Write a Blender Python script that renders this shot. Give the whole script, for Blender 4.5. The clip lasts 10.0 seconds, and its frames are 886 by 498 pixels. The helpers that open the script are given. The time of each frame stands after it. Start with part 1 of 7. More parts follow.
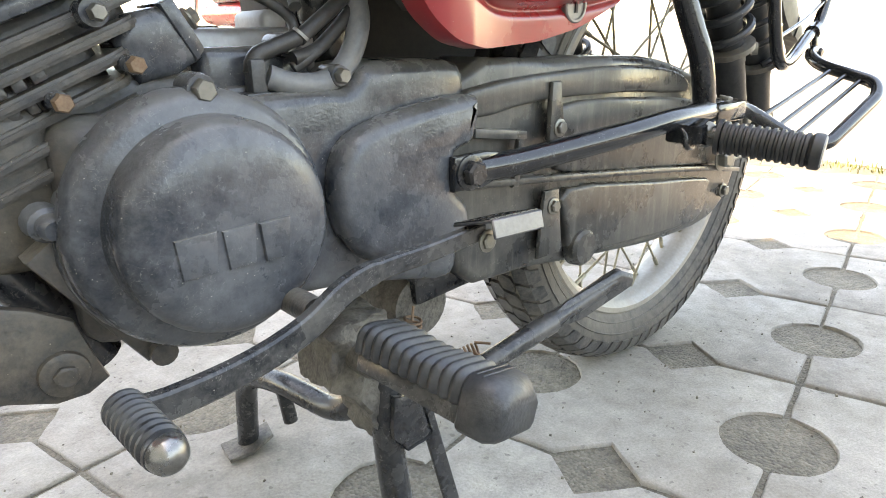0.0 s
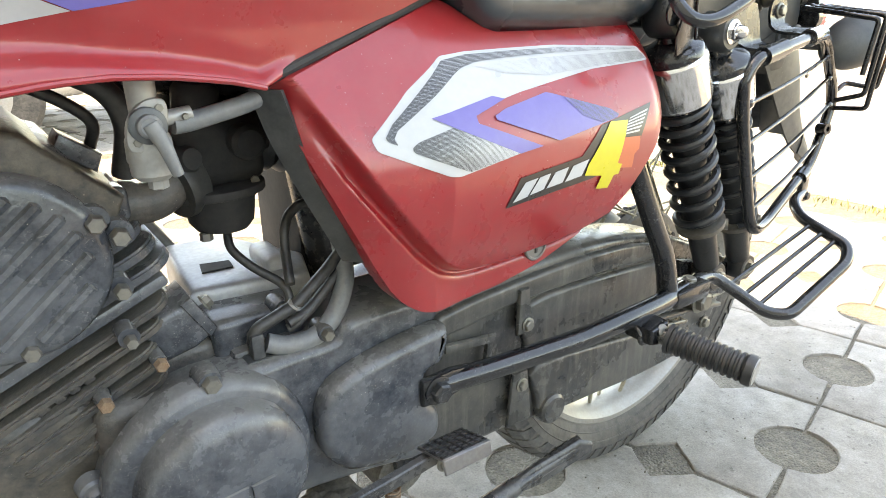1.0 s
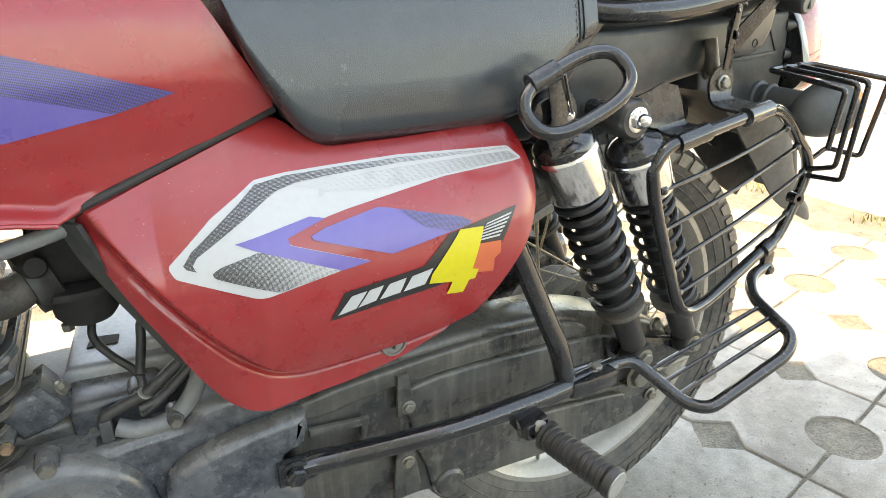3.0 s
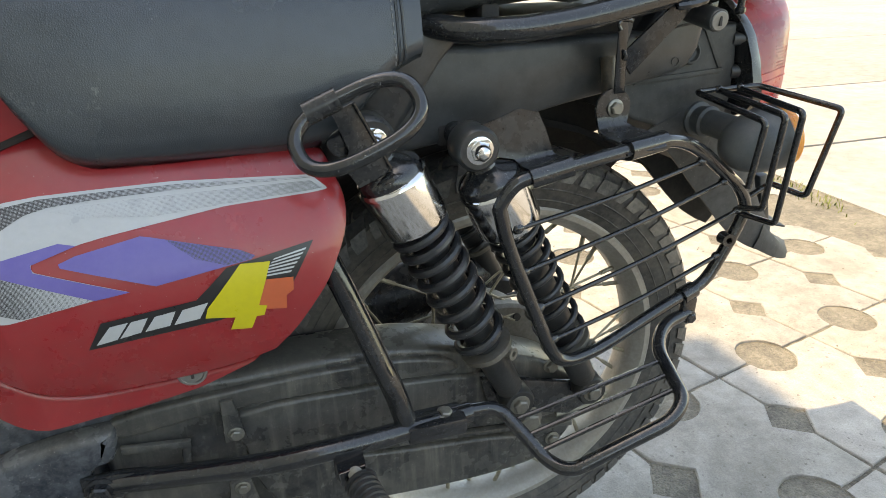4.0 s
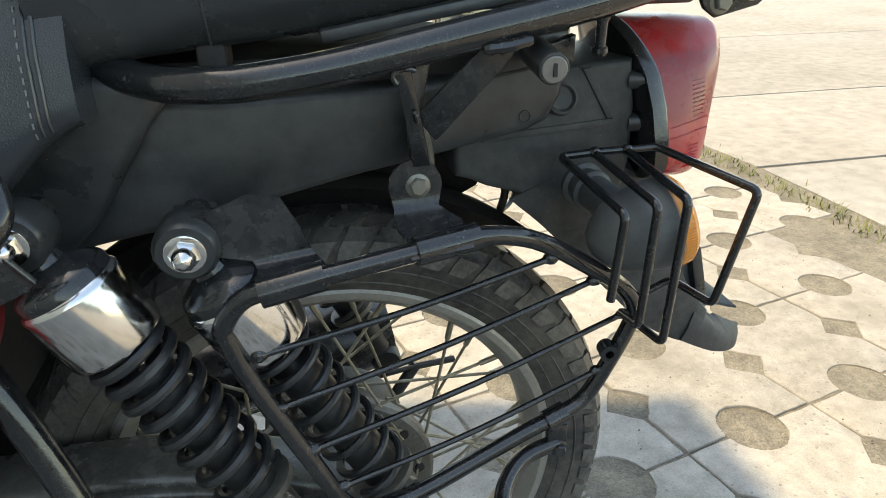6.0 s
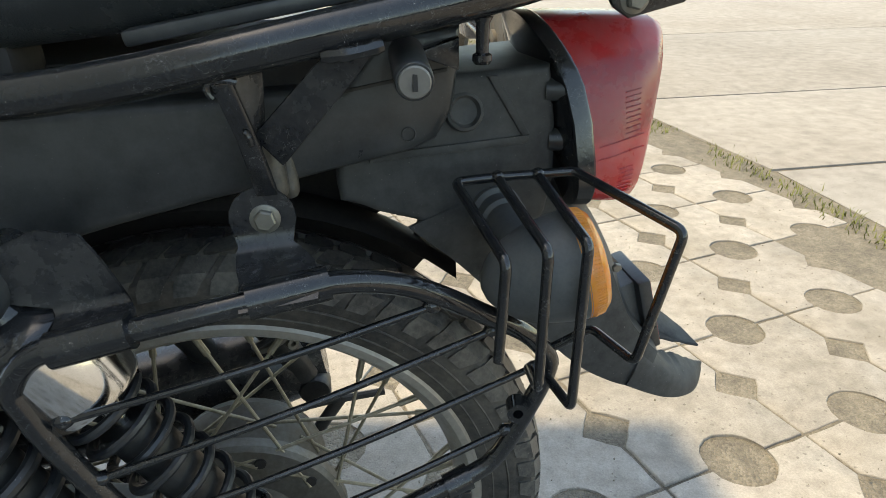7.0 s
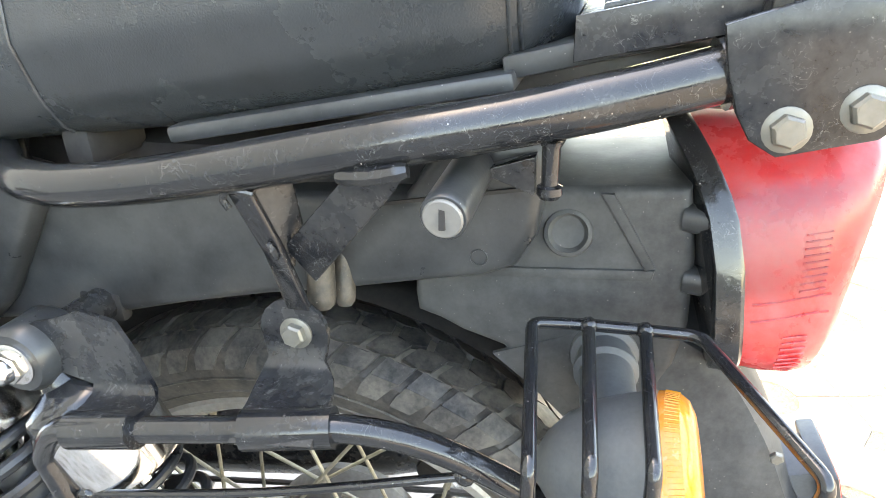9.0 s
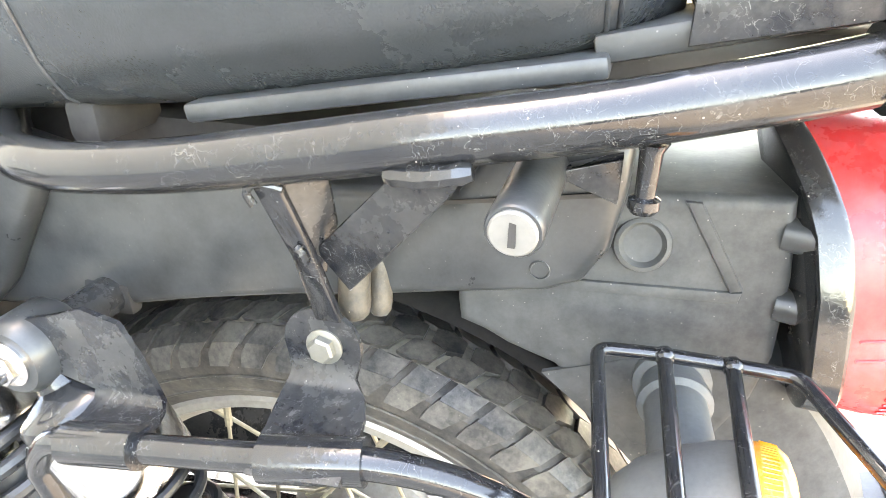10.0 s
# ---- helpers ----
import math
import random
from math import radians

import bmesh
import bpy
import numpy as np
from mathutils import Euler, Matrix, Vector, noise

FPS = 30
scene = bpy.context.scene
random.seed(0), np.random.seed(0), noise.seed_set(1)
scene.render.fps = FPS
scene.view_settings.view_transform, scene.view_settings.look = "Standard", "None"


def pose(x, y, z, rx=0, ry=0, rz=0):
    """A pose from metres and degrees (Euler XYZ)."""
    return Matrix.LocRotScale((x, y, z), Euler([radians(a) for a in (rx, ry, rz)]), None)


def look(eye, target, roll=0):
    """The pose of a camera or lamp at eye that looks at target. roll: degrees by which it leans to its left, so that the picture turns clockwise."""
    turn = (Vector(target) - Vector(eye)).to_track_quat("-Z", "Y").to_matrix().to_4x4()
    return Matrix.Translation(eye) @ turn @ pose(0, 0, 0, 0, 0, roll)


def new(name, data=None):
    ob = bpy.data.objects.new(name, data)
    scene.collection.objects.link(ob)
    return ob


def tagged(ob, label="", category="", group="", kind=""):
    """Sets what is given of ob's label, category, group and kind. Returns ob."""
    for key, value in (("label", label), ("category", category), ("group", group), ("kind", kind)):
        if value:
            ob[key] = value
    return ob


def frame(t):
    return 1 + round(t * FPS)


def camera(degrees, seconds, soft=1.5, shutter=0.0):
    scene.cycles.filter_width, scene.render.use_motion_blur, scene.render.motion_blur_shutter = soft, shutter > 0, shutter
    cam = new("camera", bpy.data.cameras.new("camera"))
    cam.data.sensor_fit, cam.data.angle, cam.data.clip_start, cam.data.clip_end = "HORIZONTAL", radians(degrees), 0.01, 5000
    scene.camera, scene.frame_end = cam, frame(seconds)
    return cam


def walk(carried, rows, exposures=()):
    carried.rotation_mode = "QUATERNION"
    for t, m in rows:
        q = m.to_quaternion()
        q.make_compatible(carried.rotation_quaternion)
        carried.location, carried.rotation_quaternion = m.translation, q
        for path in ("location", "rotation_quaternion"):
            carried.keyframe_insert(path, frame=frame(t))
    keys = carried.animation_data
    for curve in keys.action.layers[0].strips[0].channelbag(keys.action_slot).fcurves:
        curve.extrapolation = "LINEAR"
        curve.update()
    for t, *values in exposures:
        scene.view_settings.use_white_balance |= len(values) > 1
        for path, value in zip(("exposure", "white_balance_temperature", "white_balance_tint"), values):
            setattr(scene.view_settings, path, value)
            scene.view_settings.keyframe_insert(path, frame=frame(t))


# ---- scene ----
cam = camera(70.2, 10.0, soft=0.65)
PATH = [
    (0, (-0.762, -0.463, 0.432), (0.491, 0.959, -0.207), -0.9),
    (0.5, (-0.733, -0.487, 0.514), (0.466, 0.988, -0.11), -0.6),
    (1, (-0.722, -0.513, 0.652), (0.395, 0.979, -0.074), -0.3),
    (1.5, (-0.719, -0.524, 0.688), (0.39, 0.96, -0.065), -0.2),
    (2, (-0.717, -0.525, 0.708), (0.413, 0.938, -0.054), 0.4),
    (2.5, (-0.677, -0.553, 0.726), (0.356, 0.978, -0.042), -0.1),
    (3, (-0.531, -0.597, 0.749), (0.32, 1.033, -0.036), -0.9),
    (4.5, (-0.199, -0.643, 0.778), (0.254, 1.102, -0.089), -0.3),
    (5, (-0.136, -0.611, 0.785), (0.237, 1.134, -0.118), -0.4),
    (5.5, (-0.085, -0.562, 0.791), (0.289, 1.171, -0.136), -0.1),
    (6, (-0.012, -0.521, 0.792), (0.382, 1.232, -0.086), -0.7),
    (7.5, (0.148, -0.452, 0.785), (0.324, 1.315, -0.134), -1.0),
    (8, (0.2, -0.452, 0.789), (0.165, 1.32, -0.138), -1.5),
    (8.5, (0.233, -0.423, 0.801), (0.048, 1.363, -0.08), -0.1),
    (9, (0.201, -0.37, 0.811), (-0.247, 1.395, -0.015), -1.6),
    (9.5, (0.174, -0.336, 0.802), (-0.369, 1.39, -0.05), -1.0),
    (10, (0.173, -0.329, 0.806), (-0.315, 1.39, -0.093), 0.3),
]
EXPOSURES = [(0, 3.51, 11600, 14), (0.5, 3.51, 11800, 14), (1.0, 3.51, 12000, 12), (2.5, 3.25, 13400, 11), (3.0, 3.3, 12700, 11), (4.5, 2.17, 10400, 7), (5.0, 2.53, 10200, 5), (5.5, 2.38, 10400, 7), (6.0, 2.13, 10200, 5), (7.5, 1.87, 9700, 5), (8.5, 2.02, 9700, 5), (9.0, 4.05, 10700, 12), (9.5, 4.8, 11300, 15), (10.0, 5.12, 11800, 15)]
walk(cam, [(t, look(eye, target, roll)) for t, eye, target, roll in PATH], EXPOSURES)


# ---- world and light ----
SUN_EL, SUN_AZ = 66.0, 12.0
world = bpy.data.worlds.new("sky")
scene.world = world
world.use_nodes = True
wn = world.node_tree.nodes
sky = wn.new("ShaderNodeTexSky")
sky.sky_type = "NISHITA"
sky.sun_disc = False
sky.dust_density, sky.ozone_density = 0.6, 2.6
sky.sun_elevation = radians(SUN_EL)
sky.sun_rotation = radians(270 + SUN_AZ)
wn["Background"].inputs["Strength"].default_value = 0.15
world.node_tree.links.new(sky.outputs[0], wn["Background"].inputs["Color"])
sun = new("sun", bpy.data.lights.new("sun", "SUN"))
sun.data.energy, sun.data.angle, sun.data.color = 1.6, radians(0.5), (1.0, 0.90, 0.76)
# the light travels towards the bike's rear and a little to its right
aim = Vector((math.cos(radians(SUN_AZ)) * math.cos(radians(SUN_EL)), -math.sin(radians(SUN_AZ)) * math.cos(radians(SUN_EL)), -math.sin(radians(SUN_EL))))
sun.rotation_mode = "QUATERNION"
sun.rotation_quaternion = aim.to_track_quat("-Z", "Y")
sun.location = (-6, 0, 8)


# ---- materials ----
def mat(name, base, rough=0.5, metal=0.0, dust=None, amount=0.5, scale=18.0, vary=0.25, grain=220.0, bump=0.15, depth=0.001, coat=0.0, spread=0.12, rvary=0.12, detail=8.0, scratch=None, speck=None, streak=None, settle=0.0):
    """Base colour with cloudy variation, a dust or dirt layer in patches, and fine grain in relief."""
    m = bpy.data.materials.new(name)
    m.use_nodes = True
    nt = m.node_tree
    n, l = nt.nodes, nt.links
    b = n["Principled BSDF"]
    geo = n.new("ShaderNodeNewGeometry")
    big = n.new("ShaderNodeTexNoise")
    big.inputs["Scale"].default_value, big.inputs["Detail"].default_value, big.inputs["Roughness"].default_value = scale, detail, 0.65
    fine = n.new("ShaderNodeTexNoise")
    fine.inputs["Scale"].default_value, fine.inputs["Detail"].default_value = grain, 3.0
    l.new(geo.outputs["Position"], big.inputs["Vector"])
    l.new(geo.outputs["Position"], fine.inputs["Vector"])
    mul = n.new("ShaderNodeMapRange")
    mul.inputs["From Min"].default_value, mul.inputs["From Max"].default_value = 0.25, 0.75
    mul.inputs["To Min"].default_value, mul.inputs["To Max"].default_value = 1 - vary, 1 + vary
    l.new(fine.outputs["Fac"], mul.inputs["Value"])
    tint = n.new("ShaderNodeMix")
    tint.data_type, tint.blend_type = "RGBA", "MULTIPLY"
    tint.inputs["Factor"].default_value = 1.0
    tint.inputs[6].default_value = (*base, 1)
    l.new(mul.outputs["Result"], tint.inputs[7])
    out = tint.outputs[2]
    if dust:
        ramp = n.new("ShaderNodeMapRange")
        ramp.inputs["From Min"].default_value, ramp.inputs["From Max"].default_value = 0.5 - spread, 0.5 + spread
        ramp.inputs["To Min"].default_value, ramp.inputs["To Max"].default_value = 0.0, amount
        mid = n.new("ShaderNodeTexNoise")
        mid.inputs["Scale"].default_value, mid.inputs["Detail"].default_value, mid.inputs["Roughness"].default_value = scale * 6.3, 5.0, 0.7
        l.new(geo.outputs["Position"], mid.inputs["Vector"])
        two = n.new("ShaderNodeMath")
        two.operation = "MULTIPLY_ADD"
        two.inputs[1].default_value = 0.62
        half = n.new("ShaderNodeMath")
        half.operation = "MULTIPLY"
        half.inputs[1].default_value = 0.38
        l.new(mid.outputs["Fac"], half.inputs[0])
        l.new(big.outputs["Fac"], two.inputs[0])
        l.new(half.outputs[0], two.inputs[2])
        l.new(two.outputs[0], ramp.inputs["Value"])
        mix = n.new("ShaderNodeMix")
        mix.data_type = "RGBA"
        mix.inputs[7].default_value = (*dust, 1)
        l.new(ramp.outputs["Result"], mix.inputs["Factor"])
        l.new(out, mix.inputs[6])
        out = mix.outputs[2]
    if streak:
        # pale runs washed down the face
        run = n.new("ShaderNodeMapping")
        run.inputs["Scale"].default_value = (105, 60, 9)
        l.new(geo.outputs["Position"], run.inputs["Vector"])
        rn = n.new("ShaderNodeTexNoise")
        rn.inputs["Scale"].default_value, rn.inputs["Detail"].default_value, rn.inputs["Roughness"].default_value = 1.0, 4.0, 0.6
        l.new(run.outputs[0], rn.inputs["Vector"])
        rm = n.new("ShaderNodeMapRange")
        rm.inputs["From Min"].default_value, rm.inputs["From Max"].default_value = 0.5, 0.72
        rm.inputs["To Min"].default_value, rm.inputs["To Max"].default_value = 0.0, 0.38
        l.new(rn.outputs["Fac"], rm.inputs["Value"])
        ms = n.new("ShaderNodeMix")
        ms.data_type = "RGBA"
        ms.inputs[7].default_value = (*streak, 1)
        l.new(rm.outputs["Result"], ms.inputs["Factor"])
        l.new(out, ms.inputs[6])
        out = ms.outputs[2]
    if settle:
        # dust lying on the upper faces, broken up by the grain
        nz = n.new("ShaderNodeSeparateXYZ")
        l.new(geo.outputs["Normal"], nz.inputs[0])
        up = n.new("ShaderNodeMapRange")
        up.inputs["From Min"].default_value, up.inputs["From Max"].default_value = 0.25, 0.95
        up.inputs["To Min"].default_value, up.inputs["To Max"].default_value = 0.0, settle
        l.new(nz.outputs["Z"], up.inputs["Value"])
        um = n.new("ShaderNodeMath")
        um.operation = "MULTIPLY"
        l.new(up.outputs["Result"], um.inputs[0])
        l.new(mul.outputs["Result"], um.inputs[1])
        us = n.new("ShaderNodeMix")
        us.data_type = "RGBA"
        us.inputs[7].default_value = (0.27, 0.25, 0.215, 1)
        l.new(um.outputs[0], us.inputs["Factor"])
        l.new(out, us.inputs[6])
        out = us.outputs[2]
    if scratch:
        # thin bright scuffs along warped noise contours
        sc = n.new("ShaderNodeTexNoise")
        sc.inputs["Scale"].default_value, sc.inputs["Detail"].default_value, sc.inputs["Distortion"].default_value = 210, 3.5, 0.6
        l.new(geo.outputs["Position"], sc.inputs["Vector"])
        d1 = n.new("ShaderNodeMath")
        d1.operation = "SUBTRACT"
        d1.inputs[1].default_value = 0.52
        l.new(sc.outputs["Fac"], d1.inputs[0])
        d2 = n.new("ShaderNodeMath")
        d2.operation = "ABSOLUTE"
        l.new(d1.outputs[0], d2.inputs[0])
        thin = n.new("ShaderNodeMapRange")
        thin.inputs["From Min"].default_value, thin.inputs["From Max"].default_value = 0.002, 0.009
        thin.inputs["To Min"].default_value, thin.inputs["To Max"].default_value = 0.5, 0.0
        l.new(d2.outputs[0], thin.inputs["Value"])
        where = n.new("ShaderNodeMapRange")
        where.inputs["From Min"].default_value, where.inputs["From Max"].default_value = 0.48, 0.64
        patch = n.new("ShaderNodeTexNoise")
        patch.inputs["Scale"].default_value, patch.inputs["Detail"].default_value, patch.inputs["Roughness"].default_value = 70, 4.0, 0.7
        l.new(geo.outputs["Position"], patch.inputs["Vector"])
        l.new(patch.outputs["Fac"], where.inputs["Value"])
        both = n.new("ShaderNodeMath")
        both.operation = "MULTIPLY"
        l.new(thin.outputs["Result"], both.inputs[0])
        l.new(where.outputs["Result"], both.inputs[1])
        sm = n.new("ShaderNodeMix")
        sm.data_type = "RGBA"
        sm.inputs[7].default_value = (*scratch, 1)
        l.new(both.outputs[0], sm.inputs["Factor"])
        l.new(out, sm.inputs[6])
        out = sm.outputs[2]
    if speck:
        # stray pale specks and chips, few and of many sizes
        vo = n.new("ShaderNodeTexVoronoi")
        vo.inputs["Scale"].default_value = 520
        l.new(geo.outputs["Position"], vo.inputs["Vector"])
        cs = n.new("ShaderNodeSeparateColor")
        l.new(vo.outputs["Color"], cs.inputs[0])
        size = n.new("ShaderNodeMapRange")
        size.inputs["From Min"].default_value, size.inputs["From Max"].default_value = 0.86, 1.0
        size.inputs["To Min"].default_value, size.inputs["To Max"].default_value = 0.0, 0.2
        l.new(cs.outputs[0], size.inputs["Value"])
        lt = n.new("ShaderNodeMath")
        lt.operation = "LESS_THAN"
        l.new(vo.outputs["Distance"], lt.inputs[0])
        l.new(size.outputs["Result"], lt.inputs[1])
        fade = n.new("ShaderNodeMath")
        fade.operation = "MULTIPLY"
        l.new(lt.outputs[0], fade.inputs[0])
        l.new(cs.outputs[1], fade.inputs[1])
        sp = n.new("ShaderNodeMix")
        sp.data_type = "RGBA"
        sp.inputs[7].default_value = (*speck, 1)
        l.new(fade.outputs[0], sp.inputs["Factor"])
        l.new(out, sp.inputs[6])
        out = sp.outputs[2]
    l.new(out, b.inputs["Base Color"])
    rr = n.new("ShaderNodeMapRange")
    rr.inputs["From Min"].default_value, rr.inputs["From Max"].default_value = 0.3, 0.7
    rr.inputs["To Min"].default_value, rr.inputs["To Max"].default_value = max(rough - rvary, 0.02), min(rough + rvary, 1)
    l.new(big.outputs["Fac"], rr.inputs["Value"])
    l.new(rr.outputs["Result"], b.inputs["Roughness"])
    b.inputs["Metallic"].default_value = metal
    b.inputs["Coat Weight"].default_value = coat
    b.inputs["Coat Roughness"].default_value = 0.12
    if bump:
        bp = n.new("ShaderNodeBump")
        bp.inputs["Strength"].default_value, bp.inputs["Distance"].default_value = bump, depth
        l.new(fine.outputs["Fac"], bp.inputs["Height"])
        l.new(bp.outputs["Normal"], b.inputs["Normal"])
    return m


DUST = (0.30, 0.27, 0.22)
m_red = mat("red_paint", (0.285, 0.0092, 0.0145), 0.30, dust=(0.33, 0.085, 0.075), amount=0.24, scale=7, vary=0.05, grain=90, bump=0.02, coat=0.4, speck=(0.45, 0.35, 0.32))
m_black = mat("black_plastic", (0.014, 0.0165, 0.019), 0.33, dust=(0.13, 0.135, 0.135), amount=0.36, scale=7, spread=0.12, vary=0.2, grain=500, bump=0.10, depth=0.0006, speck=(0.22, 0.21, 0.2))
m_tube = mat("black_enamel", (0.008, 0.0092, 0.0115), 0.16, dust=(0.12, 0.12, 0.115), amount=0.12, scale=40, vary=0.2, grain=300, bump=0.12, depth=0.0006, coat=0.3, spread=0.12, scratch=(0.22, 0.22, 0.21), speck=(0.3, 0.28, 0.25))
m_sheet = mat("black_sheet_metal", (0.010, 0.0115, 0.0145), 0.25, scratch=(0.26, 0.26, 0.25), dust=(0.15, 0.148, 0.14), amount=0.20, scale=34, spread=0.1, vary=0.2, grain=300, bump=0.1, depth=0.0006, speck=(0.3, 0.28, 0.25))
# real dust, but base and dust are tinted blue for the sky's sheen
m_engine = mat("engine_grey", (0.021, 0.026, 0.034), 0.28, settle=0.30, dust=(0.185, 0.195, 0.21), amount=0.55, scale=13, vary=0.22, grain=420, bump=0.22, depth=0.0008, spread=0.12, rvary=0.2, scratch=(0.30, 0.29, 0.27), speck=(0.42, 0.40, 0.36))
m_fin = mat("engine_fins", (0.026, 0.028, 0.031), 0.45, settle=0.38, dust=(0.16, 0.132, 0.105), amount=0.5, scale=26, spread=0.11, vary=0.25, grain=350, bump=0.5, depth=0.001, speck=(0.4, 0.33, 0.25))
m_case = mat("chain_case_black", (0.017, 0.0195, 0.0225), 0.31, streak=(0.20, 0.19, 0.165), settle=0.24, dust=(0.17, 0.16, 0.14), amount=0.42, scale=11, spread=0.12, rvary=0.18, scratch=(0.3, 0.28, 0.24), vary=0.2, grain=260, bump=0.2, depth=0.0008, speck=(0.36, 0.33, 0.28))
m_mud = mat("dried_mud", (0.048, 0.044, 0.038), 0.7, dust=(0.20, 0.185, 0.16), amount=0.65, scale=40, spread=0.1, vary=0.35, grain=260, bump=0.8, depth=0.002)
m_muddy = mat("muddy_casting", (0.026, 0.027, 0.028), 0.45, dust=(0.165, 0.135, 0.10), amount=0.6, scale=22, spread=0.1, vary=0.3, grain=300, bump=0.5, depth=0.001, speck=(0.4, 0.34, 0.26))
m_hub = mat("grimy_hub", (0.14, 0.135, 0.125), 0.55, 0.3, dust=(0.10, 0.085, 0.065), amount=0.8, scale=20, spread=0.1, vary=0.2, bump=0.3)
m_groove = mat("dusty_groove", (0.15, 0.138, 0.12), 0.95, dust=(0.25, 0.225, 0.19), amount=0.8, scale=40, vary=0.2, bump=0.3)
m_rubber = mat("tyre_rubber", (0.026, 0.026, 0.027), 0.62, dust=(0.20, 0.178, 0.15), amount=0.55, scale=16, spread=0.12, vary=0.25, grain=300, bump=0.25, speck=(0.25, 0.23, 0.2))
m_tread = mat("tread_rubber", (0.027, 0.028, 0.030), 0.40, dust=(0.20, 0.187, 0.165), amount=0.55, scale=30, spread=0.1, vary=0.25, grain=300, bump=0.25, speck=(0.25, 0.23, 0.2))
m_lever = mat("dusty_enamel", (0.015, 0.017, 0.020), 0.27, dust=(0.18, 0.175, 0.165), amount=0.42, scale=30, spread=0.12, vary=0.2, grain=300, bump=0.14, depth=0.0006, scratch=(0.34, 0.33, 0.31), speck=(0.36, 0.34, 0.30))
m_heel = mat("worn_steel", (0.15, 0.15, 0.158), 0.38, 0.7, dust=(0.2, 0.19, 0.17), amount=0.35, scale=60, vary=0.2, grain=300, bump=0.12)
m_dusty = mat("dusty_black_plastic", (0.020, 0.0225, 0.025), 0.52, dust=(0.17, 0.17, 0.162), amount=0.45, scale=9, spread=0.15, vary=0.15, grain=420, bump=0.1, depth=0.0006, speck=(0.3, 0.28, 0.25))
m_dusty.node_tree.nodes["Principled BSDF"].inputs["Specular IOR Level"].default_value = 0.22
m_peg = mat("clean_rubber", (0.011, 0.012, 0.0135), 0.45, dust=(0.11, 0.11, 0.105), amount=0.2, scale=40, vary=0.2, grain=400, bump=0.2)
m_grip = mat("peg_rubber", (0.016, 0.019, 0.023), 0.42, dust=(0.16, 0.165, 0.165), amount=0.32, scale=40, vary=0.25, grain=400, bump=0.3)
m_spring = mat("spring_enamel", (0.010, 0.0125, 0.016), 0.36, dust=(0.10, 0.10, 0.10), amount=0.25, scale=60, vary=0.2, grain=300, bump=0.12, speck=(0.25, 0.24, 0.22))
m_chrome = mat("chrome", (0.66, 0.66, 0.66), 0.15, 1.0, dust=(0.5, 0.47, 0.43), amount=0.10, spread=0.3, scale=12, vary=0.05, bump=0.02, rvary=0.05)
m_gbolt = mat("grimy_bolt", (0.17, 0.165, 0.15), 0.45, 0.6, dust=(0.22, 0.20, 0.17), amount=0.6, scale=110, spread=0.1, vary=0.2, bump=0.25)
m_bolt = mat("zinc_bolt", (0.19, 0.187, 0.172), 0.42, 0.6, dust=(0.22, 0.20, 0.16), amount=0.6, scale=90, vary=0.2, bump=0.2)
m_rust = mat("rusty_bolt", (0.17, 0.095, 0.058), 0.8, 0.2, dust=(0.3, 0.22, 0.15), amount=0.7, scale=120, vary=0.3, bump=0.5)
m_alloy = mat("cast_alloy", (0.36, 0.37, 0.38), 0.5, 0.35, dust=(0.36, 0.34, 0.30), amount=0.5, scale=22, vary=0.15, bump=0.2)
m_tap = mat("zinc_casting", (0.30, 0.305, 0.30), 0.5, 0.4, dust=(0.3, 0.28, 0.25), amount=0.5, scale=60, vary=0.15, bump=0.15)
m_rim = mat("dull_rim", (0.34, 0.325, 0.295), 0.45, 0.5, dust=(0.32, 0.29, 0.25), amount=0.6, scale=25, vary=0.15, bump=0.1)
m_spoke = mat("spoke_steel", (0.34, 0.31, 0.24), 0.5, 0.6, dust=(0.2, 0.17, 0.12), amount=0.7, scale=60, vary=0.2, bump=0.1)
m_hose = mat("grey_hose", (0.115, 0.125, 0.135), 0.5, dust=(0.24, 0.235, 0.22), amount=0.5, scale=40, vary=0.15, bump=0.15)
m_bhose = mat("black_hose", (0.014, 0.0145, 0.0155), 0.45, dust=(0.12, 0.115, 0.105), amount=0.3, scale=40, vary=0.2, bump=0.15)
m_bulb = mat("grey_housing", (0.065, 0.075, 0.082), 0.5, dust=(0.17, 0.17, 0.165), amount=0.4, scale=14, vary=0.12, grain=500, bump=0.08, depth=0.0005)
# near-black for dark parts, and for shade painted into holes, gaps and hollows
m_dark = mat("dark_parts_and_shade", (0.012, 0.012, 0.013), 0.8, dust=(0.06, 0.055, 0.05), amount=0.5, scale=20)
m_white = mat("white_vinyl", (0.37, 0.385, 0.40), 0.35, vary=0.03, bump=0.0, dust=(0.5, 0.5, 0.5), amount=0.25, scale=30, coat=0.2)
m_purple = mat("violet_vinyl", (0.088, 0.072, 0.295), 0.35, vary=0.04, bump=0.0, dust=(0.20, 0.17, 0.38), amount=0.25, scale=14, coat=0.2)
m_yellow = mat("yellow_vinyl", (0.50, 0.43, 0.02), 0.35, vary=0.04, bump=0.0, coat=0.2)
m_orange = mat("orange_vinyl", (0.50, 0.10, 0.04), 0.35, vary=0.04, bump=0.0, coat=0.2)
m_ink = mat("black_vinyl", (0.012, 0.012, 0.013), 0.35, vary=0.04, bump=0.0, coat=0.2)
m_brass = mat("lock_face", (0.19, 0.187, 0.18), 0.42, 0.35, dust=(0.24, 0.23, 0.21), amount=0.4, scale=120, vary=0.1, bump=0.1)
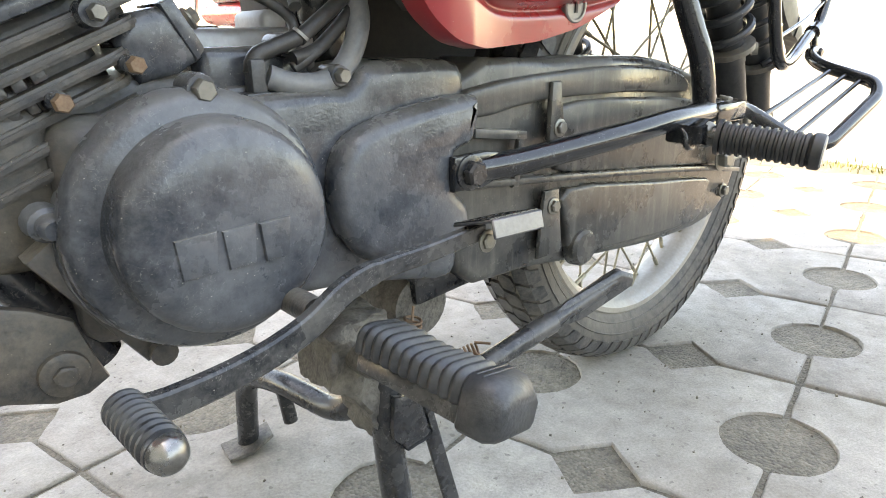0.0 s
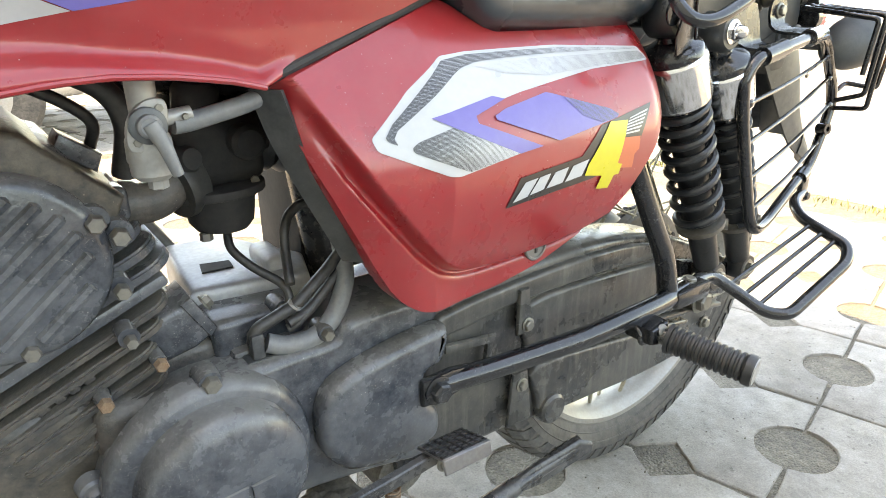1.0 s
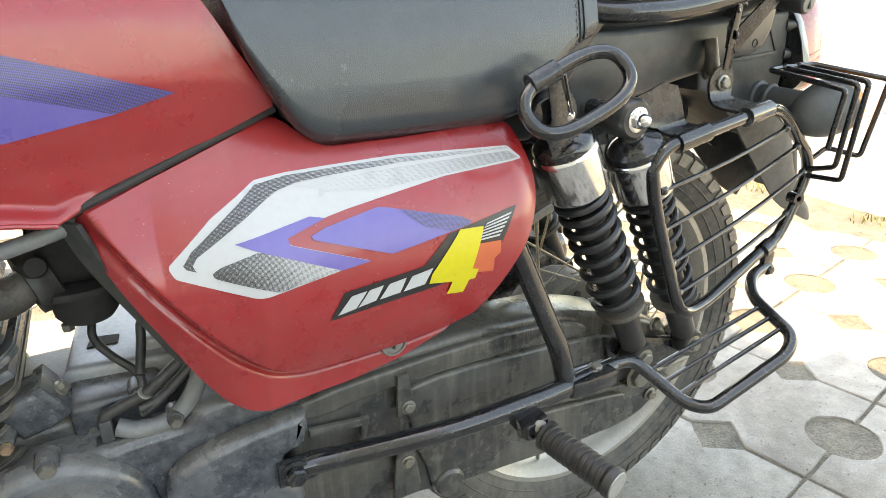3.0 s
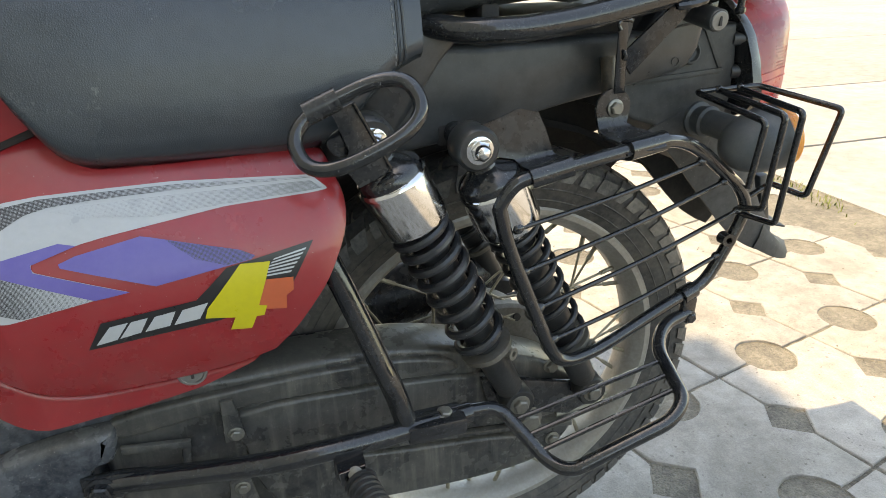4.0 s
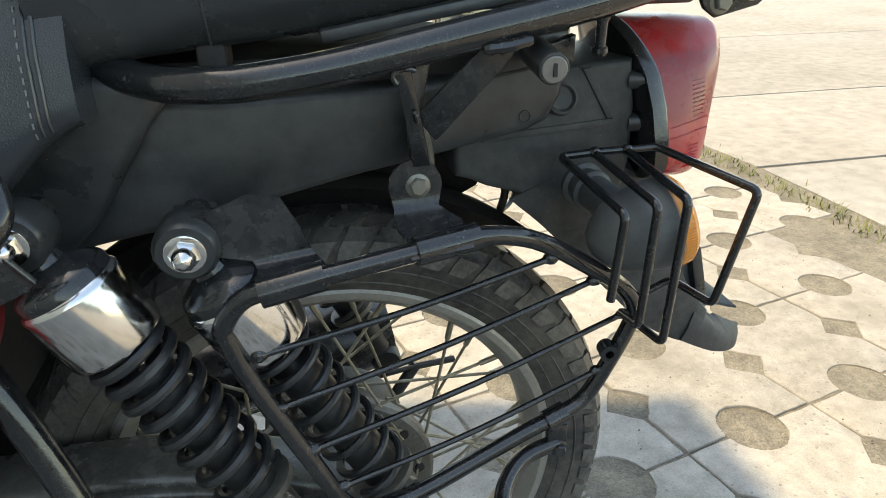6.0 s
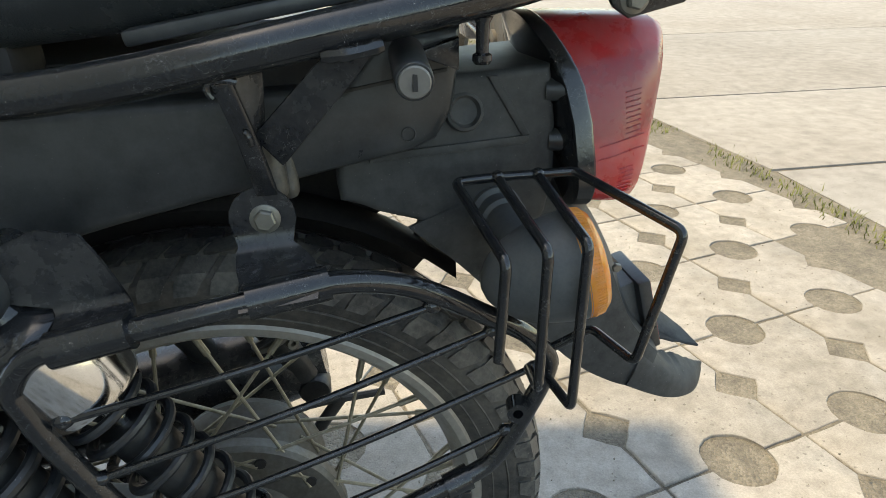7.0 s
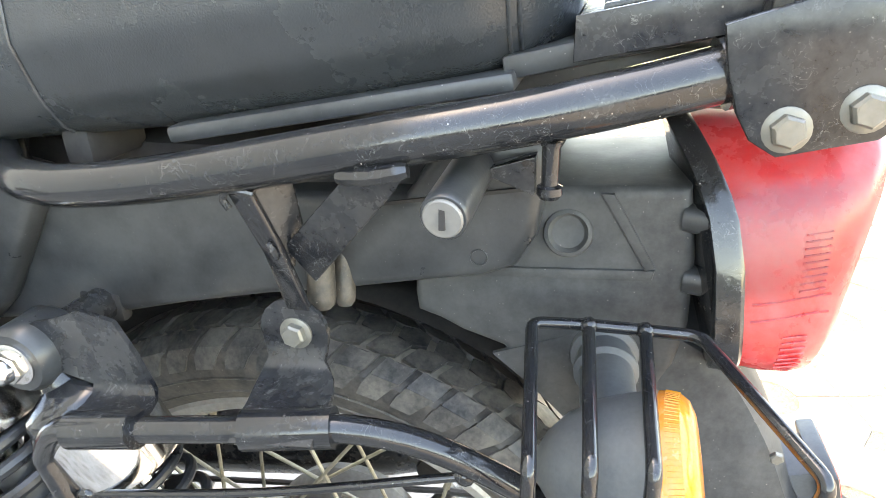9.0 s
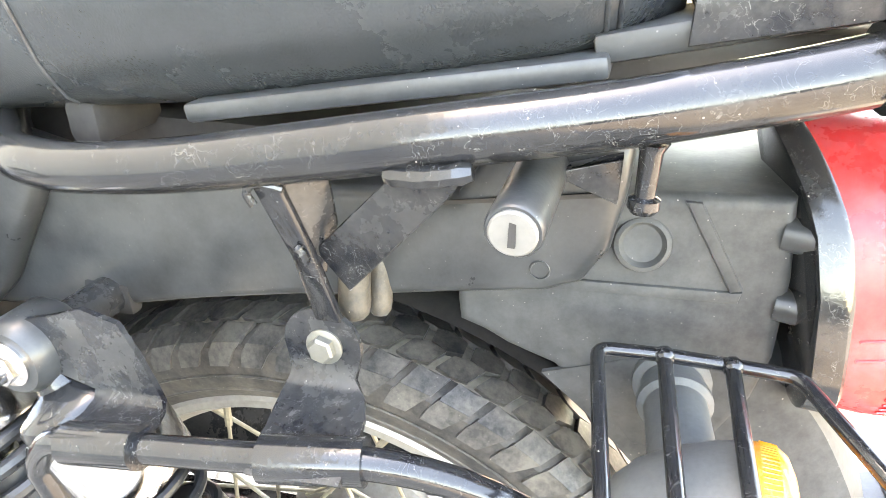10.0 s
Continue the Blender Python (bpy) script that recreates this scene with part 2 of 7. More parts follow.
m_carwhite = mat("white_car_paint", (0.68, 0.69, 0.70), 0.25, vary=0.03, bump=0.0, dust=(0.5, 0.48, 0.44), amount=0.3, scale=4, coat=0.5)
m_glass = mat("dark_window", (0.02, 0.022, 0.025), 0.06, vary=0.0, bump=0.0)
m_plaster = mat("plaster", (0.58, 0.55, 0.50), 0.85, dust=(0.42, 0.39, 0.34), amount=0.5, scale=1.2, vary=0.1, grain=60, bump=0.3, depth=0.003)

# colour of the added wall that darkens low reflections
m_brown = mat("dark_blocker", (0.075, 0.08, 0.082), 0.9, dust=(0.11, 0.112, 0.11), amount=0.5, scale=1.2, vary=0.1, grain=60, bump=0.3, depth=0.003)


def lens_mat(name, col, rough):
    m = mat(name, col, rough, vary=0.05, bump=0.0, dust=tuple(c * 0.75 + 0.13 for c in col), amount=0.5, scale=26, coat=0.15)
    b = m.node_tree.nodes["Principled BSDF"]
    b.inputs["Subsurface Weight"].default_value = 0.35
    b.inputs["Subsurface Radius"].default_value = (0.02, 0.004, 0.002)
    b.inputs["Subsurface Scale"].default_value = 0.5
    return m


m_tail = lens_mat("red_lens", (0.46, 0.012, 0.016), 0.30)
# moulded steps and fine lines inside the red lens
nt = m_tail.node_tree
bands = nt.nodes.new("ShaderNodeTexWave")
bands.bands_direction = "Z"
bands.inputs["Scale"].default_value, bands.inputs["Distortion"].default_value, bands.inputs["Detail"].default_value, bands.inputs["Detail Scale"].default_value = 3.0, 3.5, 1.0, 0.8
fines = nt.nodes.new("ShaderNodeTexWave")
fines.bands_direction = "Z"
fines.inputs["Scale"].default_value = 95
pos = nt.nodes.new("ShaderNodeNewGeometry")
rng = nt.nodes.new("ShaderNodeMapRange")
rng.inputs["From Min"].default_value, rng.inputs["From Max"].default_value = 0.35, 0.6
rng.inputs["To Min"].default_value, rng.inputs["To Max"].default_value = 0.0, 0.55
deep = nt.nodes.new("ShaderNodeMix")
deep.data_type = "RGBA"
deep.inputs[7].default_value = (0.16, 0.004, 0.008, 1)
old = nt.nodes["Principled BSDF"].inputs["Base Color"].links[0].from_socket
nt.links.new(pos.outputs["Position"], bands.inputs["Vector"])
nt.links.new(pos.outputs["Position"], fines.inputs["Vector"])
nt.links.new(bands.outputs["Fac"], rng.inputs["Value"])
nt.links.new(rng.outputs["Result"], deep.inputs["Factor"])
nt.links.new(old, deep.inputs[6])
nt.links.new(deep.outputs[2], nt.nodes["Principled BSDF"].inputs["Base Color"])
ridge = nt.nodes.new("ShaderNodeBump")
ridge.inputs["Strength"].default_value, ridge.inputs["Distance"].default_value = 0.03, 0.0004
nt.links.new(fines.outputs["Fac"], ridge.inputs["Height"])
nt.links.new(ridge.outputs["Normal"], nt.nodes["Principled BSDF"].inputs["Normal"])
m_tail_dark = lens_mat("dark_red_lens", (0.26, 0.008, 0.012), 0.2)
m_amber = lens_mat("amber_lens", (0.72, 0.22, 0.008), 0.25)


def dotted(name, ink, paper, size, x0=0.0, x1=0.0):
    """Halftone print: ink dots on paper, thinning out from x0 to x1."""
    m = mat(name, paper, 0.35, vary=0.03, bump=0.0, coat=0.2)
    nt = m.node_tree
    n, l = nt.nodes, nt.links
    b = n["Principled BSDF"]
    geo = n.new("ShaderNodeNewGeometry")
    sep = n.new("ShaderNodeSeparateXYZ")
    l.new(geo.outputs["Position"], sep.inputs[0])
    waves = []
    for a, c in ((1, 1), (1, -1)):
        s = n.new("ShaderNodeMath")
        s.operation = "MULTIPLY_ADD"
        s.inputs[1].default_value = c
        l.new(sep.outputs["Z"], s.inputs[0])
        l.new(sep.outputs["X"], s.inputs[2])
        k = n.new("ShaderNodeMath")
        k.operation = "MULTIPLY"
        k.inputs[1].default_value = math.pi / size
        l.new(s.outputs[0], k.inputs[0])
        w = n.new("ShaderNodeMath")
        w.operation = "SINE"
        l.new(k.outputs[0], w.inputs[0])
        waves.append(w)
    p = n.new("ShaderNodeMath")
    p.operation = "MULTIPLY"
    l.new(waves[0].outputs[0], p.inputs[0])
    l.new(waves[1].outputs[0], p.inputs[1])
    g = n.new("ShaderNodeMath")
    g.operation = "GREATER_THAN"
    g.inputs[1].default_value = 0.0
    l.new(p.outputs[0], g.inputs[0])
    if x0 != x1:
        fall = n.new("ShaderNodeMapRange")
        fall.inputs["From Min"].default_value, fall.inputs["From Max"].default_value = x0, x1
        fall.inputs["To Min"].default_value, fall.inputs["To Max"].default_value = -0.95, 0.95
        l.new(sep.outputs["X"], fall.inputs["Value"])
        l.new(fall.outputs["Result"], g.inputs[1])
    mix = n.new("ShaderNodeMix")
    mix.data_type = "RGBA"
    mix.inputs[6].default_value, mix.inputs[7].default_value = (*paper, 1), (*ink, 1)
    l.new(g.outputs[0], mix.inputs["Factor"])
    l.new(mix.outputs[2], b.inputs["Base Color"])
    return m


m_dots = dotted("halftone_grey", (0.03, 0.03, 0.034), (0.37, 0.385, 0.40), 0.0008, -0.54, -0.14)
m_dots_patch = dotted("halftone_dark", (0.022, 0.022, 0.026), (0.37, 0.385, 0.40), 0.0008, -0.492, -0.385)
m_dots_light = dotted("halftone_pale", (0.15, 0.16, 0.165), (0.37, 0.385, 0.40), 0.0008, -0.12, -0.41)
m_dots_violet = dotted("halftone_violet", (0.03, 0.03, 0.04), (0.088, 0.072, 0.295), 0.0009)
m_worn = mat("worn_steel", (0.26, 0.255, 0.245), 0.3, 0.85, dust=(0.10, 0.095, 0.085), amount=0.6, scale=70, spread=0.1, vary=0.15, bump=0.15)


def leather(name, base):
    m = mat(name, base, 0.25, rvary=0.08, coat=0.25, dust=(0.075, 0.085, 0.092), amount=0.25, spread=0.3, scale=7, vary=0.1, grain=60, bump=0.0)
    nt = m.node_tree
    n, l = nt.nodes, nt.links
    geo = n.new("ShaderNodeNewGeometry")
    v = n.new("ShaderNodeTexVoronoi")
    v.feature = "DISTANCE_TO_EDGE"
    v.inputs["Scale"].default_value = 620
    w = n.new("ShaderNodeTexNoise")
    w.inputs["Scale"].default_value, w.inputs["Detail"].default_value = 150, 4
    add = n.new("ShaderNodeVectorMath")
    add.operation = "MULTIPLY_ADD"
    add.inputs[1].default_value = (0.0016, 0.0016, 0.0016)
    l.new(w.outputs["Color"], add.inputs[0])
    l.new(geo.outputs["Position"], add.inputs[2])
    l.new(geo.outputs["Position"], w.inputs["Vector"])
    l.new(add.outputs[0], v.inputs["Vector"])
    b1 = n.new("ShaderNodeBump")
    b1.inputs["Strength"].default_value, b1.inputs["Distance"].default_value = 0.42, 0.0006
    l.new(v.outputs["Distance"], b1.inputs["Height"])
    b2 = n.new("ShaderNodeBump")
    b2.inputs["Strength"].default_value, b2.inputs["Distance"].default_value = 0.3, 0.006
    big = n.new("ShaderNodeTexNoise")
    big.inputs["Scale"].default_value, big.inputs["Detail"].default_value = 16, 3
    l.new(geo.outputs["Position"], big.inputs["Vector"])
    l.new(big.outputs["Fac"], b2.inputs["Height"])
    l.new(b1.outputs["Normal"], b2.inputs["Normal"])
    l.new(b2.outputs["Normal"], n["Principled BSDF"].inputs["Normal"])
    return m


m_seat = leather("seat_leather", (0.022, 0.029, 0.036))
# same leather as the seat, toned apart for the light the pillion gets
m_pillion = leather("seat_leather_toned", (0.024, 0.028, 0.031))


def ground_mat(name, base, stain, s1, s2, rough, bump, depth, grain, pebble=0.0):
    """Concrete or soil: blotches at two scales, speckles and grit."""
    m = bpy.data.materials.new(name)
    m.use_nodes = True
    nt = m.node_tree
    n, l = nt.nodes, nt.links
    b = n["Principled BSDF"]
    b.inputs["Roughness"].default_value = rough
    geo = n.new("ShaderNodeNewGeometry")
    info = n.new("ShaderNodeObjectInfo")
    tex = []
    for s, d in ((s1, 6), (s2, 8), (grain, 3)):
        t = n.new("ShaderNodeTexNoise")
        t.inputs["Scale"].default_value, t.inputs["Detail"].default_value, t.inputs["Roughness"].default_value = s, d, 0.62
        l.new(geo.outputs["Position"], t.inputs["Vector"])
        tex.append(t)
    r = n.new("ShaderNodeMapRange")
    r.inputs["From Min"].default_value, r.inputs["From Max"].default_value = 0.42, 0.68
    l.new(tex[0].outputs["Fac"], r.inputs["Value"])
    mix = n.new("ShaderNodeMix")
    mix.data_type = "RGBA"
    mix.inputs[6].default_value, mix.inputs[7].default_value = (*base, 1), (*stain, 1)
    l.new(r.outputs["Result"], mix.inputs["Factor"])
    r2 = n.new("ShaderNodeMapRange")
    r2.inputs["From Min"].default_value, r2.inputs["From Max"].default_value = 0.3, 0.7
    r2.inputs["To Min"].default_value, r2.inputs["To Max"].default_value = 0.78, 1.16
    l.new(tex[1].outputs["Fac"], r2.inputs["Value"])
    r3 = n.new("ShaderNodeMapRange")
    r3.inputs["From Min"].default_value, r3.inputs["From Max"].default_value = 0.25, 0.75
    r3.inputs["To Min"].default_value, r3.inputs["To Max"].default_value = 0.8, 1.15
    l.new(tex[2].outputs["Fac"], r3.inputs["Value"])
    r4 = n.new("ShaderNodeMapRange")
    r4.inputs["To Min"].default_value, r4.inputs["To Max"].default_value = 0.9, 1.08
    l.new(info.outputs["Random"], r4.inputs["Value"])
    k = r2.outputs["Result"]
    for o in (r3.outputs["Result"], r4.outputs["Result"]):
        mm = n.new("ShaderNodeMath")
        mm.operation = "MULTIPLY"
        l.new(k, mm.inputs[0])
        l.new(o, mm.inputs[1])
        k = mm.outputs[0]
    vo = n.new("ShaderNodeTexVoronoi")
    vo.inputs["Scale"].default_value, vo.inputs["Randomness"].default_value = 240, 1.0
    l.new(geo.outputs["Position"], vo.inputs["Vector"])
    cs = n.new("ShaderNodeSeparateColor")
    l.new(vo.outputs["Color"], cs.inputs[0])
    # a few dark specks, and pebbles of many shades where there is aggregate
    pr = n.new("ShaderNodeMapRange")
    pr.inputs["From Min"].default_value, pr.inputs["From Max"].default_value = (0.0, 1.0) if pebble else (0.0, 0.02)
    pr.inputs["To Min"].default_value, pr.inputs["To Max"].default_value = (1 - pebble, 1 + pebble) if pebble else (0.6, 1.0)
    l.new(cs.outputs[0], pr.inputs["Value"])
    pm = n.new("ShaderNodeMath")
    pm.operation = "MULTIPLY"
    l.new(k, pm.inputs[0])
    l.new(pr.outputs["Result"], pm.inputs[1])
    k = pm.outputs[0]
    mul = n.new("ShaderNodeMix")
    mul.data_type, mul.blend_type = "RGBA", "MULTIPLY"
    mul.inputs["Factor"].default_value = 1.0
    l.new(mix.outputs[2], mul.inputs[6])
    l.new(k, mul.inputs[7])
    l.new(mul.outputs[2], b.inputs["Base Color"])
    bp = n.new("ShaderNodeBump")
    bp.inputs["Strength"].default_value, bp.inputs["Distance"].default_value = bump, depth
    add = n.new("ShaderNodeMath")
    add.operation = "MULTIPLY_ADD"
    add.inputs[1].default_value = 0.5
    l.new(tex[2].outputs["Fac"], add.inputs[0])
    l.new(tex[1].outputs["Fac"], add.inputs[2])
    height = add.outputs[0]
    if pebble:
        ph = n.new("ShaderNodeMath")
        ph.operation = "MULTIPLY_ADD"
        ph.inputs[1].default_value = -1.2
        l.new(vo.outputs["Distance"], ph.inputs[0])
        l.new(height, ph.inputs[2])
        height = ph.outputs[0]
    l.new(height, bp.inputs["Height"])
    l.new(bp.outputs["Normal"], b.inputs["Normal"])
    return m


m_paver = ground_mat("concrete_paver", (0.315, 0.296, 0.268), (0.22, 0.203, 0.175), 3.4, 30, 0.85, 0.75, 0.003, 330)
m_soil = ground_mat("sandy_mortar", (0.18, 0.162, 0.13), (0.115, 0.104, 0.085), 9, 40, 0.95, 0.8, 0.003, 420, 0.2)
m_slab = ground_mat("concrete_slab", (0.265, 0.254, 0.236), (0.225, 0.212, 0.194), 1.1, 14, 0.85, 0.4, 0.003, 250)
m_grass = ground_mat("grass_blades", (0.16, 0.17, 0.05), (0.10, 0.13, 0.03), 14, 60, 0.8, 0.3, 0.002, 300)


# ---- mesh helpers ----
def part(name, bm, material, parent=None, label="", angle=38, smooth=True):
    """Links a bmesh as one mesh object under a thing or a part."""
    me = bpy.data.meshes.new(name)
    bmesh.ops.recalc_face_normals(bm, faces=bm.faces)
    for f in bm.faces:
        f.smooth = smooth
    bm.to_mesh(me)
    bm.free()
    if smooth:
        me.set_sharp_from_angle(angle=radians(angle))
    me.materials.append(material)
    ob = new(name, me)
    ob.parent = parent
    if label:
        tagged(ob, label)
    return ob


def again(name, ob, parent, m):
    """Another object on the mesh of ob, at the pose m."""
    o = new(name, ob.data)
    o.parent = parent
    o.matrix_basis = m
    return o


def crom(pts, n=6, closed=False):
    """A smooth line through the points."""
    p = [Vector(q) for q in pts]
    k = len(p)
    out = []
    for i in range(k if closed else k - 1):
        a = p[(i - 1) % k] if closed or i else p[0] * 2 - p[1]
        b, c = p[i], p[(i + 1) % k]
        d = p[(i + 2) % k] if closed or i < k - 2 else p[-1] * 2 - p[-2]
        for s in range(n):
            t = s / n
            out.append(0.5 * ((2 * b) + (c - a) * t + (2 * a - 5 * b + 4 * c - d) * t * t + (3 * b - a - 3 * c + d) * t ** 3))
    if not closed:
        out.append(p[-1])
    return out


def bent(pts, r, n=5):
    """A line of straight runs whose corners are rounded by about r."""
    p = [Vector(q) for q in pts]
    out = [p[0]]
    for a, b, c in zip(p, p[1:], p[2:]):
        u, v = (a - b), (c - b)
        k = min(r, u.length * 0.48, v.length * 0.48)
        u, v = b + u.normalized() * k, b + v.normalized() * k
        for s in range(n + 1):
            t = s / n
            out.append(u * (1 - t) ** 2 + b * 2 * t * (1 - t) + v * t * t)
    return out + [p[-1]]


def tube(bm, line, r, seg=12, closed=False, cap=True):
    """A round bar along a line; r may be one number or one for each point."""
    k = len(line)
    rs = r if isinstance(r, (list, tuple)) else [r] * k
    rings = []
    side = None
    for i, p in enumerate(line):
        if closed:
            d = line[(i + 1) % k] - line[i - 1]
        else:
            d = line[min(i + 1, k - 1)] - line[max(i - 1, 0)]
        d = d.normalized() if d.length > 1e-9 else Vector((0, 0, 1))
        if side is None:
            side = d.orthogonal().normalized()
        side = (side - d * side.dot(d)).normalized()
        up = d.cross(side)
        rings.append([bm.verts.new(p + rs[i] * (side * math.cos(2 * math.pi * s / seg) + up * math.sin(2 * math.pi * s / seg))) for s in range(seg)])
    for i in range(k if closed else k - 1):
        a, b = rings[i], rings[(i + 1) % k]
        off = 0
        if closed and i == k - 1:
            off = min(range(seg), key=lambda q: (a[0].co - b[q].co).length)
        for s in range(seg):
            bm.faces.new((a[s], a[(s + 1) % seg], b[(s + 1 + off) % seg], b[(s + off) % seg]))
    if cap and not closed:
        bm.faces.new(rings[0])
        bm.faces.new(list(reversed(rings[-1])))
    return bm


def bar(points, r, seg=12):
    return tube(bmesh.new(), [Vector(p) for p in points], r, seg)


def lathe(bm, profile, origin=(0, 0, 0), axis=(0, 0, 1), seg=24):
    """Turns a profile of (along, radius) round an axis from origin."""
    o, ax = Vector(origin), Vector(axis).normalized()
    u = ax.orthogonal().normalized()
    v = ax.cross(u)
    rings = []
    for h, r in profile:
        if r < 1e-6:
            rings.append([bm.verts.new(o + ax * h)])
        else:
            rings.append([bm.verts.new(o + ax * h + r * (u * math.cos(2 * math.pi * s / seg) + v * math.sin(2 * math.pi * s / seg))) for s in range(seg)])
    for a, b in zip(rings, rings[1:]):
        for s in range(seg):
            if len(a) == 1 and len(b) > 1:
                bm.faces.new((a[0], b[s], b[(s + 1) % seg]))
            elif len(b) == 1 and len(a) > 1:
                bm.faces.new((a[s], b[0], a[(s + 1) % seg]))
            elif len(a) > 1:
                bm.faces.new((a[s], a[(s + 1) % seg], b[(s + 1) % seg], b[s]))
    for ring, flip in ((rings[0], True), (rings[-1], False)):
        if len(ring) > 1:
            bm.faces.new(list(reversed(ring)) if flip else ring)
    return bm


def prism(bm, pts, shift, bevel=0.0, segs=2):
    """A flat polygon given thickness by a shift, with its edges rounded."""
    a = [bm.verts.new(Vector(p)) for p in pts]
    b = [bm.verts.new(Vector(p) + Vector(shift)) for p in pts]
    k = len(a)
    fs = [bm.faces.new(a), bm.faces.new(list(reversed(b)))]
    for i in range(k):
        fs.append(bm.faces.new((a[i], b[i], b[(i + 1) % k], a[(i + 1) % k])))
    bmesh.ops.recalc_face_normals(bm, faces=fs)
    if bevel:
        es = {e for f in fs[:2] for e in f.edges}
        bmesh.ops.bevel(bm, geom=list(es), offset=bevel, segments=segs, affect="EDGES", profile=0.5)
    return bm


def xz(pts, y):
    return [(x, y, z) for x, z in pts]


def box(bm, lo, hi, bevel=0.0, segs=2, m=None):
    m = m or Matrix()
    c = [bm.verts.new(m @ Vector((x, y, z))) for x in (lo[0], hi[0]) for y in (lo[1], hi[1]) for z in (lo[2], hi[2])]
    fs = [bm.faces.new([c[i] for i in q]) for q in ((0, 1, 3, 2), (4, 6, 7, 5), (0, 4, 5, 1), (2, 3, 7, 6), (0, 2, 6, 4), (1, 5, 7, 3))]
    bmesh.ops.recalc_face_normals(bm, faces=fs)
    if bevel:
        bmesh.ops.bevel(bm, geom=list({e for f in fs for e in f.edges}), offset=bevel, segments=segs, affect="EDGES", profile=0.5)
    return bm


def hexbolt(name, parent, at, n, r=0.007, h=0.006, material=None, washer=True, dome=False, label=""):
    """A hexagon bolt head with its washer, or a domed nut, facing n."""
    bm = bmesh.new()
    at, n = Vector(at), Vector(n).normalized()
    if washer:
        lathe(bm, [(0, r * 1.35), (0.0012, r * 1.35), (0.0016, r * 1.25)], at, n, 20)
    lathe(bm, [(0.001, r), (h * 0.82, r), (h, r * 0.82)], at, n, 6)
    if dome:
        lathe(bm, [(h * 0.9, r * 0.78), (h * 1.4, r * 0.74), (h * 1.9, r * 0.55), (h * 2.15, r * 0.25), (h * 2.2, 0)], at, n, 16)
    else:
        lathe(bm, [(h * 0.95, r * 0.72), (h * 1.02, r * 0.7), (h * 1.02, 0)], at, n, 16)
    return part(name, bm, material or m_bolt, parent, label)


def shell(outline, centre, surf, rings=22, depth=0.012, lip=0.006, closed=True):
    """A curved panel over an outline in x and z: y follows surf(x, z), and its rim turns inwards."""
    bm = bmesh.new()
    line = crom([(x, 0, z) for x, z in outline], 5, True) if closed else [Vector((x, 0, z)) for x, z in outline]
    k = len(line)
    c = Vector((centre[0], 0, centre[1]))
    prev = None
    tip = bm.verts.new((c.x, surf(c.x, c.z), c.z))
    steps = [(i / rings) ** 0.9 for i in range(1, rings + 1)]
    loops = [(s, 0.0) for s in steps[:-1]] + [(1 - lip * 4, 0.0005), (1 - lip * 2, 0.002), (1.0, 0.006), (1.0, depth)]
    for s, d in loops:
        ring = []
        for p in line:
            q = c + (p - c) * s
            ring.append(bm.verts.new((q.x, surf(q.x, q.z) + d, q.z)))
        for i in range(k):
            j = (i + 1) % k
            bm.faces.new((tip, ring[i], ring[j]) if prev is None else (prev[i], ring[i], ring[j], prev[j]))
        prev = ring
    return bm


def decal(outline, surf, lift, rounded=False, cuts=3):
    """A thin print laid on a curved panel."""
    bm = bmesh.new()
    line = [Vector((x, 0, z)) for x, z in outline]
    if rounded:
        line = bent([*line, line[0], line[1]], 0.0028, 4)[1:-1]
    vs = []
    for p in line:
        if not vs or (vs[-1].co - p).length > 1e-5:
            vs.append(bm.verts.new(p))
    if (vs[0].co - vs[-1].co).length < 1e-5:
        bm.verts.remove(vs.pop())
    f = bm.faces.new(vs)
    f.normal_update()
    bmesh.ops.triangulate(bm, faces=[f])
    for _ in range(cuts):
        long = [e for e in bm.edges if e.calc_length() > 0.008]
        if long:
            bmesh.ops.subdivide_edges(bm, edges=long, cuts=1)
            bmesh.ops.triangulate(bm, faces=[q for q in bm.faces if len(q.verts) > 3])
    for v in bm.verts:
        v.co.y = surf(v.co.x, v.co.z) - lift
    return bm


def loft(sections):
    """A closed skin through cross-sections of equal count."""
    bm = bmesh.new()
    rings = [[bm.verts.new(p) for p in s] for s in sections]
    k = len(rings[0])
    for a, b in zip(rings, rings[1:]):
        for i in range(k):
            bm.faces.new((a[i], a[(i + 1) % k], b[(i + 1) % k], b[i]))
    bm.faces.new(rings[0])
    bm.faces.new(list(reversed(rings[-1])))
    return bm


def lerp(x, xs, ys):
    return float(np.interp(x, xs, ys))


def turn_to(at, axis, up=(0, 0, 1)):
    """A pose at a point whose z follows an axis."""
    return Matrix.Translation(at) @ Vector(axis).to_track_quat("Z", "Y").to_matrix().to_4x4()


# ---- motorcycle ----
bike = tagged(new("motorcycle"), "dusty red motorcycle with black luggage rails on its centre stand", "motorcycle")
AXLE = Vector((-0.011, 0.0, 0.290))
TYRE_R = 0.2935


# rear wheel
def tyre_point(a, s, lift=0.0):
    """A place on the tyre: angle round the axle, s across the tread in metres, lift outwards."""
    w = 0.040
    t = max(-1.0, min(1.0, s / w))
    r = TYRE_R - 0.016 * abs(t) ** 2.4 + lift * (1 - 0.35 * abs(t))
    y = math.copysign(abs(t) ** 0.96, t) * w + lift * 0.6 * t
    return Vector((AXLE.x + r * math.cos(a), AXLE.y + y, AXLE.z + r * math.sin(a)))


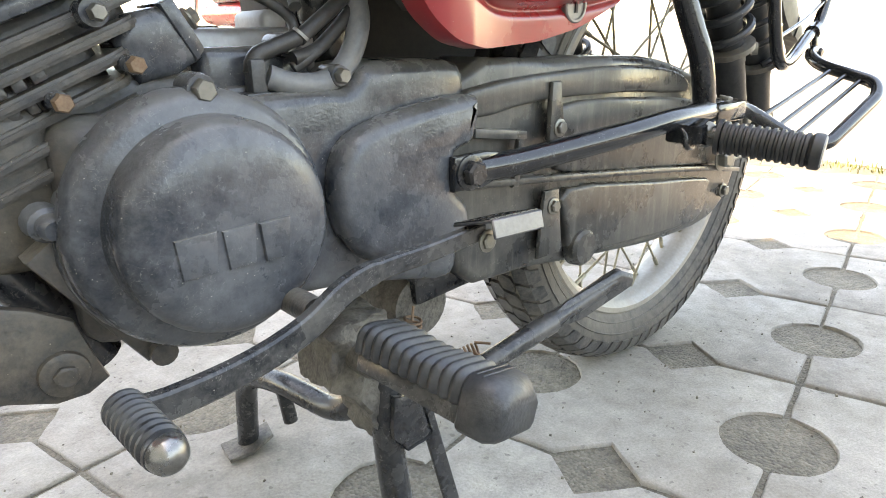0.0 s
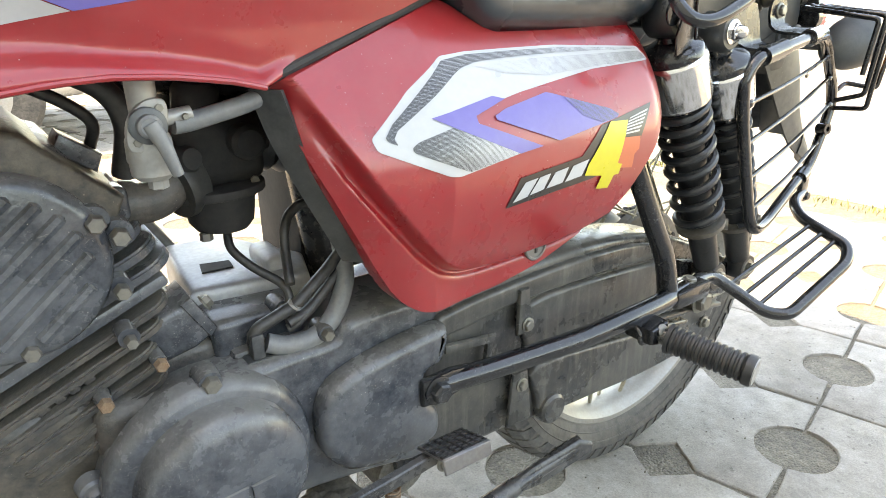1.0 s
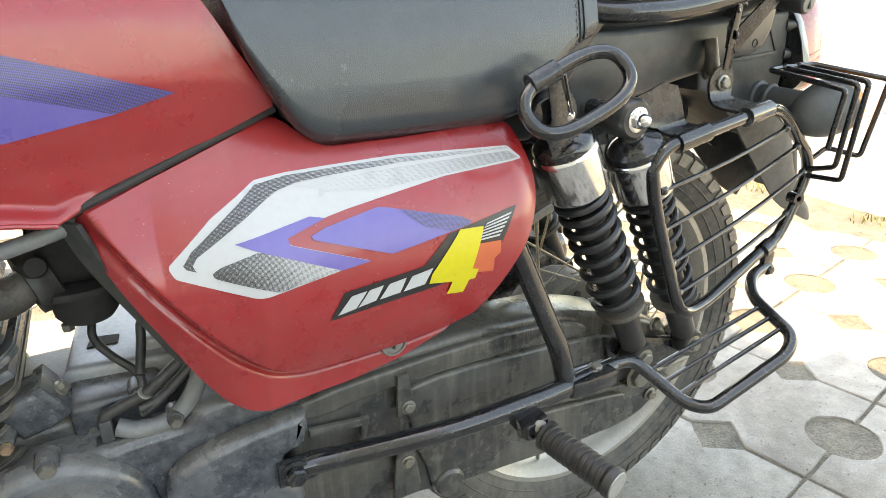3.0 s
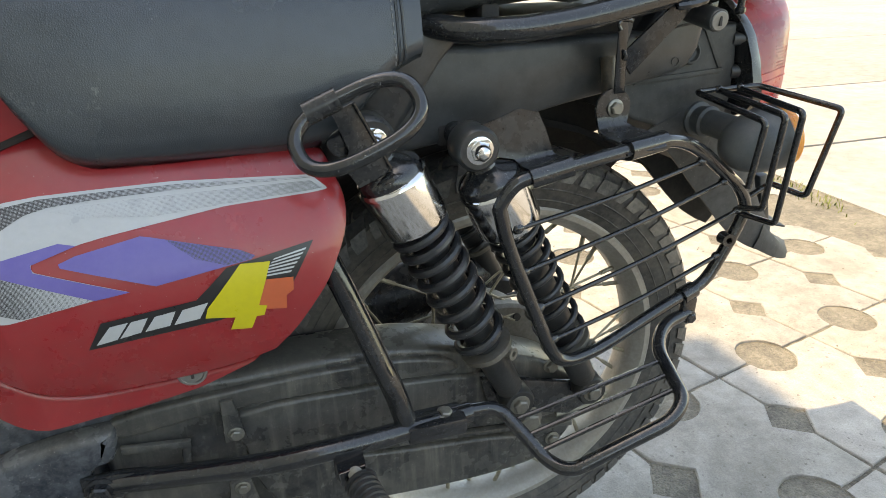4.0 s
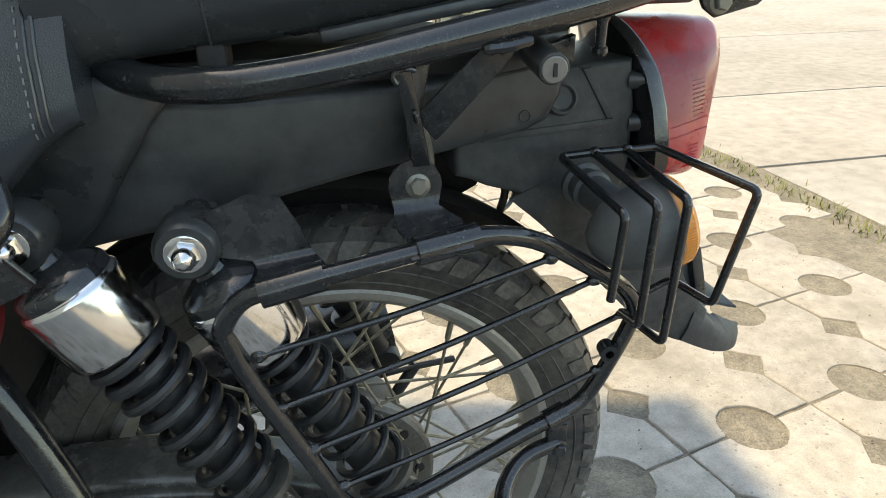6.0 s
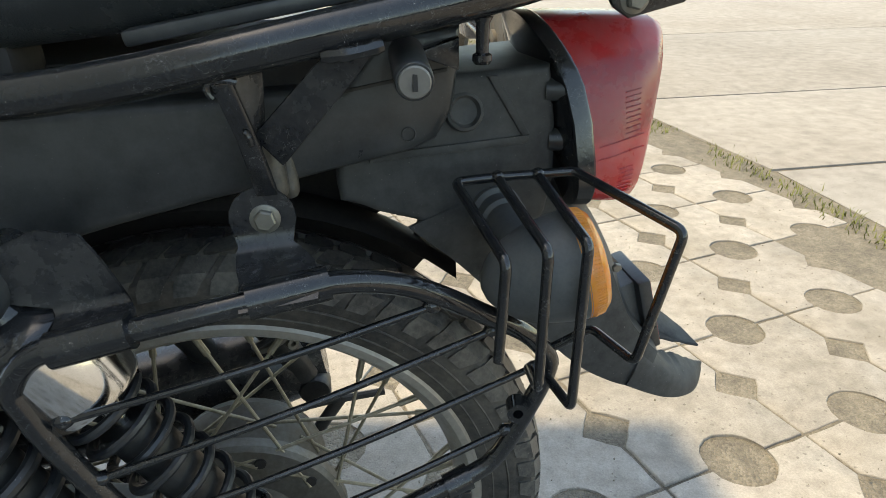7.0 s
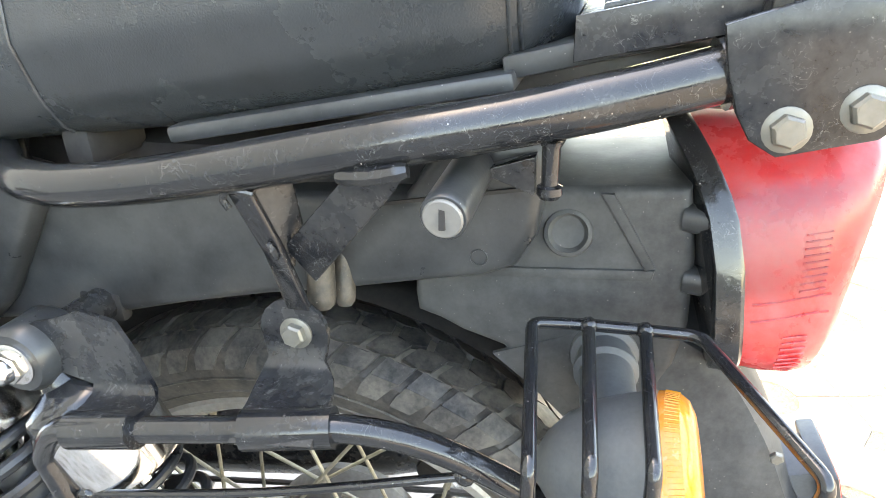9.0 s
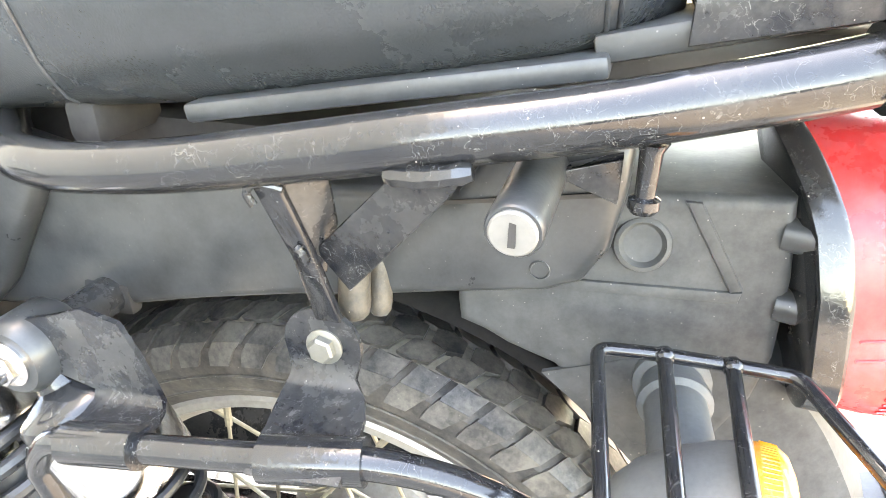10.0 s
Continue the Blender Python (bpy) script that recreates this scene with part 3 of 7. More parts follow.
bm = lathe(bmesh.new(), [(-0.012, 0.098), (-0.022, 0.098), (-0.026, 0.094), (-0.027, 0.055), (-0.055, 0.045), (-0.056, 0.0)], AXLE, (0, 1, 0), 40)
lathe(bm, [(-0.03, 0.05), (0.02, 0.05), (0.045, 0.072), (0.06, 0.078), (0.072, 0.074), (0.072, 0.0)], AXLE, (0, 1, 0), 40)
wheel = part("rear_wheel", bm, m_hub, bike, "grimy alloy hub with a drum brake")
# dark discs stand for the shade inside the hub's holes
for i in range(10):
    a = 2 * math.pi * i / 10
    part("hub_hole", lathe(bmesh.new(), [(-0.0285, 0.005), (-0.0265, 0.0055)], AXLE + Vector((0.082 * math.cos(a), 0, 0.082 * math.sin(a))), (0, 1, 0), 12), m_dark, wheel)
bm = bmesh.new()
prof = [(-0.028, 0.2285), (-0.031, 0.2245), (-0.0305, 0.218), (-0.024, 0.213), (-0.012, 0.205), (0.012, 0.205), (0.024, 0.213), (0.0305, 0.218), (0.031, 0.2245), (0.028, 0.2285), (0.026, 0.222), (0.0, 0.214), (-0.026, 0.222)]
rings = []
for i in range(120):
    a = 2 * math.pi * i / 120
    rings.append([bm.verts.new((AXLE.x + r * math.cos(a), AXLE.y + y, AXLE.z + r * math.sin(a))) for y, r in prof])
for i in range(120):
    a, b = rings[i], rings[(i + 1) % 120]
    for s in range(len(prof)):
        bm.faces.new((a[s], a[(s + 1) % len(prof)], b[(s + 1) % len(prof)], b[s]))
part("rim", bm, m_rim, wheel, "dull steel rim")
bm = bmesh.new()
prof = [(-0.0285, 0.2265), (-0.034, 0.236), (-0.0385, 0.248), (-0.0405, 0.262), (-0.0398, 0.2745), (-0.034, 0.2805), (-0.024, 0.2845), (-0.012, 0.2862), (0.0, 0.2867)]
prof = prof + [(-y, r) for y, r in reversed(prof[:-1])]
rings = []
for i in range(144):
    a = 2 * math.pi * i / 144
    rings.append([bm.verts.new((AXLE.x + r * math.cos(a), AXLE.y + y, AXLE.z + r * math.sin(a))) for y, r in prof])
for i in range(144):
    a, b = rings[i], rings[(i + 1) % 144]
    for s in range(len(prof) - 1):
        bm.faces.new((a[s], a[s + 1], b[s + 1], b[s]))
# moulded rings on the sidewall
for y, r in ((-0.0395, 0.252), (-0.0345, 0.2375)):
    tube(bm, [Vector((AXLE.x + r * math.cos(2 * math.pi * i / 96), AXLE.y + y, AXLE.z + r * math.sin(2 * math.pi * i / 96))) for i in range(96)], 0.0011, 5, True)
tyre = part("tyre", bm, m_rubber, wheel, "dusty block-tread tyre")
bm = bmesh.new()


def block(corners):
    lo = [bm.verts.new(tyre_point(a, s, -0.0085)) for a, s in corners]
    hi = [bm.verts.new(tyre_point(a, s * 0.985, 0.0)) for a, s in corners]
    k = len(corners)
    bm.faces.new(hi)
    for i in range(k):
        bm.faces.new((lo[i], lo[(i + 1) % k], hi[(i + 1) % k], hi[i]))


NB = 66
D = 2 * math.pi / NB
for i in range(NB):
    a = i * D
    # interlocking slanted six-sided blocks, the outer rows cut by the shoulder
    block([(a + u * D, v) for u, v in ((-0.40, -0.0058), (0.0, -0.0100), (0.40, -0.0058), (0.40, 0.0058), (0.0, 0.0100), (-0.40, 0.0058))])
    for sg in (1, -1):
        c = a + 0.5 * D
        block([(c + (u + 20.0 * (v - 0.0165)) * D, sg * v) for u, v in ((-0.395, 0.0100), (0.06, 0.0080), (0.40, 0.0105), (0.40, 0.0236), (-0.06, 0.0254), (-0.395, 0.0232))])
    for sg in (1, -1):
        a2 = a + 0.27 * D
        block([(a2 + (u + 20.0 * (v - 0.0394)) * D, sg * v) for u, v in ((-0.395, 0.0262), (-0.06, 0.0280), (0.40, 0.0262), (0.40, 0.0394), (-0.395, 0.0394))])
        pts = [(a2 + u * D, r, y) for u, r, y in ((-0.395, 0.2788, 0.0384), (0.40, 0.2788, 0.0384), (0.55, 0.2720, 0.0412), (0.62, 0.2620, 0.0422), (0.02, 0.2620, 0.0422), (-0.20, 0.2720, 0.0412))]
        ring = [[bm.verts.new((AXLE.x + r * math.cos(t), sg * (y + h), AXLE.z + r * math.sin(t))) for t, r, y in pts] for h in (-0.004, 0.0006)]
        bm.faces.new(ring[1])
        for q in range(6):
            bm.faces.new((ring[0][q], ring[0][(q + 1) % 6], ring[1][(q + 1) % 6], ring[1][q]))
part("tread", bm, m_tread, tyre, "moulded tread blocks", 25)
bm = bmesh.new()
rows = [[bm.verts.new(tyre_point(2 * math.pi * i / 144, s, -0.0045)) for s in (-0.0385, -0.03, -0.02, -0.01, 0, 0.01, 0.02, 0.03, 0.0385)] for i in range(144)]
for i in range(144):
    for s in range(8):
        bm.faces.new((rows[i][s], rows[i][s + 1], rows[(i + 1) % 144][s + 1], rows[(i + 1) % 144][s]))
part("tread_groove", bm, m_groove, tyre, "dust packed in the tread grooves")
spoke = None
for i in range(36):
    side = -1 if i % 2 else 1
    lean = 1 if (i // 2) % 2 else -1
    a = 2 * math.pi * i / 36 + 0.06
    h = a + lean * 1.05
    p = Vector((0.078 * math.cos(h), side * 0.028, 0.078 * math.sin(h)))
    q = Vector((0.206 * math.cos(a), side * 0.006, 0.206 * math.sin(a)))
    m = Matrix.Translation(AXLE + p) @ (q - p).to_track_quat("Z", "Y").to_matrix().to_4x4()
    if spoke is None:
        L = (q - p).length
        bm = tube(bmesh.new(), [Vector((0, 0, t * L)) for t in (0, 0.5, 0.9)], 0.0017, 8)
        lathe(bm, [(L * 0.885, 0.0030), (L + 0.004, 0.0030), (L + 0.006, 0.0038)], (0, 0, 0), (0, 0, 1), 8)
        spoke = part("spoke", bm, m_spoke, wheel)
        spoke.matrix_basis = m
    else:
        again("spoke", spoke, wheel, m)
hexbolt("axle_nut", wheel, AXLE + Vector((0.0, -0.121, 0)), (0, -1, 0), 0.013, 0.011, m_bolt)
bm = bar([AXLE + Vector((0.07, 0.07, 0.02)), AXLE + Vector((0.1, 0.08, 0.055))], 0.007, 10)
tube(bm, [AXLE + Vector((0.10, 0.075, 0.055)), AXLE + Vector((0.145, 0.075, 0.058))], 0.004, 8)
tube(bm, [AXLE + Vector((0.098, 0.075, 0.055)), AXLE + Vector((-0.38, 0.09, -0.03))], 0.003, 8)
part("brake_rod", bm, m_bhose, wheel, "brake rod with its adjuster")

# chain case
CY = -0.113
case_out = [(-0.432, 0.402), (-0.314, 0.412), (-0.18, 0.411), (-0.10, 0.397), (-0.03, 0.372), (0.03, 0.345), (0.062, 0.31), (0.064, 0.27), (0.045, 0.232), (0.0, 0.206), (-0.10, 0.203), (-0.2, 0.211), (-0.342, 0.228), (-0.432, 0.247)]
case_line = [(p.x, p.z) for p in crom([(x, 0, z) for x, z in case_out], 3, True)]
bm = prism(bmesh.new(), xz(case_line, -0.048), (0, CY + 0.006 + 0.048, 0), 0.008, 3)
chain_case = part("chain_case", bm, m_case, bike, "dusty black pressed chain case")


def pad(outline, y0, y1, bevel=0.004, n=3, smooth_line=True):
    line = [(p.x, p.z) for p in crom([(x, 0, z) for x, z in outline], n, True)] if smooth_line else outline
    return prism(bmesh.new(), xz(line, y0), (0, y1 - y0, 0), bevel, 3)


part("upper_half", pad([(-0.425, 0.394), (-0.30, 0.403), (-0.18, 0.402), (-0.11, 0.390), (-0.10, 0.372), (-0.20, 0.378), (-0.335, 0.380), (-0.42, 0.372)], -0.1, CY - 0.002), m_case, chain_case)
part("upper_half", pad([(-0.320, 0.372), (-0.19, 0.372), (-0.06, 0.358), (0.02, 0.325), (0.045, 0.29), (0.0, 0.28), (-0.15, 0.295), (-0.30, 0.312), (-0.318, 0.33)], -0.1, CY - 0.001), m_case, chain_case)
part("lower_half", pad([(-0.30, 0.298), (-0.15, 0.281), (-0.03, 0.266), (-0.028, 0.25), (-0.05, 0.216), (-0.2, 0.222), (-0.285, 0.232), (-0.30, 0.26)], -0.1, CY - 0.003), m_case, chain_case)
part("seam_flange", prism(bmesh.new(), xz([(-0.42, 0.318), (-0.30, 0.306), (-0.15, 0.290), (-0.02, 0.274), (0.05, 0.262), (0.05, 0.268), (-0.02, 0.280), (-0.15, 0.296), (-0.30, 0.312), (-0.42, 0.324)], CY + 0.01), (0, -0.016, 0), 0.002), m_case, chain_case)
part("boss", lathe(bmesh.new(), [(0, 0.019), (0.010, 0.018), (0.013, 0.015), (0.013, 0)], (-0.277, CY + 0.004, 0.236), (0, -1, 0), 28), m_case, chain_case)
part("strap", prism(bmesh.new(), xz([(-0.425, 0.366), (-0.365, 0.358), (-0.365, 0.350), (-0.425, 0.358)], CY), (0, -0.007, 0), 0.002), m_case, chain_case)
part("strap", prism(bmesh.new(), xz([(-0.373, 0.358), (-0.365, 0.358), (-0.372, 0.312), (-0.380, 0.312)], CY), (0, -0.006, 0), 0.002), m_case, chain_case)
part("rib", prism(bmesh.new(), xz([(-0.334, 0.395), (-0.322, 0.395), (-0.314, 0.346), (-0.336, 0.346)], CY), (0, -0.007, 0), 0.003), m_case, chain_case)
part("rib", prism(bmesh.new(), xz([(-0.338, 0.302), (-0.318, 0.302), (-0.310, 0.24), (-0.345, 0.24)], CY), (0, -0.006, 0), 0.003), m_case, chain_case)
for p in ((-0.324, CY - 0.007, 0.356), (-0.327, CY - 0.006, 0.287)):
    hexbolt("bolt", chain_case, p, (0, -1, 0), 0.0058, 0.005, m_bolt)
for p in ((0.055, -0.10, 0.325), (0.02, -0.11, 0.35), (0.03, -0.108, 0.24)):
    hexbolt("bolt", chain_case, p, (0, -1, 0), 0.0068, 0.007, m_bolt)
part("chain_adjuster", bar([(0.03, -0.112, 0.28), (0.085, -0.112, 0.283)], 0.004, 8), m_bolt, chain_case)
for side in (-1, 1):
    part("swing_arm", box(bmesh.new(), (-0.44, side * 0.075 - 0.012, 0.30), (0.04, side * 0.075 + 0.012, 0.335), 0.004, 2, Matrix.Translation((0, 0, -0.06)) @ Matrix.Rotation(radians(-4), 4, "Y") @ Matrix.Translation((0, 0, 0.01))), m_sheet, bike)

# engine
bm = pad([(-0.708, 0.335), (-0.700, 0.295), (-0.672, 0.268), (-0.625, 0.258), (-0.575, 0.268), (-0.50, 0.257), (-0.438, 0.246), (-0.431, 0.28), (-0.438, 0.312), (-0.450, 0.326), (-0.448, 0.350), (-0.430, 0.358), (-0.421, 0.385), (-0.428, 0.413), (-0.47, 0.417), (-0.512, 0.415), (-0.525, 0.402), (-0.548, 0.402), (-0.60, 0.400), (-0.645, 0.398), (-0.685, 0.376)], -0.03, -0.108, 0.010, 3)
engine = part("engine", bm, m_engine, bike, "dusty dark grey engine with cooling fins")
bm = lathe(bmesh.new(), [(0, 0.076), (0.008, 0.0755), (0.015, 0.072), (0.018, 0.067), (0.018, 0.0)], (-0.632, -0.104, 0.333), (0, -1, 0), 56)
part("cover_ring", bm, m_engine, engine)
CAP = Vector((-0.630, -0.120, 0.334))
bm = lathe(bmesh.new(), [(0, 0.0610), (0.016, 0.0603), (0.021, 0.0588), (0.0255, 0.0545), (0.0285, 0.045), (0.0300, 0.030), (0.0305, 0.0)], CAP, (0.03, -1, 0), 64)
cap = part("magneto_cover", bm, m_engine, engine, "round black cover with raised maker's mark")
# raised mark: three plain blocks
for x0, x1 in ((-0.6655, -0.6430), (-0.6405, -0.6215), (-0.6195, -0.6010)):
    bm = prism(bmesh.new(), xz([(x0, 0.3375), (x1, 0.3385), (x1 - 0.002, 0.3165), (x0 + 0.002, 0.3155)], -0.1455), (0, -0.0072, 0), 0.0015)
    part("raised_block", bm, m_engine, cap)
bm = pad([(-0.553, 0.335), (-0.548, 0.36), (-0.53, 0.376), (-0.49, 0.386), (-0.436, 0.392), (-0.425, 0.385), (-0.431, 0.358), (-0.450, 0.350), (-0.452, 0.326), (-0.438, 0.310), (-0.437, 0.285), (-0.455, 0.276), (-0.50, 0.277), (-0.53, 0.286), (-0.548, 0.308)], -0.1, -0.129, 0.011, 3)
part("sprocket_cover", bm, m_engine, engine)
bm = box(bmesh.new(), (-0.70, -0.09, 0.262), (-0.45, 0.10, 0.395), 0.015, 3)
part("crankcase", bm, m_fin, engine)
bm = prism(bmesh.new(), [(-0.612, -0.03, 0.395), (-0.515, -0.045, 0.395), (-0.500, 0.0, 0.395), (-0.545, 0.095, 0.395), (-0.60, 0.095, 0.395)], (0, 0, 0.045), 0.008, 3)
box(bm, (-0.545, -0.03, 0.43), (-0.525, 0.02, 0.452), 0.006, 3)
part("upper_crankcase", bm, m_alloy, engine, "pale bare alloy crankcase top")
# dark plate painted in for the shade down the slot
part("slot", prism(bmesh.new(), [(-0.592, 0.0, 0.4395), (-0.566, -0.002, 0.4395), (-0.564, 0.014, 0.4395), (-0.588, 0.020, 0.4395)], (0, 0, 0.002)), m_dark, engine)
bm = box(bmesh.new(), (-0.61, -0.075, 0.385), (-0.535, -0.02, 0.428), 0.007, 3)
box(bm, (-0.60, -0.085, 0.38), (-0.55, -0.05, 0.405), 0.004, 2)
part("starter_housing", bm, m_engine, engine)
for p, r, mt in (((-0.627, -0.114, 0.4065), 0.0066, m_gbolt), ((-0.532, -0.103, 0.409), 0.0052, m_gbolt), ((-0.556, -0.078, 0.428), 0.0055, m_gbolt), ((-0.652, -0.09, 0.420), 0.0050, m_rust), ((-0.690, -0.09, 0.403), 0.0052, m_rust)):
    k = 1.15 if mt is m_rust else 1.45
    b = lathe(bmesh.new(), [(0, r * k), (0.014, r * k * 0.97), (0.018, r * k * 0.86), (0.018, 0)], (p[0], p[1] + 0.016, p[2]), (0, -1, 0), 20)
    part("bolt_boss", b, m_engine, engine)
    hexbolt("bolt", engine, p, (0, -1, 0), r, 0.008, mt, False)

# cylinder: upright, leaning forwards
TILT_CYL = Matrix.Translation((-0.6646, 0, 0.3803)) @ Matrix.Rotation(radians(-23), 4, "Y")


def fin_mesh(x0, x1, w, z, th=0.0062, turn=0.014):
    pts = [TILT_CYL @ Vector((x, y, z)) for x, y in ((x0, -w), (x1, -w), (x1, w), (x0, w))]
    up = TILT_CYL.to_3x3() @ Vector((0, 0, th))
    b = prism(bmesh.new(), pts, up, 0.0)
    vert = [e for e in b.edges if abs((e.verts[0].co - e.verts[1].co).normalized().dot(up.normalized())) > 0.9]
    bmesh.ops.bevel(b, geom=vert, offset=turn, segments=5, affect="EDGES", profile=0.5)
    bmesh.ops.bevel(b, geom=list(b.edges), offset=0.0018, segments=2, affect="EDGES")
    return b


bm = box(bmesh.new(), (-0.075, -0.062, -0.01), (0.022, 0.062, 0.078), 0.012, 3, TILT_CYL)
box(bm, (-0.02, -0.061, 0.045), (0.048, 0.061, 0.0775), 0.010, 3, TILT_CYL)
part("cylinder_barrel", bm, m_fin, engine)
part("cylinder_base", box(bmesh.new(), (-0.735, -0.07, 0.35), (-0.606, 0.07, 0.414), 0.008, 3), m_fin, engine)
part("head_block", box(bmesh.new(), (-0.075, -0.058, 0.07), (0.056, 0.058, 0.155), 0.012, 3, TILT_CYL), m_fin, engine)
for i, x1 in enumerate((0.022, 0.027, 0.028, 0.034, 0.047, 0.058)):
    part("fin", fin_mesh(-0.085, x1, 0.0815 + 0.001 * (i % 2), -0.003 + i * 0.0124), m_fin, engine)
part("gasket_band", box(bmesh.new(), (-0.085, -0.080, 0.072), (0.064, 0.080, 0.0815), 0.003, 2, TILT_CYL), m_engine, engine)
for i in range(5):
    part("fin", fin_mesh(-0.085, 0.076 - 0.002 * i, 0.084 - 0.001 * i, 0.085 + i * 0.0132, 0.0075, 0.020), m_engine, engine)
bm = prism(bmesh.new(), xz([(-0.625, 0.452), (-0.605, 0.422), (-0.622, 0.413), (-0.645, 0.408), (-0.656, 0.432), (-0.648, 0.446)], -0.035), (0, -0.04, 0), 0.007, 3)
part("chain_tensioner", bm, m_engine, engine)
part("tensioner_flange", prism(bmesh.new(), xz([(-0.630, 0.452), (-0.622, 0.456), (-0.606, 0.427), (-0.612, 0.420)], -0.035), (0, -0.042, 0), 0.0025, 2), m_engine, engine, "bare alloy tensioner flange")
hexbolt("bolt", engine, (-0.611, -0.066, 0.444), (0.8, -0.1, 0.5), 0.0052, 0.006, m_bolt)
bm = prism(bmesh.new(), xz([(-0.715, 0.588), (-0.700, 0.585), (-0.694, 0.578), (-0.652, 0.538), (-0.660, 0.522), (-0.72, 0.53), (-0.75, 0.57)], 0.05), (0, -0.135, 0), 0.006, 3)
part("rocker_cover", bm, m_muddy, engine)
part("cover_lug", prism(bmesh.new(), xz([(-0.678, 0.577), (-0.655, 0.560), (-0.660, 0.548), (-0.684, 0.566)], -0.02), (0, -0.03, 0), 0.003, 2), m_engine, engine)
# cast marks between the fins, as plain bars
for x0, x1, z in ((-0.050, -0.042, 0.0415), (-0.038, -0.031, 0.0415), (-0.028, -0.021, 0.0415), (-0.018, -0.010, 0.0415), (-0.060, -0.051, 0.0290), (-0.048, -0.041, 0.0290), (-0.038, -0.031, 0.0290), (-0.028, -0.022, 0.0290), (-0.019, -0.012, 0.0290)):
    part("cast_bar", box(bmesh.new(), (x0, -0.0768, z - 0.0002), (x1, -0.06, z + 0.0058), 0.0015, 2, TILT_CYL), m_fin, engine)
bm = box(bmesh.new(), (-0.07, -0.07, 0.145), (0.06, 0.07, 0.19), 0.016, 3, TILT_CYL)
part("cylinder_head", bm, m_engine, engine)
HC = Vector((-0.725, -0.080, 0.508))
bm = lathe(bmesh.new(), [(0, 0.058), (0.014, 0.058), (0.018, 0.055), (0.02, 0.05), (0.02, 0)], HC, (0, -1, 0), 48)
cover = part("head_side_cover", bm, m_engine, engine, "round ribbed cover on the cylinder head")
for i in range(-3, 4):
    off = i * 0.0135
    hl = math.sqrt(max(0.046 ** 2 - off ** 2, 0.0001))
    d, e = Vector((math.cos(radians(40)), 0, math.sin(radians(40)))), Vector((math.sin(radians(40)), 0, -math.cos(radians(40))))
    c = HC + Vector((0, -0.0195, 0)) + e * off
    b = tube(bmesh.new(), [c - d * hl, c - d * hl * 0.96, c + d * hl * 0.96, c + d * hl], [0.0014, 0.0042, 0.0042, 0.0014], 8)
    part("rib", b, m_engine, cover)
for x, z, r in ((-0.674, 0.529, 0.0068), (-0.662, 0.518, 0.0068), (-0.667, 0.482, 0.0058), (-0.722, 0.457, 0.0062), (-0.668, 0.446, 0.005)):
    p = Vector((x, -0.095, z))
    part("bolt_boss", lathe(bmesh.new(), [(0, r * 1.5), (0.016, r * 1.4), (0.016, 0)], p + Vector((0, 0.018, 0)), (0, -1, 0), 18), m_engine, engine)
    hexbolt("bolt", engine, p, (0, -1, 0), r * 0.9, 0.009, m_gbolt, False)
part("tappet_cap", lathe(bmesh.new(), [(0, 0.034), (0.008, 0.034), (0.012, 0.028), (0.012, 0)], TILT_CYL @ Vector((-0.01, -0.03, 0.192)), (-0.2, -0.15, 1), 30), m_engine, engine)
part("cap_hexagon", lathe(bmesh.new(), [(0.010, 0.015), (0.028, 0.015), (0.030, 0.012), (0.030, 0)], TILT_CYL @ Vector((-0.01, -0.03, 0.192)), (-0.2, -0.15, 1), 6), m_fin, engine)
part("intake_elbow", tube(bmesh.new(), crom([(-0.672, -0.035, 0.520), (-0.652, -0.048, 0.524), (-0.630, -0.050, 0.524), (-0.61, -0.045, 0.534), (-0.59, -0.03, 0.54)], 5), [0.017] * 8 + [0.0145] * 13, 18), m_fin, engine, "dusty cast intake pipe")
part("intake_lug", box(bmesh.new(), (-0.662, -0.07, 0.518), (-0.648, -0.045, 0.541), 0.004, 3), m_engine, engine)
part("vacuum_stub", lathe(bmesh.new(), [(0, 0.007), (0.014, 0.007), (0.015, 0.005), (0.015, 0)], (-0.626, -0.052, 0.528), (0.1, -0.2, 1), 14), m_fin, engine)
part("intake_flange", lathe(bmesh.new(), [(0, 0.026), (0.006, 0.027), (0.012, 0.024), (0.018, 0.0235), (0.02, 0.02)], (-0.616, -0.045, 0.531), (1, 0.35, 0.25), 24), m_bhose, engine)
part("mounting_plate", prism(bmesh.new(), xz([(-0.694, 0.250), (-0.699, 0.264), (-0.706, 0.289), (-0.725, 0.301), (-0.80, 0.33), (-0.80, 0.262), (-0.744, 0.252), (-0.722, 0.2435), (-0.706, 0.2435)], -0.089), (0, -0.008, 0), 0.0025, 2), m_muddy, bike, "mud-stained engine mounting plate")
part("mounting_boss", lathe(bmesh.new(), [(0, 0.0135), (0.004, 0.0125), (0.005, 0.010), (0.005, 0)], (-0.716, -0.096, 0.261), (0, -1, 0), 24), m_muddy, bike)
hexbolt("bolt", bike, (-0.716, -0.101, 0.261), (0, -1, 0), 0.0066, 0.004, m_muddy, False)
part("front_crankcase", box(bmesh.new(), (-0.84, -0.078, 0.312), (-0.69, 0.085, 0.405), 0.015, 3), m_muddy, engine)
part("frame_tube", bar([(-0.83, -0.045, 0.45), (-0.738, -0.06, 0.325), (-0.688, -0.06, 0.248)], 0.012, 14), m_sheet, bike)
part("drain_stub", lathe(bmesh.new(), [(0, 0.0100), (0.010, 0.0095), (0.012, 0.0072), (0.018, 0.0068), (0.020, 0.005), (0.020, 0)], (-0.710, -0.088, 0.345), (0.15, -1, -0.13), 16), m_engine, engine, "grey engine stub")
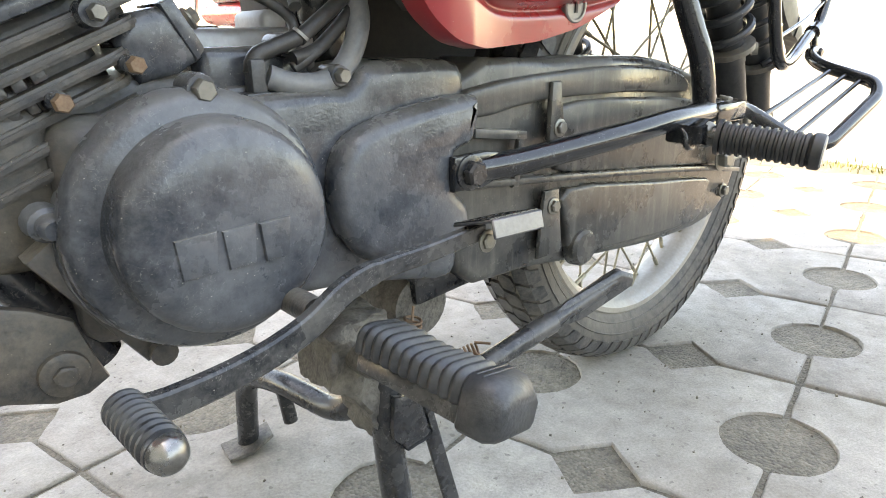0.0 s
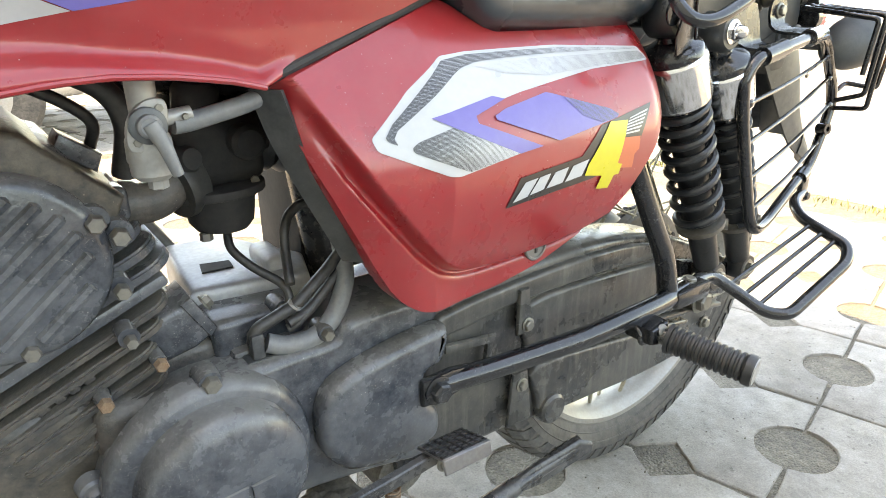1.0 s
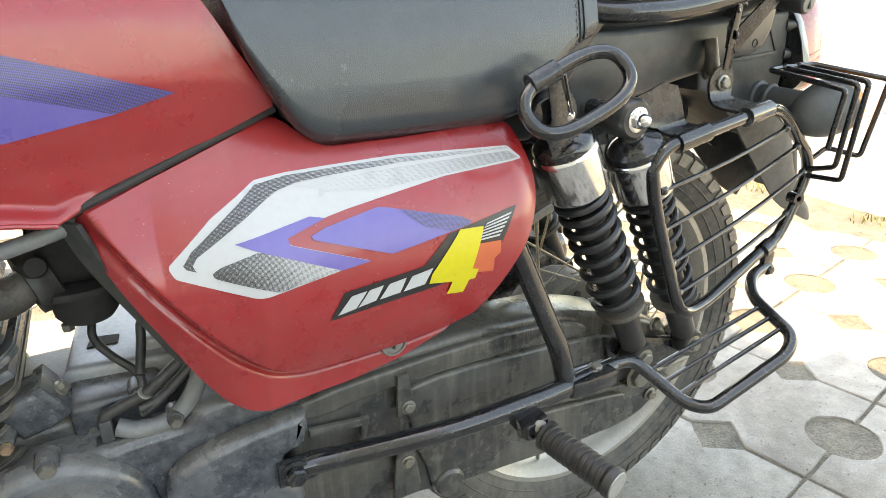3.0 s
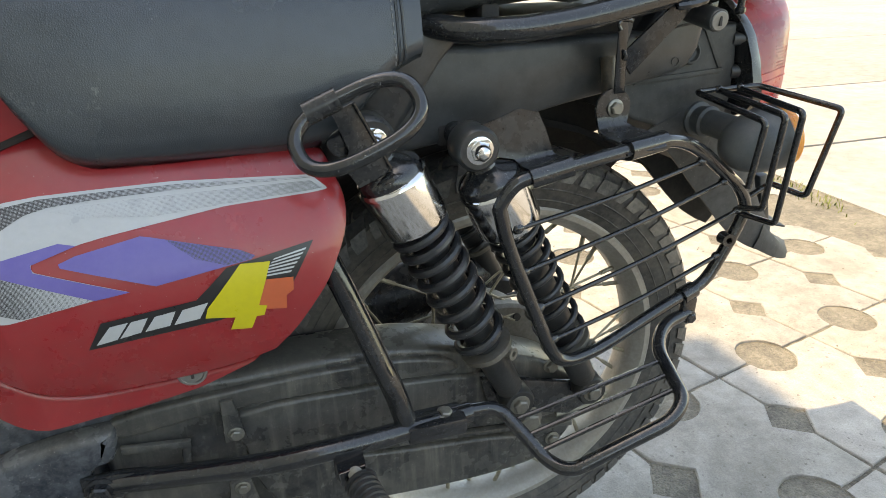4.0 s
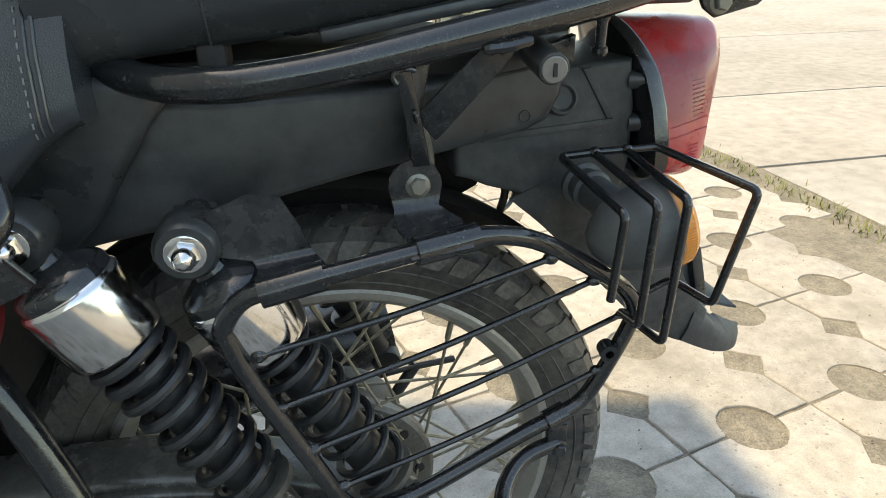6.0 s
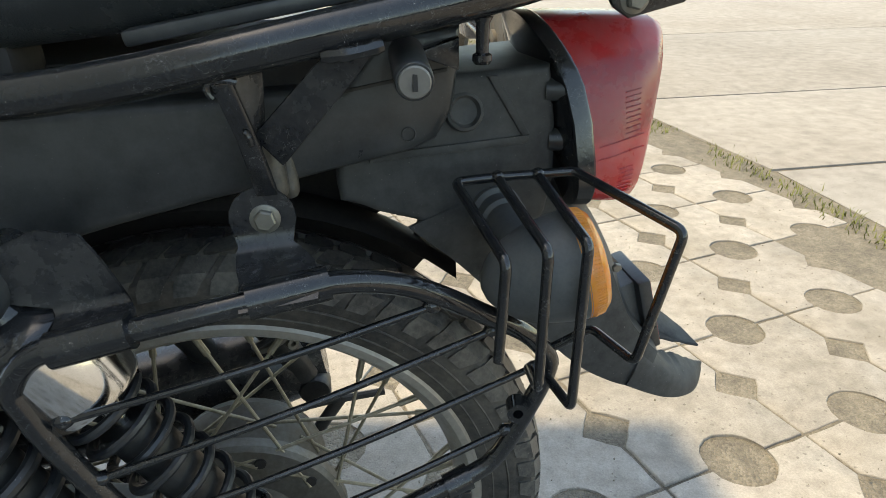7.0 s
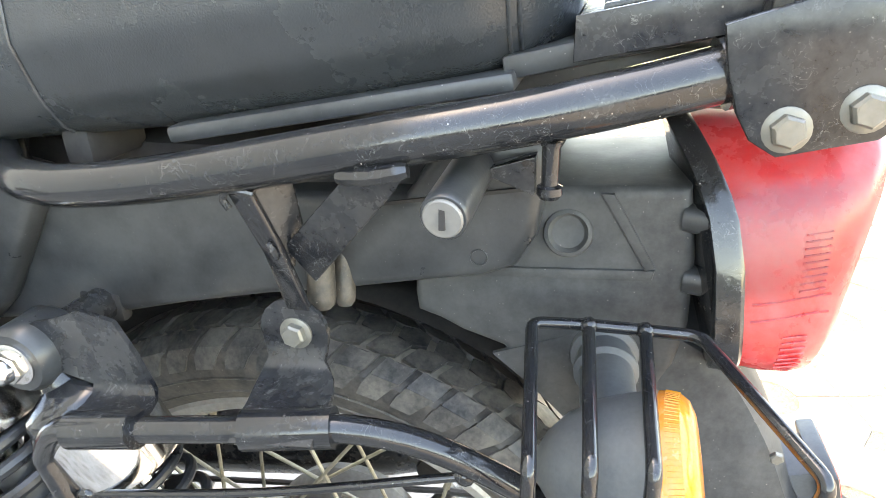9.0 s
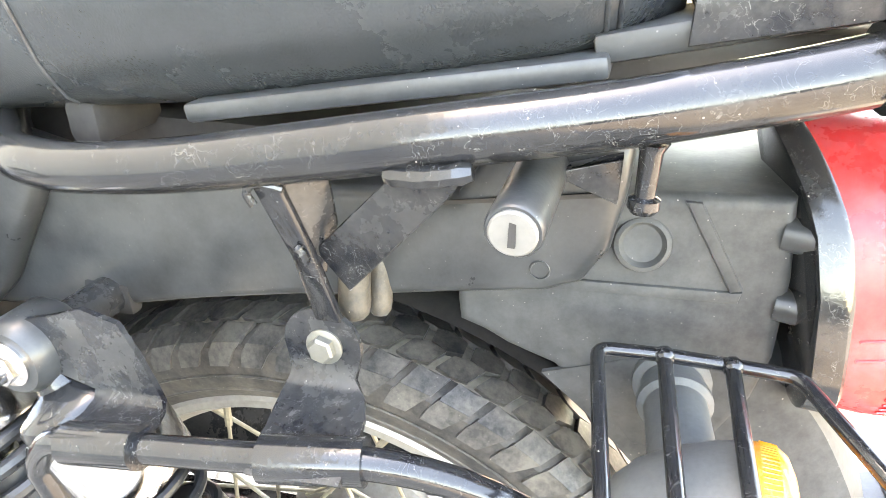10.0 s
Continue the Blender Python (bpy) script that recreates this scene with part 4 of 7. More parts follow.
part("lower_flange", prism(bmesh.new(), xz([(-0.722, 0.325), (-0.708, 0.335), (-0.655, 0.262), (-0.672, 0.250)], -0.06), (0, -0.035, 0), 0.003), m_fin, engine)
part("drain_boss", lathe(bmesh.new(), [(0, 0.009), (0.03, 0.008), (0.031, 0)], (-0.664, -0.07, 0.258), (0, -1, -0.1), 14), m_fin, engine)

# carburettor, fuel tap and hoses
bm = box(bmesh.new(), (-0.600, -0.050, 0.532), (-0.535, 0.02, 0.585), 0.012, 3)
lathe(bm, [(0, 0.022), (0.07, 0.022), (0.075, 0.018), (0.075, 0)], (-0.60, -0.02, 0.560), (1, 0, 0.1), 20)
carb = part("carburettor", bm, m_dark, bike, "dark carburettor")
for nm, p, r, L, d in (("idle_screw", (-0.603, -0.043, 0.556), 0.010, 0.026, (0.3, -1, 0.2)), ("choke_plunger", (-0.553, -0.048, 0.566), 0.013, 0.018, (0, -1, 0)), ("slide_cap", (-0.578, -0.025, 0.58), 0.017, 0.030, (0.05, -0.2, 1))):
    part(nm, lathe(bmesh.new(), [(0, r), (L * 0.8, r), (L, r * 0.75), (L, 0)], p, d, 18), m_dark, carb)
for p in ((-0.596, -0.053, 0.536), (-0.549, -0.053, 0.536)):
    hexbolt("screw", carb, p, (0, -1, 0), 0.0035, 0.003, m_gbolt, False)
part("bowl_flange", prism(bmesh.new(), crom([(-0.606, -0.050, 0.526), (-0.585, -0.066, 0.526), (-0.556, -0.066, 0.527), (-0.538, -0.045, 0.528), (-0.545, 0.0, 0.528), (-0.595, 0.0, 0.526)], 4, True), (0, 0, 0.007), 0.0015, 2), m_dark, carb)
part("float_bowl", lathe(bmesh.new(), [(0, 0.0285), (-0.004, 0.028), (-0.006, 0.0265), (-0.024, 0.0245), (-0.030, 0.020), (-0.032, 0.012), (-0.032, 0)], (-0.571, -0.035, 0.528), (0.03, 0, 1), 36), m_dark, carb)
part("drain_screw", lathe(bmesh.new(), [(0, 0.005), (-0.006, 0.005), (-0.006, 0)], (-0.588, -0.045, 0.499), (0, 0, 1), 6), m_gbolt, carb)
carb.matrix_basis = Matrix.Translation((-0.008, 0, -0.008))
TP = Vector((-0.643, -0.135, 0.596))
flange = crom([TP + Vector(p) for p in ((-0.013, 0, -0.016), (0.002, 0, -0.017), (0.013, 0, -0.004), (0.014, 0, 0.015), (0.0, 0, 0.016), (-0.012, 0, 0.003))], 5, True)
bm = prism(bmesh.new(), flange, (0, 0.007, 0), 0.002, 2)
lathe(bm, [(-0.006, 0.013), (-0.012, 0.0155), (-0.026, 0.0160), (-0.028, 0.0150), (-0.036, 0.0148), (-0.040, 0.011), (-0.040, 0)], TP + Vector((0.002, 0.014, 0.0)), (0, 0, 1), 28)
lathe(bm, [(0.0, 0.010), (0.03, 0.010)], TP + Vector((0.002, 0.012, 0.0)), (0, 0, 1), 16)
tube(bm, [TP + Vector((0.012, 0.008, 0.002)), TP + Vector((0.032, 0.01, 0.004))], 0.0055, 12)
tap = part("fuel_tap", bm, m_tap, bike, "grey cast fuel tap under the tank")
part("sediment_nut", lathe(bmesh.new(), [(0, 0.007), (-0.007, 0.007), (-0.008, 0.005), (-0.008, 0)], TP + Vector((0.004, 0.014, -0.040)), (0, 0, 1), 6), m_tap, tap)
part("dial", lathe(bmesh.new(), [(0, 0.0125), (0.004, 0.0125), (0.005, 0.0112), (0.005, 0)], TP, (0, -1, 0), 24), m_bulb, tap, "dark dial plate")
bm = lathe(bmesh.new(), [(0.004, 0.0085), (0.010, 0.0080), (0.0115, 0.0062), (0.0115, 0)], TP, (0, -1, 0), 18)
tube(bm, [TP + Vector((0.0, -0.009, 0.002)), TP + Vector((0.006, -0.012, -0.012)), TP + Vector((0.0125, -0.011, -0.034))], [0.0062, 0.0052, 0.0040], 12)
part("lever", bm, m_hose, tap, "grey tap lever")
hexbolt("hose_clamp", tap, TP + Vector((0.026, 0.003, 0.003)), (0, -1, 0), 0.0025, 0.003, m_bolt, False)
for d in ((-0.008, -0.0005, -0.011), (0.009, -0.0005, 0.011)):
    hexbolt("screw", tap, TP + Vector(d), (0, -1, 0), 0.003, 0.002, m_bolt, False)
tap.matrix_basis = Matrix.Translation(TP + Vector((0, 0, -0.006))) @ Matrix.Scale(0.82, 4) @ Matrix.Translation(-TP)


def hose(name, pts, r, material, label=""):
    return part(name, tube(bmesh.new(), crom(pts, 7), r, 12), material, bike, label)


hose("fuel_hose", [(-0.628, -0.127, 0.5875), (-0.618, -0.1255, 0.588), (-0.602, -0.125, 0.591), (-0.582, -0.123, 0.595), (-0.562, -0.117, 0.600), (-0.53, -0.095, 0.607)], 0.0058, m_hose, "grey rubber fuel hose")
hose("breather_hose", [(-0.576, -0.092, 0.410), (-0.562, -0.096, 0.405), (-0.540, -0.097, 0.405), (-0.520, -0.095, 0.417), (-0.506, -0.090, 0.440), (-0.501, -0.080, 0.462), (-0.498, -0.065, 0.50)], 0.0078, m_hose, "thick grey breather hose")
for pts, r in (
        ([(-0.551, -0.088, 0.451), (-0.545, -0.07, 0.472), (-0.542, -0.065, 0.487), (-0.534, -0.06, 0.498), (-0.52, -0.06, 0.504), (-0.5, -0.06, 0.496)], 0.0040),
        ([(-0.552, -0.09, 0.432), (-0.535, -0.088, 0.443), (-0.515, -0.084, 0.456), (-0.498, -0.08, 0.471), (-0.484, -0.065, 0.485)], 0.0050),
        ([(-0.557, -0.09, 0.42), (-0.537, -0.088, 0.426), (-0.509, -0.084, 0.448), (-0.495, -0.08, 0.464), (-0.482, -0.065, 0.48)], 0.0046),
        ([(-0.586, -0.09, 0.412), (-0.582, -0.09, 0.422), (-0.57, -0.09, 0.427), (-0.552, -0.09, 0.433)], 0.0052),
        ([(-0.556, -0.088, 0.414), (-0.545, -0.09, 0.421), (-0.525, -0.086, 0.433), (-0.503, -0.08, 0.452), (-0.492, -0.066, 0.475)], 0.0040),
        ([(-0.579, -0.04, 0.486), (-0.58, -0.05, 0.475), (-0.57, -0.062, 0.462), (-0.555, -0.075, 0.45), (-0.551, -0.082, 0.442), (-0.553, -0.088, 0.431)], 0.0035)):
    hose("drain_hose", pts, r, m_bhose, "thin black drain hose")
part("hose_mouth", lathe(bmesh.new(), [(0, 0.0060), (0.002, 0.0060), (0.002, 0.0034), (-0.004, 0.0034)], (-0.551, -0.091, 0.434), (0.60, -0.3, 0.72), 16), m_tap, bike, "open end of a drain hose")
hose("cable", [(-0.66, -0.03, 0.56), (-0.66, -0.05, 0.585), (-0.70, -0.06, 0.612), (-0.76, -0.06, 0.63)], 0.004, m_bhose, "black control cable")
hose("cable", [(-0.645, -0.05, 0.545), (-0.640, -0.06, 0.58), (-0.652, -0.06, 0.605), (-0.69, -0.05, 0.625)], 0.008, m_bhose)
hose("cable", [(-0.60, -0.02, 0.575), (-0.64, -0.03, 0.60), (-0.70, -0.03, 0.62), (-0.78, -0.04, 0.64)], 0.005, m_bhose, "black control cable")
bm = box(bmesh.new(), (-0.589, -0.097, 0.400), (-0.579, -0.085, 0.421), 0.002, 2)
box(bm, (-0.594, -0.099, 0.396), (-0.574, -0.083, 0.4015), 0.0015, 2)
part("hose_clip", bm, m_grip, bike, "black rubber hose clip")

# gear lever
LV = [(-0.712, -0.186, 0.275), (-0.69, -0.186, 0.272), (-0.648, -0.184, 0.275), (-0.612, -0.18, 0.283), (-0.585, -0.177, 0.296), (-0.558, -0.174, 0.301), (-0.52, -0.172, 0.302), (-0.485, -0.172, 0.305), (-0.470, -0.172, 0.306)]
line = crom(LV, 5)
bm = bmesh.new()
rings = []
for i, p in enumerate(line):
    d = (line[min(i + 1, len(line) - 1)] - line[max(i - 1, 0)]).normalized()
    u = Vector((0, 1, 0))
    v = d.cross(u).normalized()
    w = 0.0075 if i < 25 else 0.006
    rings.append([bm.verts.new(p + u * a * 0.004 + v * c * w) for a, c in ((-1, -0.8), (-0.7, -1), (0.7, -1), (1, -0.8), (1, 0.8), (0.7, 1), (-0.7, 1), (-1, 0.8))])
for a, b in zip(rings, rings[1:]):
    for s in range(8):
        bm.faces.new((a[s], a[(s + 1) % 8], b[(s + 1) % 8], b[s]))
bm.faces.new(rings[0])
bm.faces.new(list(reversed(rings[-1])))
lever = part("gear_lever", bm, m_lever, bike, "scuffed black heel-and-toe gear lever")
bm = bmesh.new()
prof = [(0, 0.0)]
for i in range(8):
    prof += [(0.001 + i * 0.005, 0.0083), (0.0025 + i * 0.005, 0.0096), (0.0042 + i * 0.005, 0.0096), (0.0056 + i * 0.005, 0.0083)]
lathe(bm, prof + [(0.043, 0.0094), (0.045, 0.009)], (-0.709, -0.186, 0.279), (0.08, -1, -0.04), 24)
part("toe_rubber", bm, m_grip, lever, "ribbed black toe rubber")
part("toe_end", lathe(bmesh.new(), [(0.043, 0.0088), (0.047, 0.0086), (0.050, 0.0076), (0.0525, 0.0055), (0.0538, 0.003), (0.0542, 0)], (-0.709, -0.186, 0.279), (0.08, -1, -0.04), 24), m_worn, lever, "worn metal toe end")
HP = Matrix.Translation((-0.462, -0.178, 0.3145)) @ Matrix.Rotation(radians(-16), 4, "X") @ Matrix.Rotation(radians(2), 4, "Y")
bm = box(bmesh.new(), (-0.024, -0.019, -0.0012), (0.024, 0.019, 0.0012), 0.001, 1, HP)
box(bm, (-0.024, -0.0205, -0.012), (0.024, -0.018, 0.001), 0.001, 1, HP)
heel = part("heel_plate", bm, m_heel, lever, "bare steel heel plate with a grid tread")
bm = bmesh.new()
for i in range(7):
    box(bm, (-0.023 + i * 0.0072, -0.0175, 0.001), (-0.0212 + i * 0.0072, 0.0175, 0.002), 0, 1, HP)
for i in range(6):
    box(bm, (-0.023, -0.0172 + i * 0.0066, 0.001), (0.023, -0.0155 + i * 0.0066, 0.0019), 0, 1, HP)
part("grid_tread", bm, m_sheet, heel)
part("lever_shaft", bar([(-0.600, -0.08, 0.283), (-0.600, -0.170, 0.285)], 0.0085, 16), m_fin, lever)
hexbolt("bolt", lever, (-0.470, -0.177, 0.300), (0, -1, 0), 0.006, 0.004, m_bolt)

# rider's footrest
PG = Matrix.Translation((-0.548, -0.218, 0.247)) @ Matrix.Rotation(radians(8), 4, "Z") @ Matrix.Rotation(radians(4), 4, "X") @ Matrix.Rotation(radians(14), 4, "Y")
sec = []
for k in range(121):
    s = k / 120
    ridge = 0.5 + 0.5 * math.cos(2 * math.pi * 11 * s)
    ridge = ridge ** 0.6
    a = 0.0180 + 0.0022 * ridge
    top = 0.0112 + 0.0022 * ridge + 0.0012 * math.sin(9 * s)
    ring = []
    for j in range(26):
        t = 2 * math.pi * j / 26
        c, d = math.cos(t), math.sin(t)
        ring.append(PG @ Vector((math.copysign(abs(c) ** 0.5, c) * a, 0.053 - 0.083 * s, math.copysign(abs(d) ** 0.6, d) * (top if d > 0 else 0.0085))))
    sec.append(ring)
footrest = part("footrest", loft(sec), m_grip, bike, "ribbed black rubber rider footrest", 50)
part("peg_channel", box(bmesh.new(), (-0.0168, -0.033, -0.0175), (0.0168, 0.053, -0.005), 0.002, 2, PG), m_lever, footrest, "plain metal channel under the rubber")
sec = []
for y, a, lo, hi, c in ((-0.0285, 0.0205, -0.0175, 0.0125, 0.006), (-0.0305, 0.0222, -0.0185, 0.0148, 0.006), (-0.0460, 0.0215, -0.0185, 0.0140, 0.007), (-0.0525, 0.0190, -0.0165, 0.0105, 0.007), (-0.0555, 0.0165, -0.0140, 0.0070, 0.006)):
    sec.append([PG @ Vector((x, y, z)) for x, z in ((-a, lo + c * 0.5), (-a + c * 0.5, lo), (a - c * 0.5, lo), (a, lo + c * 0.5), (a, hi - c), (a - c, hi), (-a + c, hi), (-a, hi - c))])
part("end_block", loft(sec), m_grip, footrest, "bevelled rubber end block", 65)
for y in (-0.0325, -0.0365):
    part("end_groove", box(bmesh.new(), (-0.0150, y - 0.0006, 0.0138), (0.0150, y + 0.0006, 0.0152), 0.0004, 1, PG), m_grip, footrest)
part("peg_arm", tube(bmesh.new(), crom([(-0.543, -0.175, 0.238), (-0.541, -0.150, 0.226), (-0.536, -0.125, 0.213), (-0.528, -0.06, 0.208)], 5), [0.0125] * 16, 14), m_mud, footrest, "muddy footrest arm")

# centre stand and prop stand
bm = tube(bmesh.new(), crom([(-0.505, -0.105, 0.215), (-0.512, -0.108, 0.15), (-0.508, -0.112, 0.07), (-0.50, -0.118, 0.006)], 5), 0.0125, 14)
tube(bm, bent([(-0.50, -0.09, 0.17), (-0.505, -0.03, 0.108), (-0.525, 0.06, 0.115), (-0.53, 0.12, 0.095), (-0.53, 0.135, 0.006)], 0.03), 0.0115, 14)
stand = part("centre_stand", bm, m_sheet, bike, "worn black tubular centre stand")
part("stand_foot", prism(bmesh.new(), [(-0.560, 0.115, 0.002), (-0.535, 0.113, 0.0012), (-0.508, 0.118, 0.009), (-0.502, 0.145, 0.010), (-0.530, 0.150, 0.0012), (-0.556, 0.150, 0.003)], (0, 0, 0.004), 0.001), m_mud, stand)
part("stand_foot", prism(bmesh.new(), [(-0.545, -0.145, 0.001), (-0.465, -0.14, 0.001), (-0.465, -0.1, 0.001), (-0.545, -0.1, 0.001)], (0, 0, 0.004), 0.001), m_mud, stand)
part("stand_lug", bar([(-0.525, 0.045, 0.11), (-0.522, 0.04, 0.075)], 0.007, 12), m_sheet, stand)
def caked(outline, y, depth, rough, seed):
    """A plate or casting with its faces roughened by dried mud."""
    b = prism(bmesh.new(), xz(outline, y), (0, depth, 0), 0.004, 2)
    bmesh.ops.triangulate(b, faces=list(b.faces))
    for _ in range(3):
        bmesh.ops.subdivide_edges(b, edges=[e for e in b.edges if e.calc_length() > 0.006], cuts=1)
        bmesh.ops.triangulate(b, faces=[f for f in b.faces if len(f.verts) > 3])
    for v in b.verts:
        q = v.co + Vector((seed, 0, 0))
        v.co += rough * Vector((noise.noise(q * 55), 1.4 * noise.noise(q * 70 + Vector((9, 0, 0))), noise.noise(q * 60 + Vector((0, 7, 0))))) + 0.35 * rough * noise.noise_vector(q * 210)
    return b


part("pivot_lump", caked([(-0.558, 0.232), (-0.534, 0.240), (-0.508, 0.238), (-0.498, 0.215), (-0.494, 0.165), (-0.500, 0.126), (-0.522, 0.130), (-0.530, 0.160), (-0.548, 0.183), (-0.562, 0.192)], -0.112, 0.045, 0.0045, 0.0), m_mud, stand, "mud-caked stand pivot")
part("torn_plate", caked([(-0.516, 0.173), (-0.491, 0.166), (-0.478, 0.127), (-0.483, 0.122), (-0.505, 0.120), (-0.517, 0.136)], -0.125, 0.004, 0.0015, 3.0), m_sheet, stand, "bent grimy plate on the stand")
part("stand_strap", prism(bmesh.new(), [(-0.49, -0.12, 0.155), (-0.475, -0.12, 0.15), (-0.44, -0.125, 0.01), (-0.455, -0.125, 0.008)], (0, 0.004, 0), 0.001), m_sheet, stand)
part("stand_bracket", prism(bmesh.new(), xz([(-0.485, 0.19), (-0.455, 0.175), (-0.45, 0.14), (-0.472, 0.135), (-0.492, 0.165)], -0.115), (0, 0.006, 0), 0.002), m_sheet, stand)
bm = tube(bmesh.new(), [Vector(p) for p in ((-0.46, -0.133, 0.166), (-0.40, -0.142, 0.183), (-0.36, -0.148, 0.193), (-0.352, -0.149, 0.196), (-0.290, -0.159, 0.215), (-0.278, -0.161, 0.219))], [0.0092, 0.0095, 0.0098, 0.0075, 0.009, 0.008], 14)
prop = part("prop_stand", bm, m_lever, bike, "folded black prop stand")
part("stand_web", prism(bmesh.new(), [(-0.375, -0.149, 0.186), (-0.33, -0.160, 0.190), (-0.272, -0.172, 0.210), (-0.270, -0.172, 0.217), (-0.285, -0.168, 0.223), (-0.345, -0.155, 0.205)], (0, 0.003, 0.005), 0.0015), m_lever, prop)
part("exhaust_pipe", tube(bmesh.new(), crom([(-0.80, 0.07, 0.40), (-0.74, 0.09, 0.24), (-0.60, 0.12, 0.205), (-0.45, 0.14, 0.23), (-0.33, 0.15, 0.29), (-0.1, 0.158, 0.325), (0.07, 0.165, 0.35)], 5), [0.016] * 15 + [0.024, 0.034, 0.044, 0.050, 0.053] + [0.054] * 9 + [0.05, 0.035], 20), m_sheet, bike, "black exhaust on the far side")
for a, b, r, k in (((-0.447, -0.100, 0.164), (-0.421, -0.119, 0.178), 0.0066, 10), ((-0.469, -0.092, 0.214), (-0.471, -0.092, 0.184), 0.007, 7)):
    a, b = Vector(a), Vector(b)
    d = (b - a).normalized()
    u = d.orthogonal().normalized()
    w = d.cross(u)
    coil = [a.lerp(b, i / (k * 12)) + r * (u * math.cos(i * 0.5236) + w * math.sin(i * 0.5236)) for i in range(k * 12 + 1)]
    coil = [a - d * 0.01] + coil + [b + d * 0.012]
    part("stand_spring", tube(bmesh.new(), coil, 0.0012, 6), m_rust, stand, "rusty stand spring")
bm = lathe(bmesh.new(), [(0, 0.03), (0.05, 0.028), (0.052, 0)], (-0.45, -0.03, 0.215), (0, -1, 0), 20)
part("sprocket_dirt", bm, m_mud, bike, "dirt-caked lower sprocket guard")

# footrest rail and down tube
line = crom([(-0.444, -0.128, 0.337), (-0.425, -0.13, 0.337), (-0.392, -0.138, 0.339), (-0.34, -0.154, 0.346), (-0.29, -0.168, 0.353), (-0.24, -0.175, 0.359), (-0.19, -0.175, 0.360), (-0.15, -0.171, 0.360), (-0.10, -0.165, 0.358)], 5)
rail = part("footrest_rail", tube(bmesh.new(), line, [0.0105] * len(line), 14), m_tube, bike, "glossy black footrest rail tube")
part("flattened_end", prism(bmesh.new(), xz([(-0.460, 0.350), (-0.428, 0.351), (-0.405, 0.347), (-0.405, 0.331), (-0.430, 0.323), (-0.460, 0.324)], -0.126), (0, -0.009, 0), 0.003), m_tube, rail)
hexbolt("pivot_bolt", rail, (-0.445, -0.135, 0.337), (0, -1, 0), 0.0100, 0.010, m_sheet)
down = crom([(-0.262, -0.120, 0.62), (-0.243, -0.128, 0.575), (-0.223, -0.138, 0.535), (-0.202, -0.150, 0.478), (-0.188, -0.160, 0.437), (-0.180, -0.1655, 0.415), (-0.173, -0.168, 0.392), (-0.166, -0.169, 0.362)], 5)
part("down_tube", tube(bmesh.new(), down, 0.0108, 14), m_tube, bike, "glossy black down tube behind the side panel")
bm = box(bmesh.new(), (-0.168, -0.185, 0.348), (-0.108, -0.155, 0.368), 0.004, 2)
bracket = part("rail_bracket", bm, m_tube, bike)
hexbolt("bolt", bracket, (-0.127, -0.170, 0.367), (0.1, -0.15, 1), 0.0066, 0.005, m_bolt)
# pillion footrest
bm = tube(bmesh.new(), bent([(-0.236, -0.168, 0.356), (-0.238, -0.190, 0.350), (-0.238, -0.192, 0.337), (-0.222, -0.190, 0.335), (-0.218, -0.178, 0.338), (-0.217, -0.170, 0.352)], 0.005, 3), 0.0030, 10)
prism(bm, xz([(-0.239, 0.356), (-0.214, 0.360), (-0.212, 0.341), (-0.222, 0.336), (-0.238, 0.340)], -0.206), (0, 0.036, 0), 0.004, 2)
mount = part("pillion_footrest", bm, m_tube, bike, "folding black pillion footrest")
PA, PB = Vector((-0.222, -0.207, 0.3465)), Vector((-0.2020, -0.2886, 0.3395))
ax = (PB - PA).normalized()
bm = lathe(bmesh.new(), [(-0.018, 0.009), (0.02, 0.009)], PA, ax, 14)
part("peg_core", bm, m_tube, mount)
part("peg_pin", lathe(bmesh.new(), [(0, 0.0068), (0.003, 0.0066), (0.0045, 0.004), (0.0045, 0)], (-0.224, -0.2045, 0.3520), (-0.15, -0.8, 0.6), 16), m_bolt, mount, "round steel peg pin")
prof = [(0.004, 0.0), (0.004, 0.0155), (0.0075, 0.0155), (0.008, 0.0125)]
for i in range(11):
    h = 0.008 + i * 0.0062
    prof += [(h, 0.0125), (h + 0.0010, 0.0142), (h + 0.0036, 0.0142), (h + 0.0046, 0.0125)]
prof += [(0.077, 0.0150), (0.083, 0.0150), (0.0845, 0.0142), (0.0845, 0.0)]
part("peg_rubber", lathe(bmesh.new(), prof, PA, ax, 26), m_peg, mount, "ribbed black pillion peg rubber")
part("peg_end_disc", lathe(bmesh.new(), [(0.0845, 0.0132), (0.0855, 0.0129), (0.0857, 0)], PA, ax, 26), m_tap, mount, "dusty pale peg end disc")


# side panel
CREASE = crom([(x, 0, z) for x, z in ((-0.60, 0.69), (-0.555, 0.605), (-0.517, 0.543), (-0.474, 0.487), (-0.447, 0.463), (-0.420, 0.4555), (-0.37, 0.4565), (-0.33, 0.460), (-0.285, 0.470), (-0.25, 0.488), (-0.2, 0.52))], 12)
CREASE_X, CREASE_Z = [p.x for p in CREASE], [p.z for p in CREASE]


def crease(x):
    return lerp(x, CREASE_X, CREASE_Z)


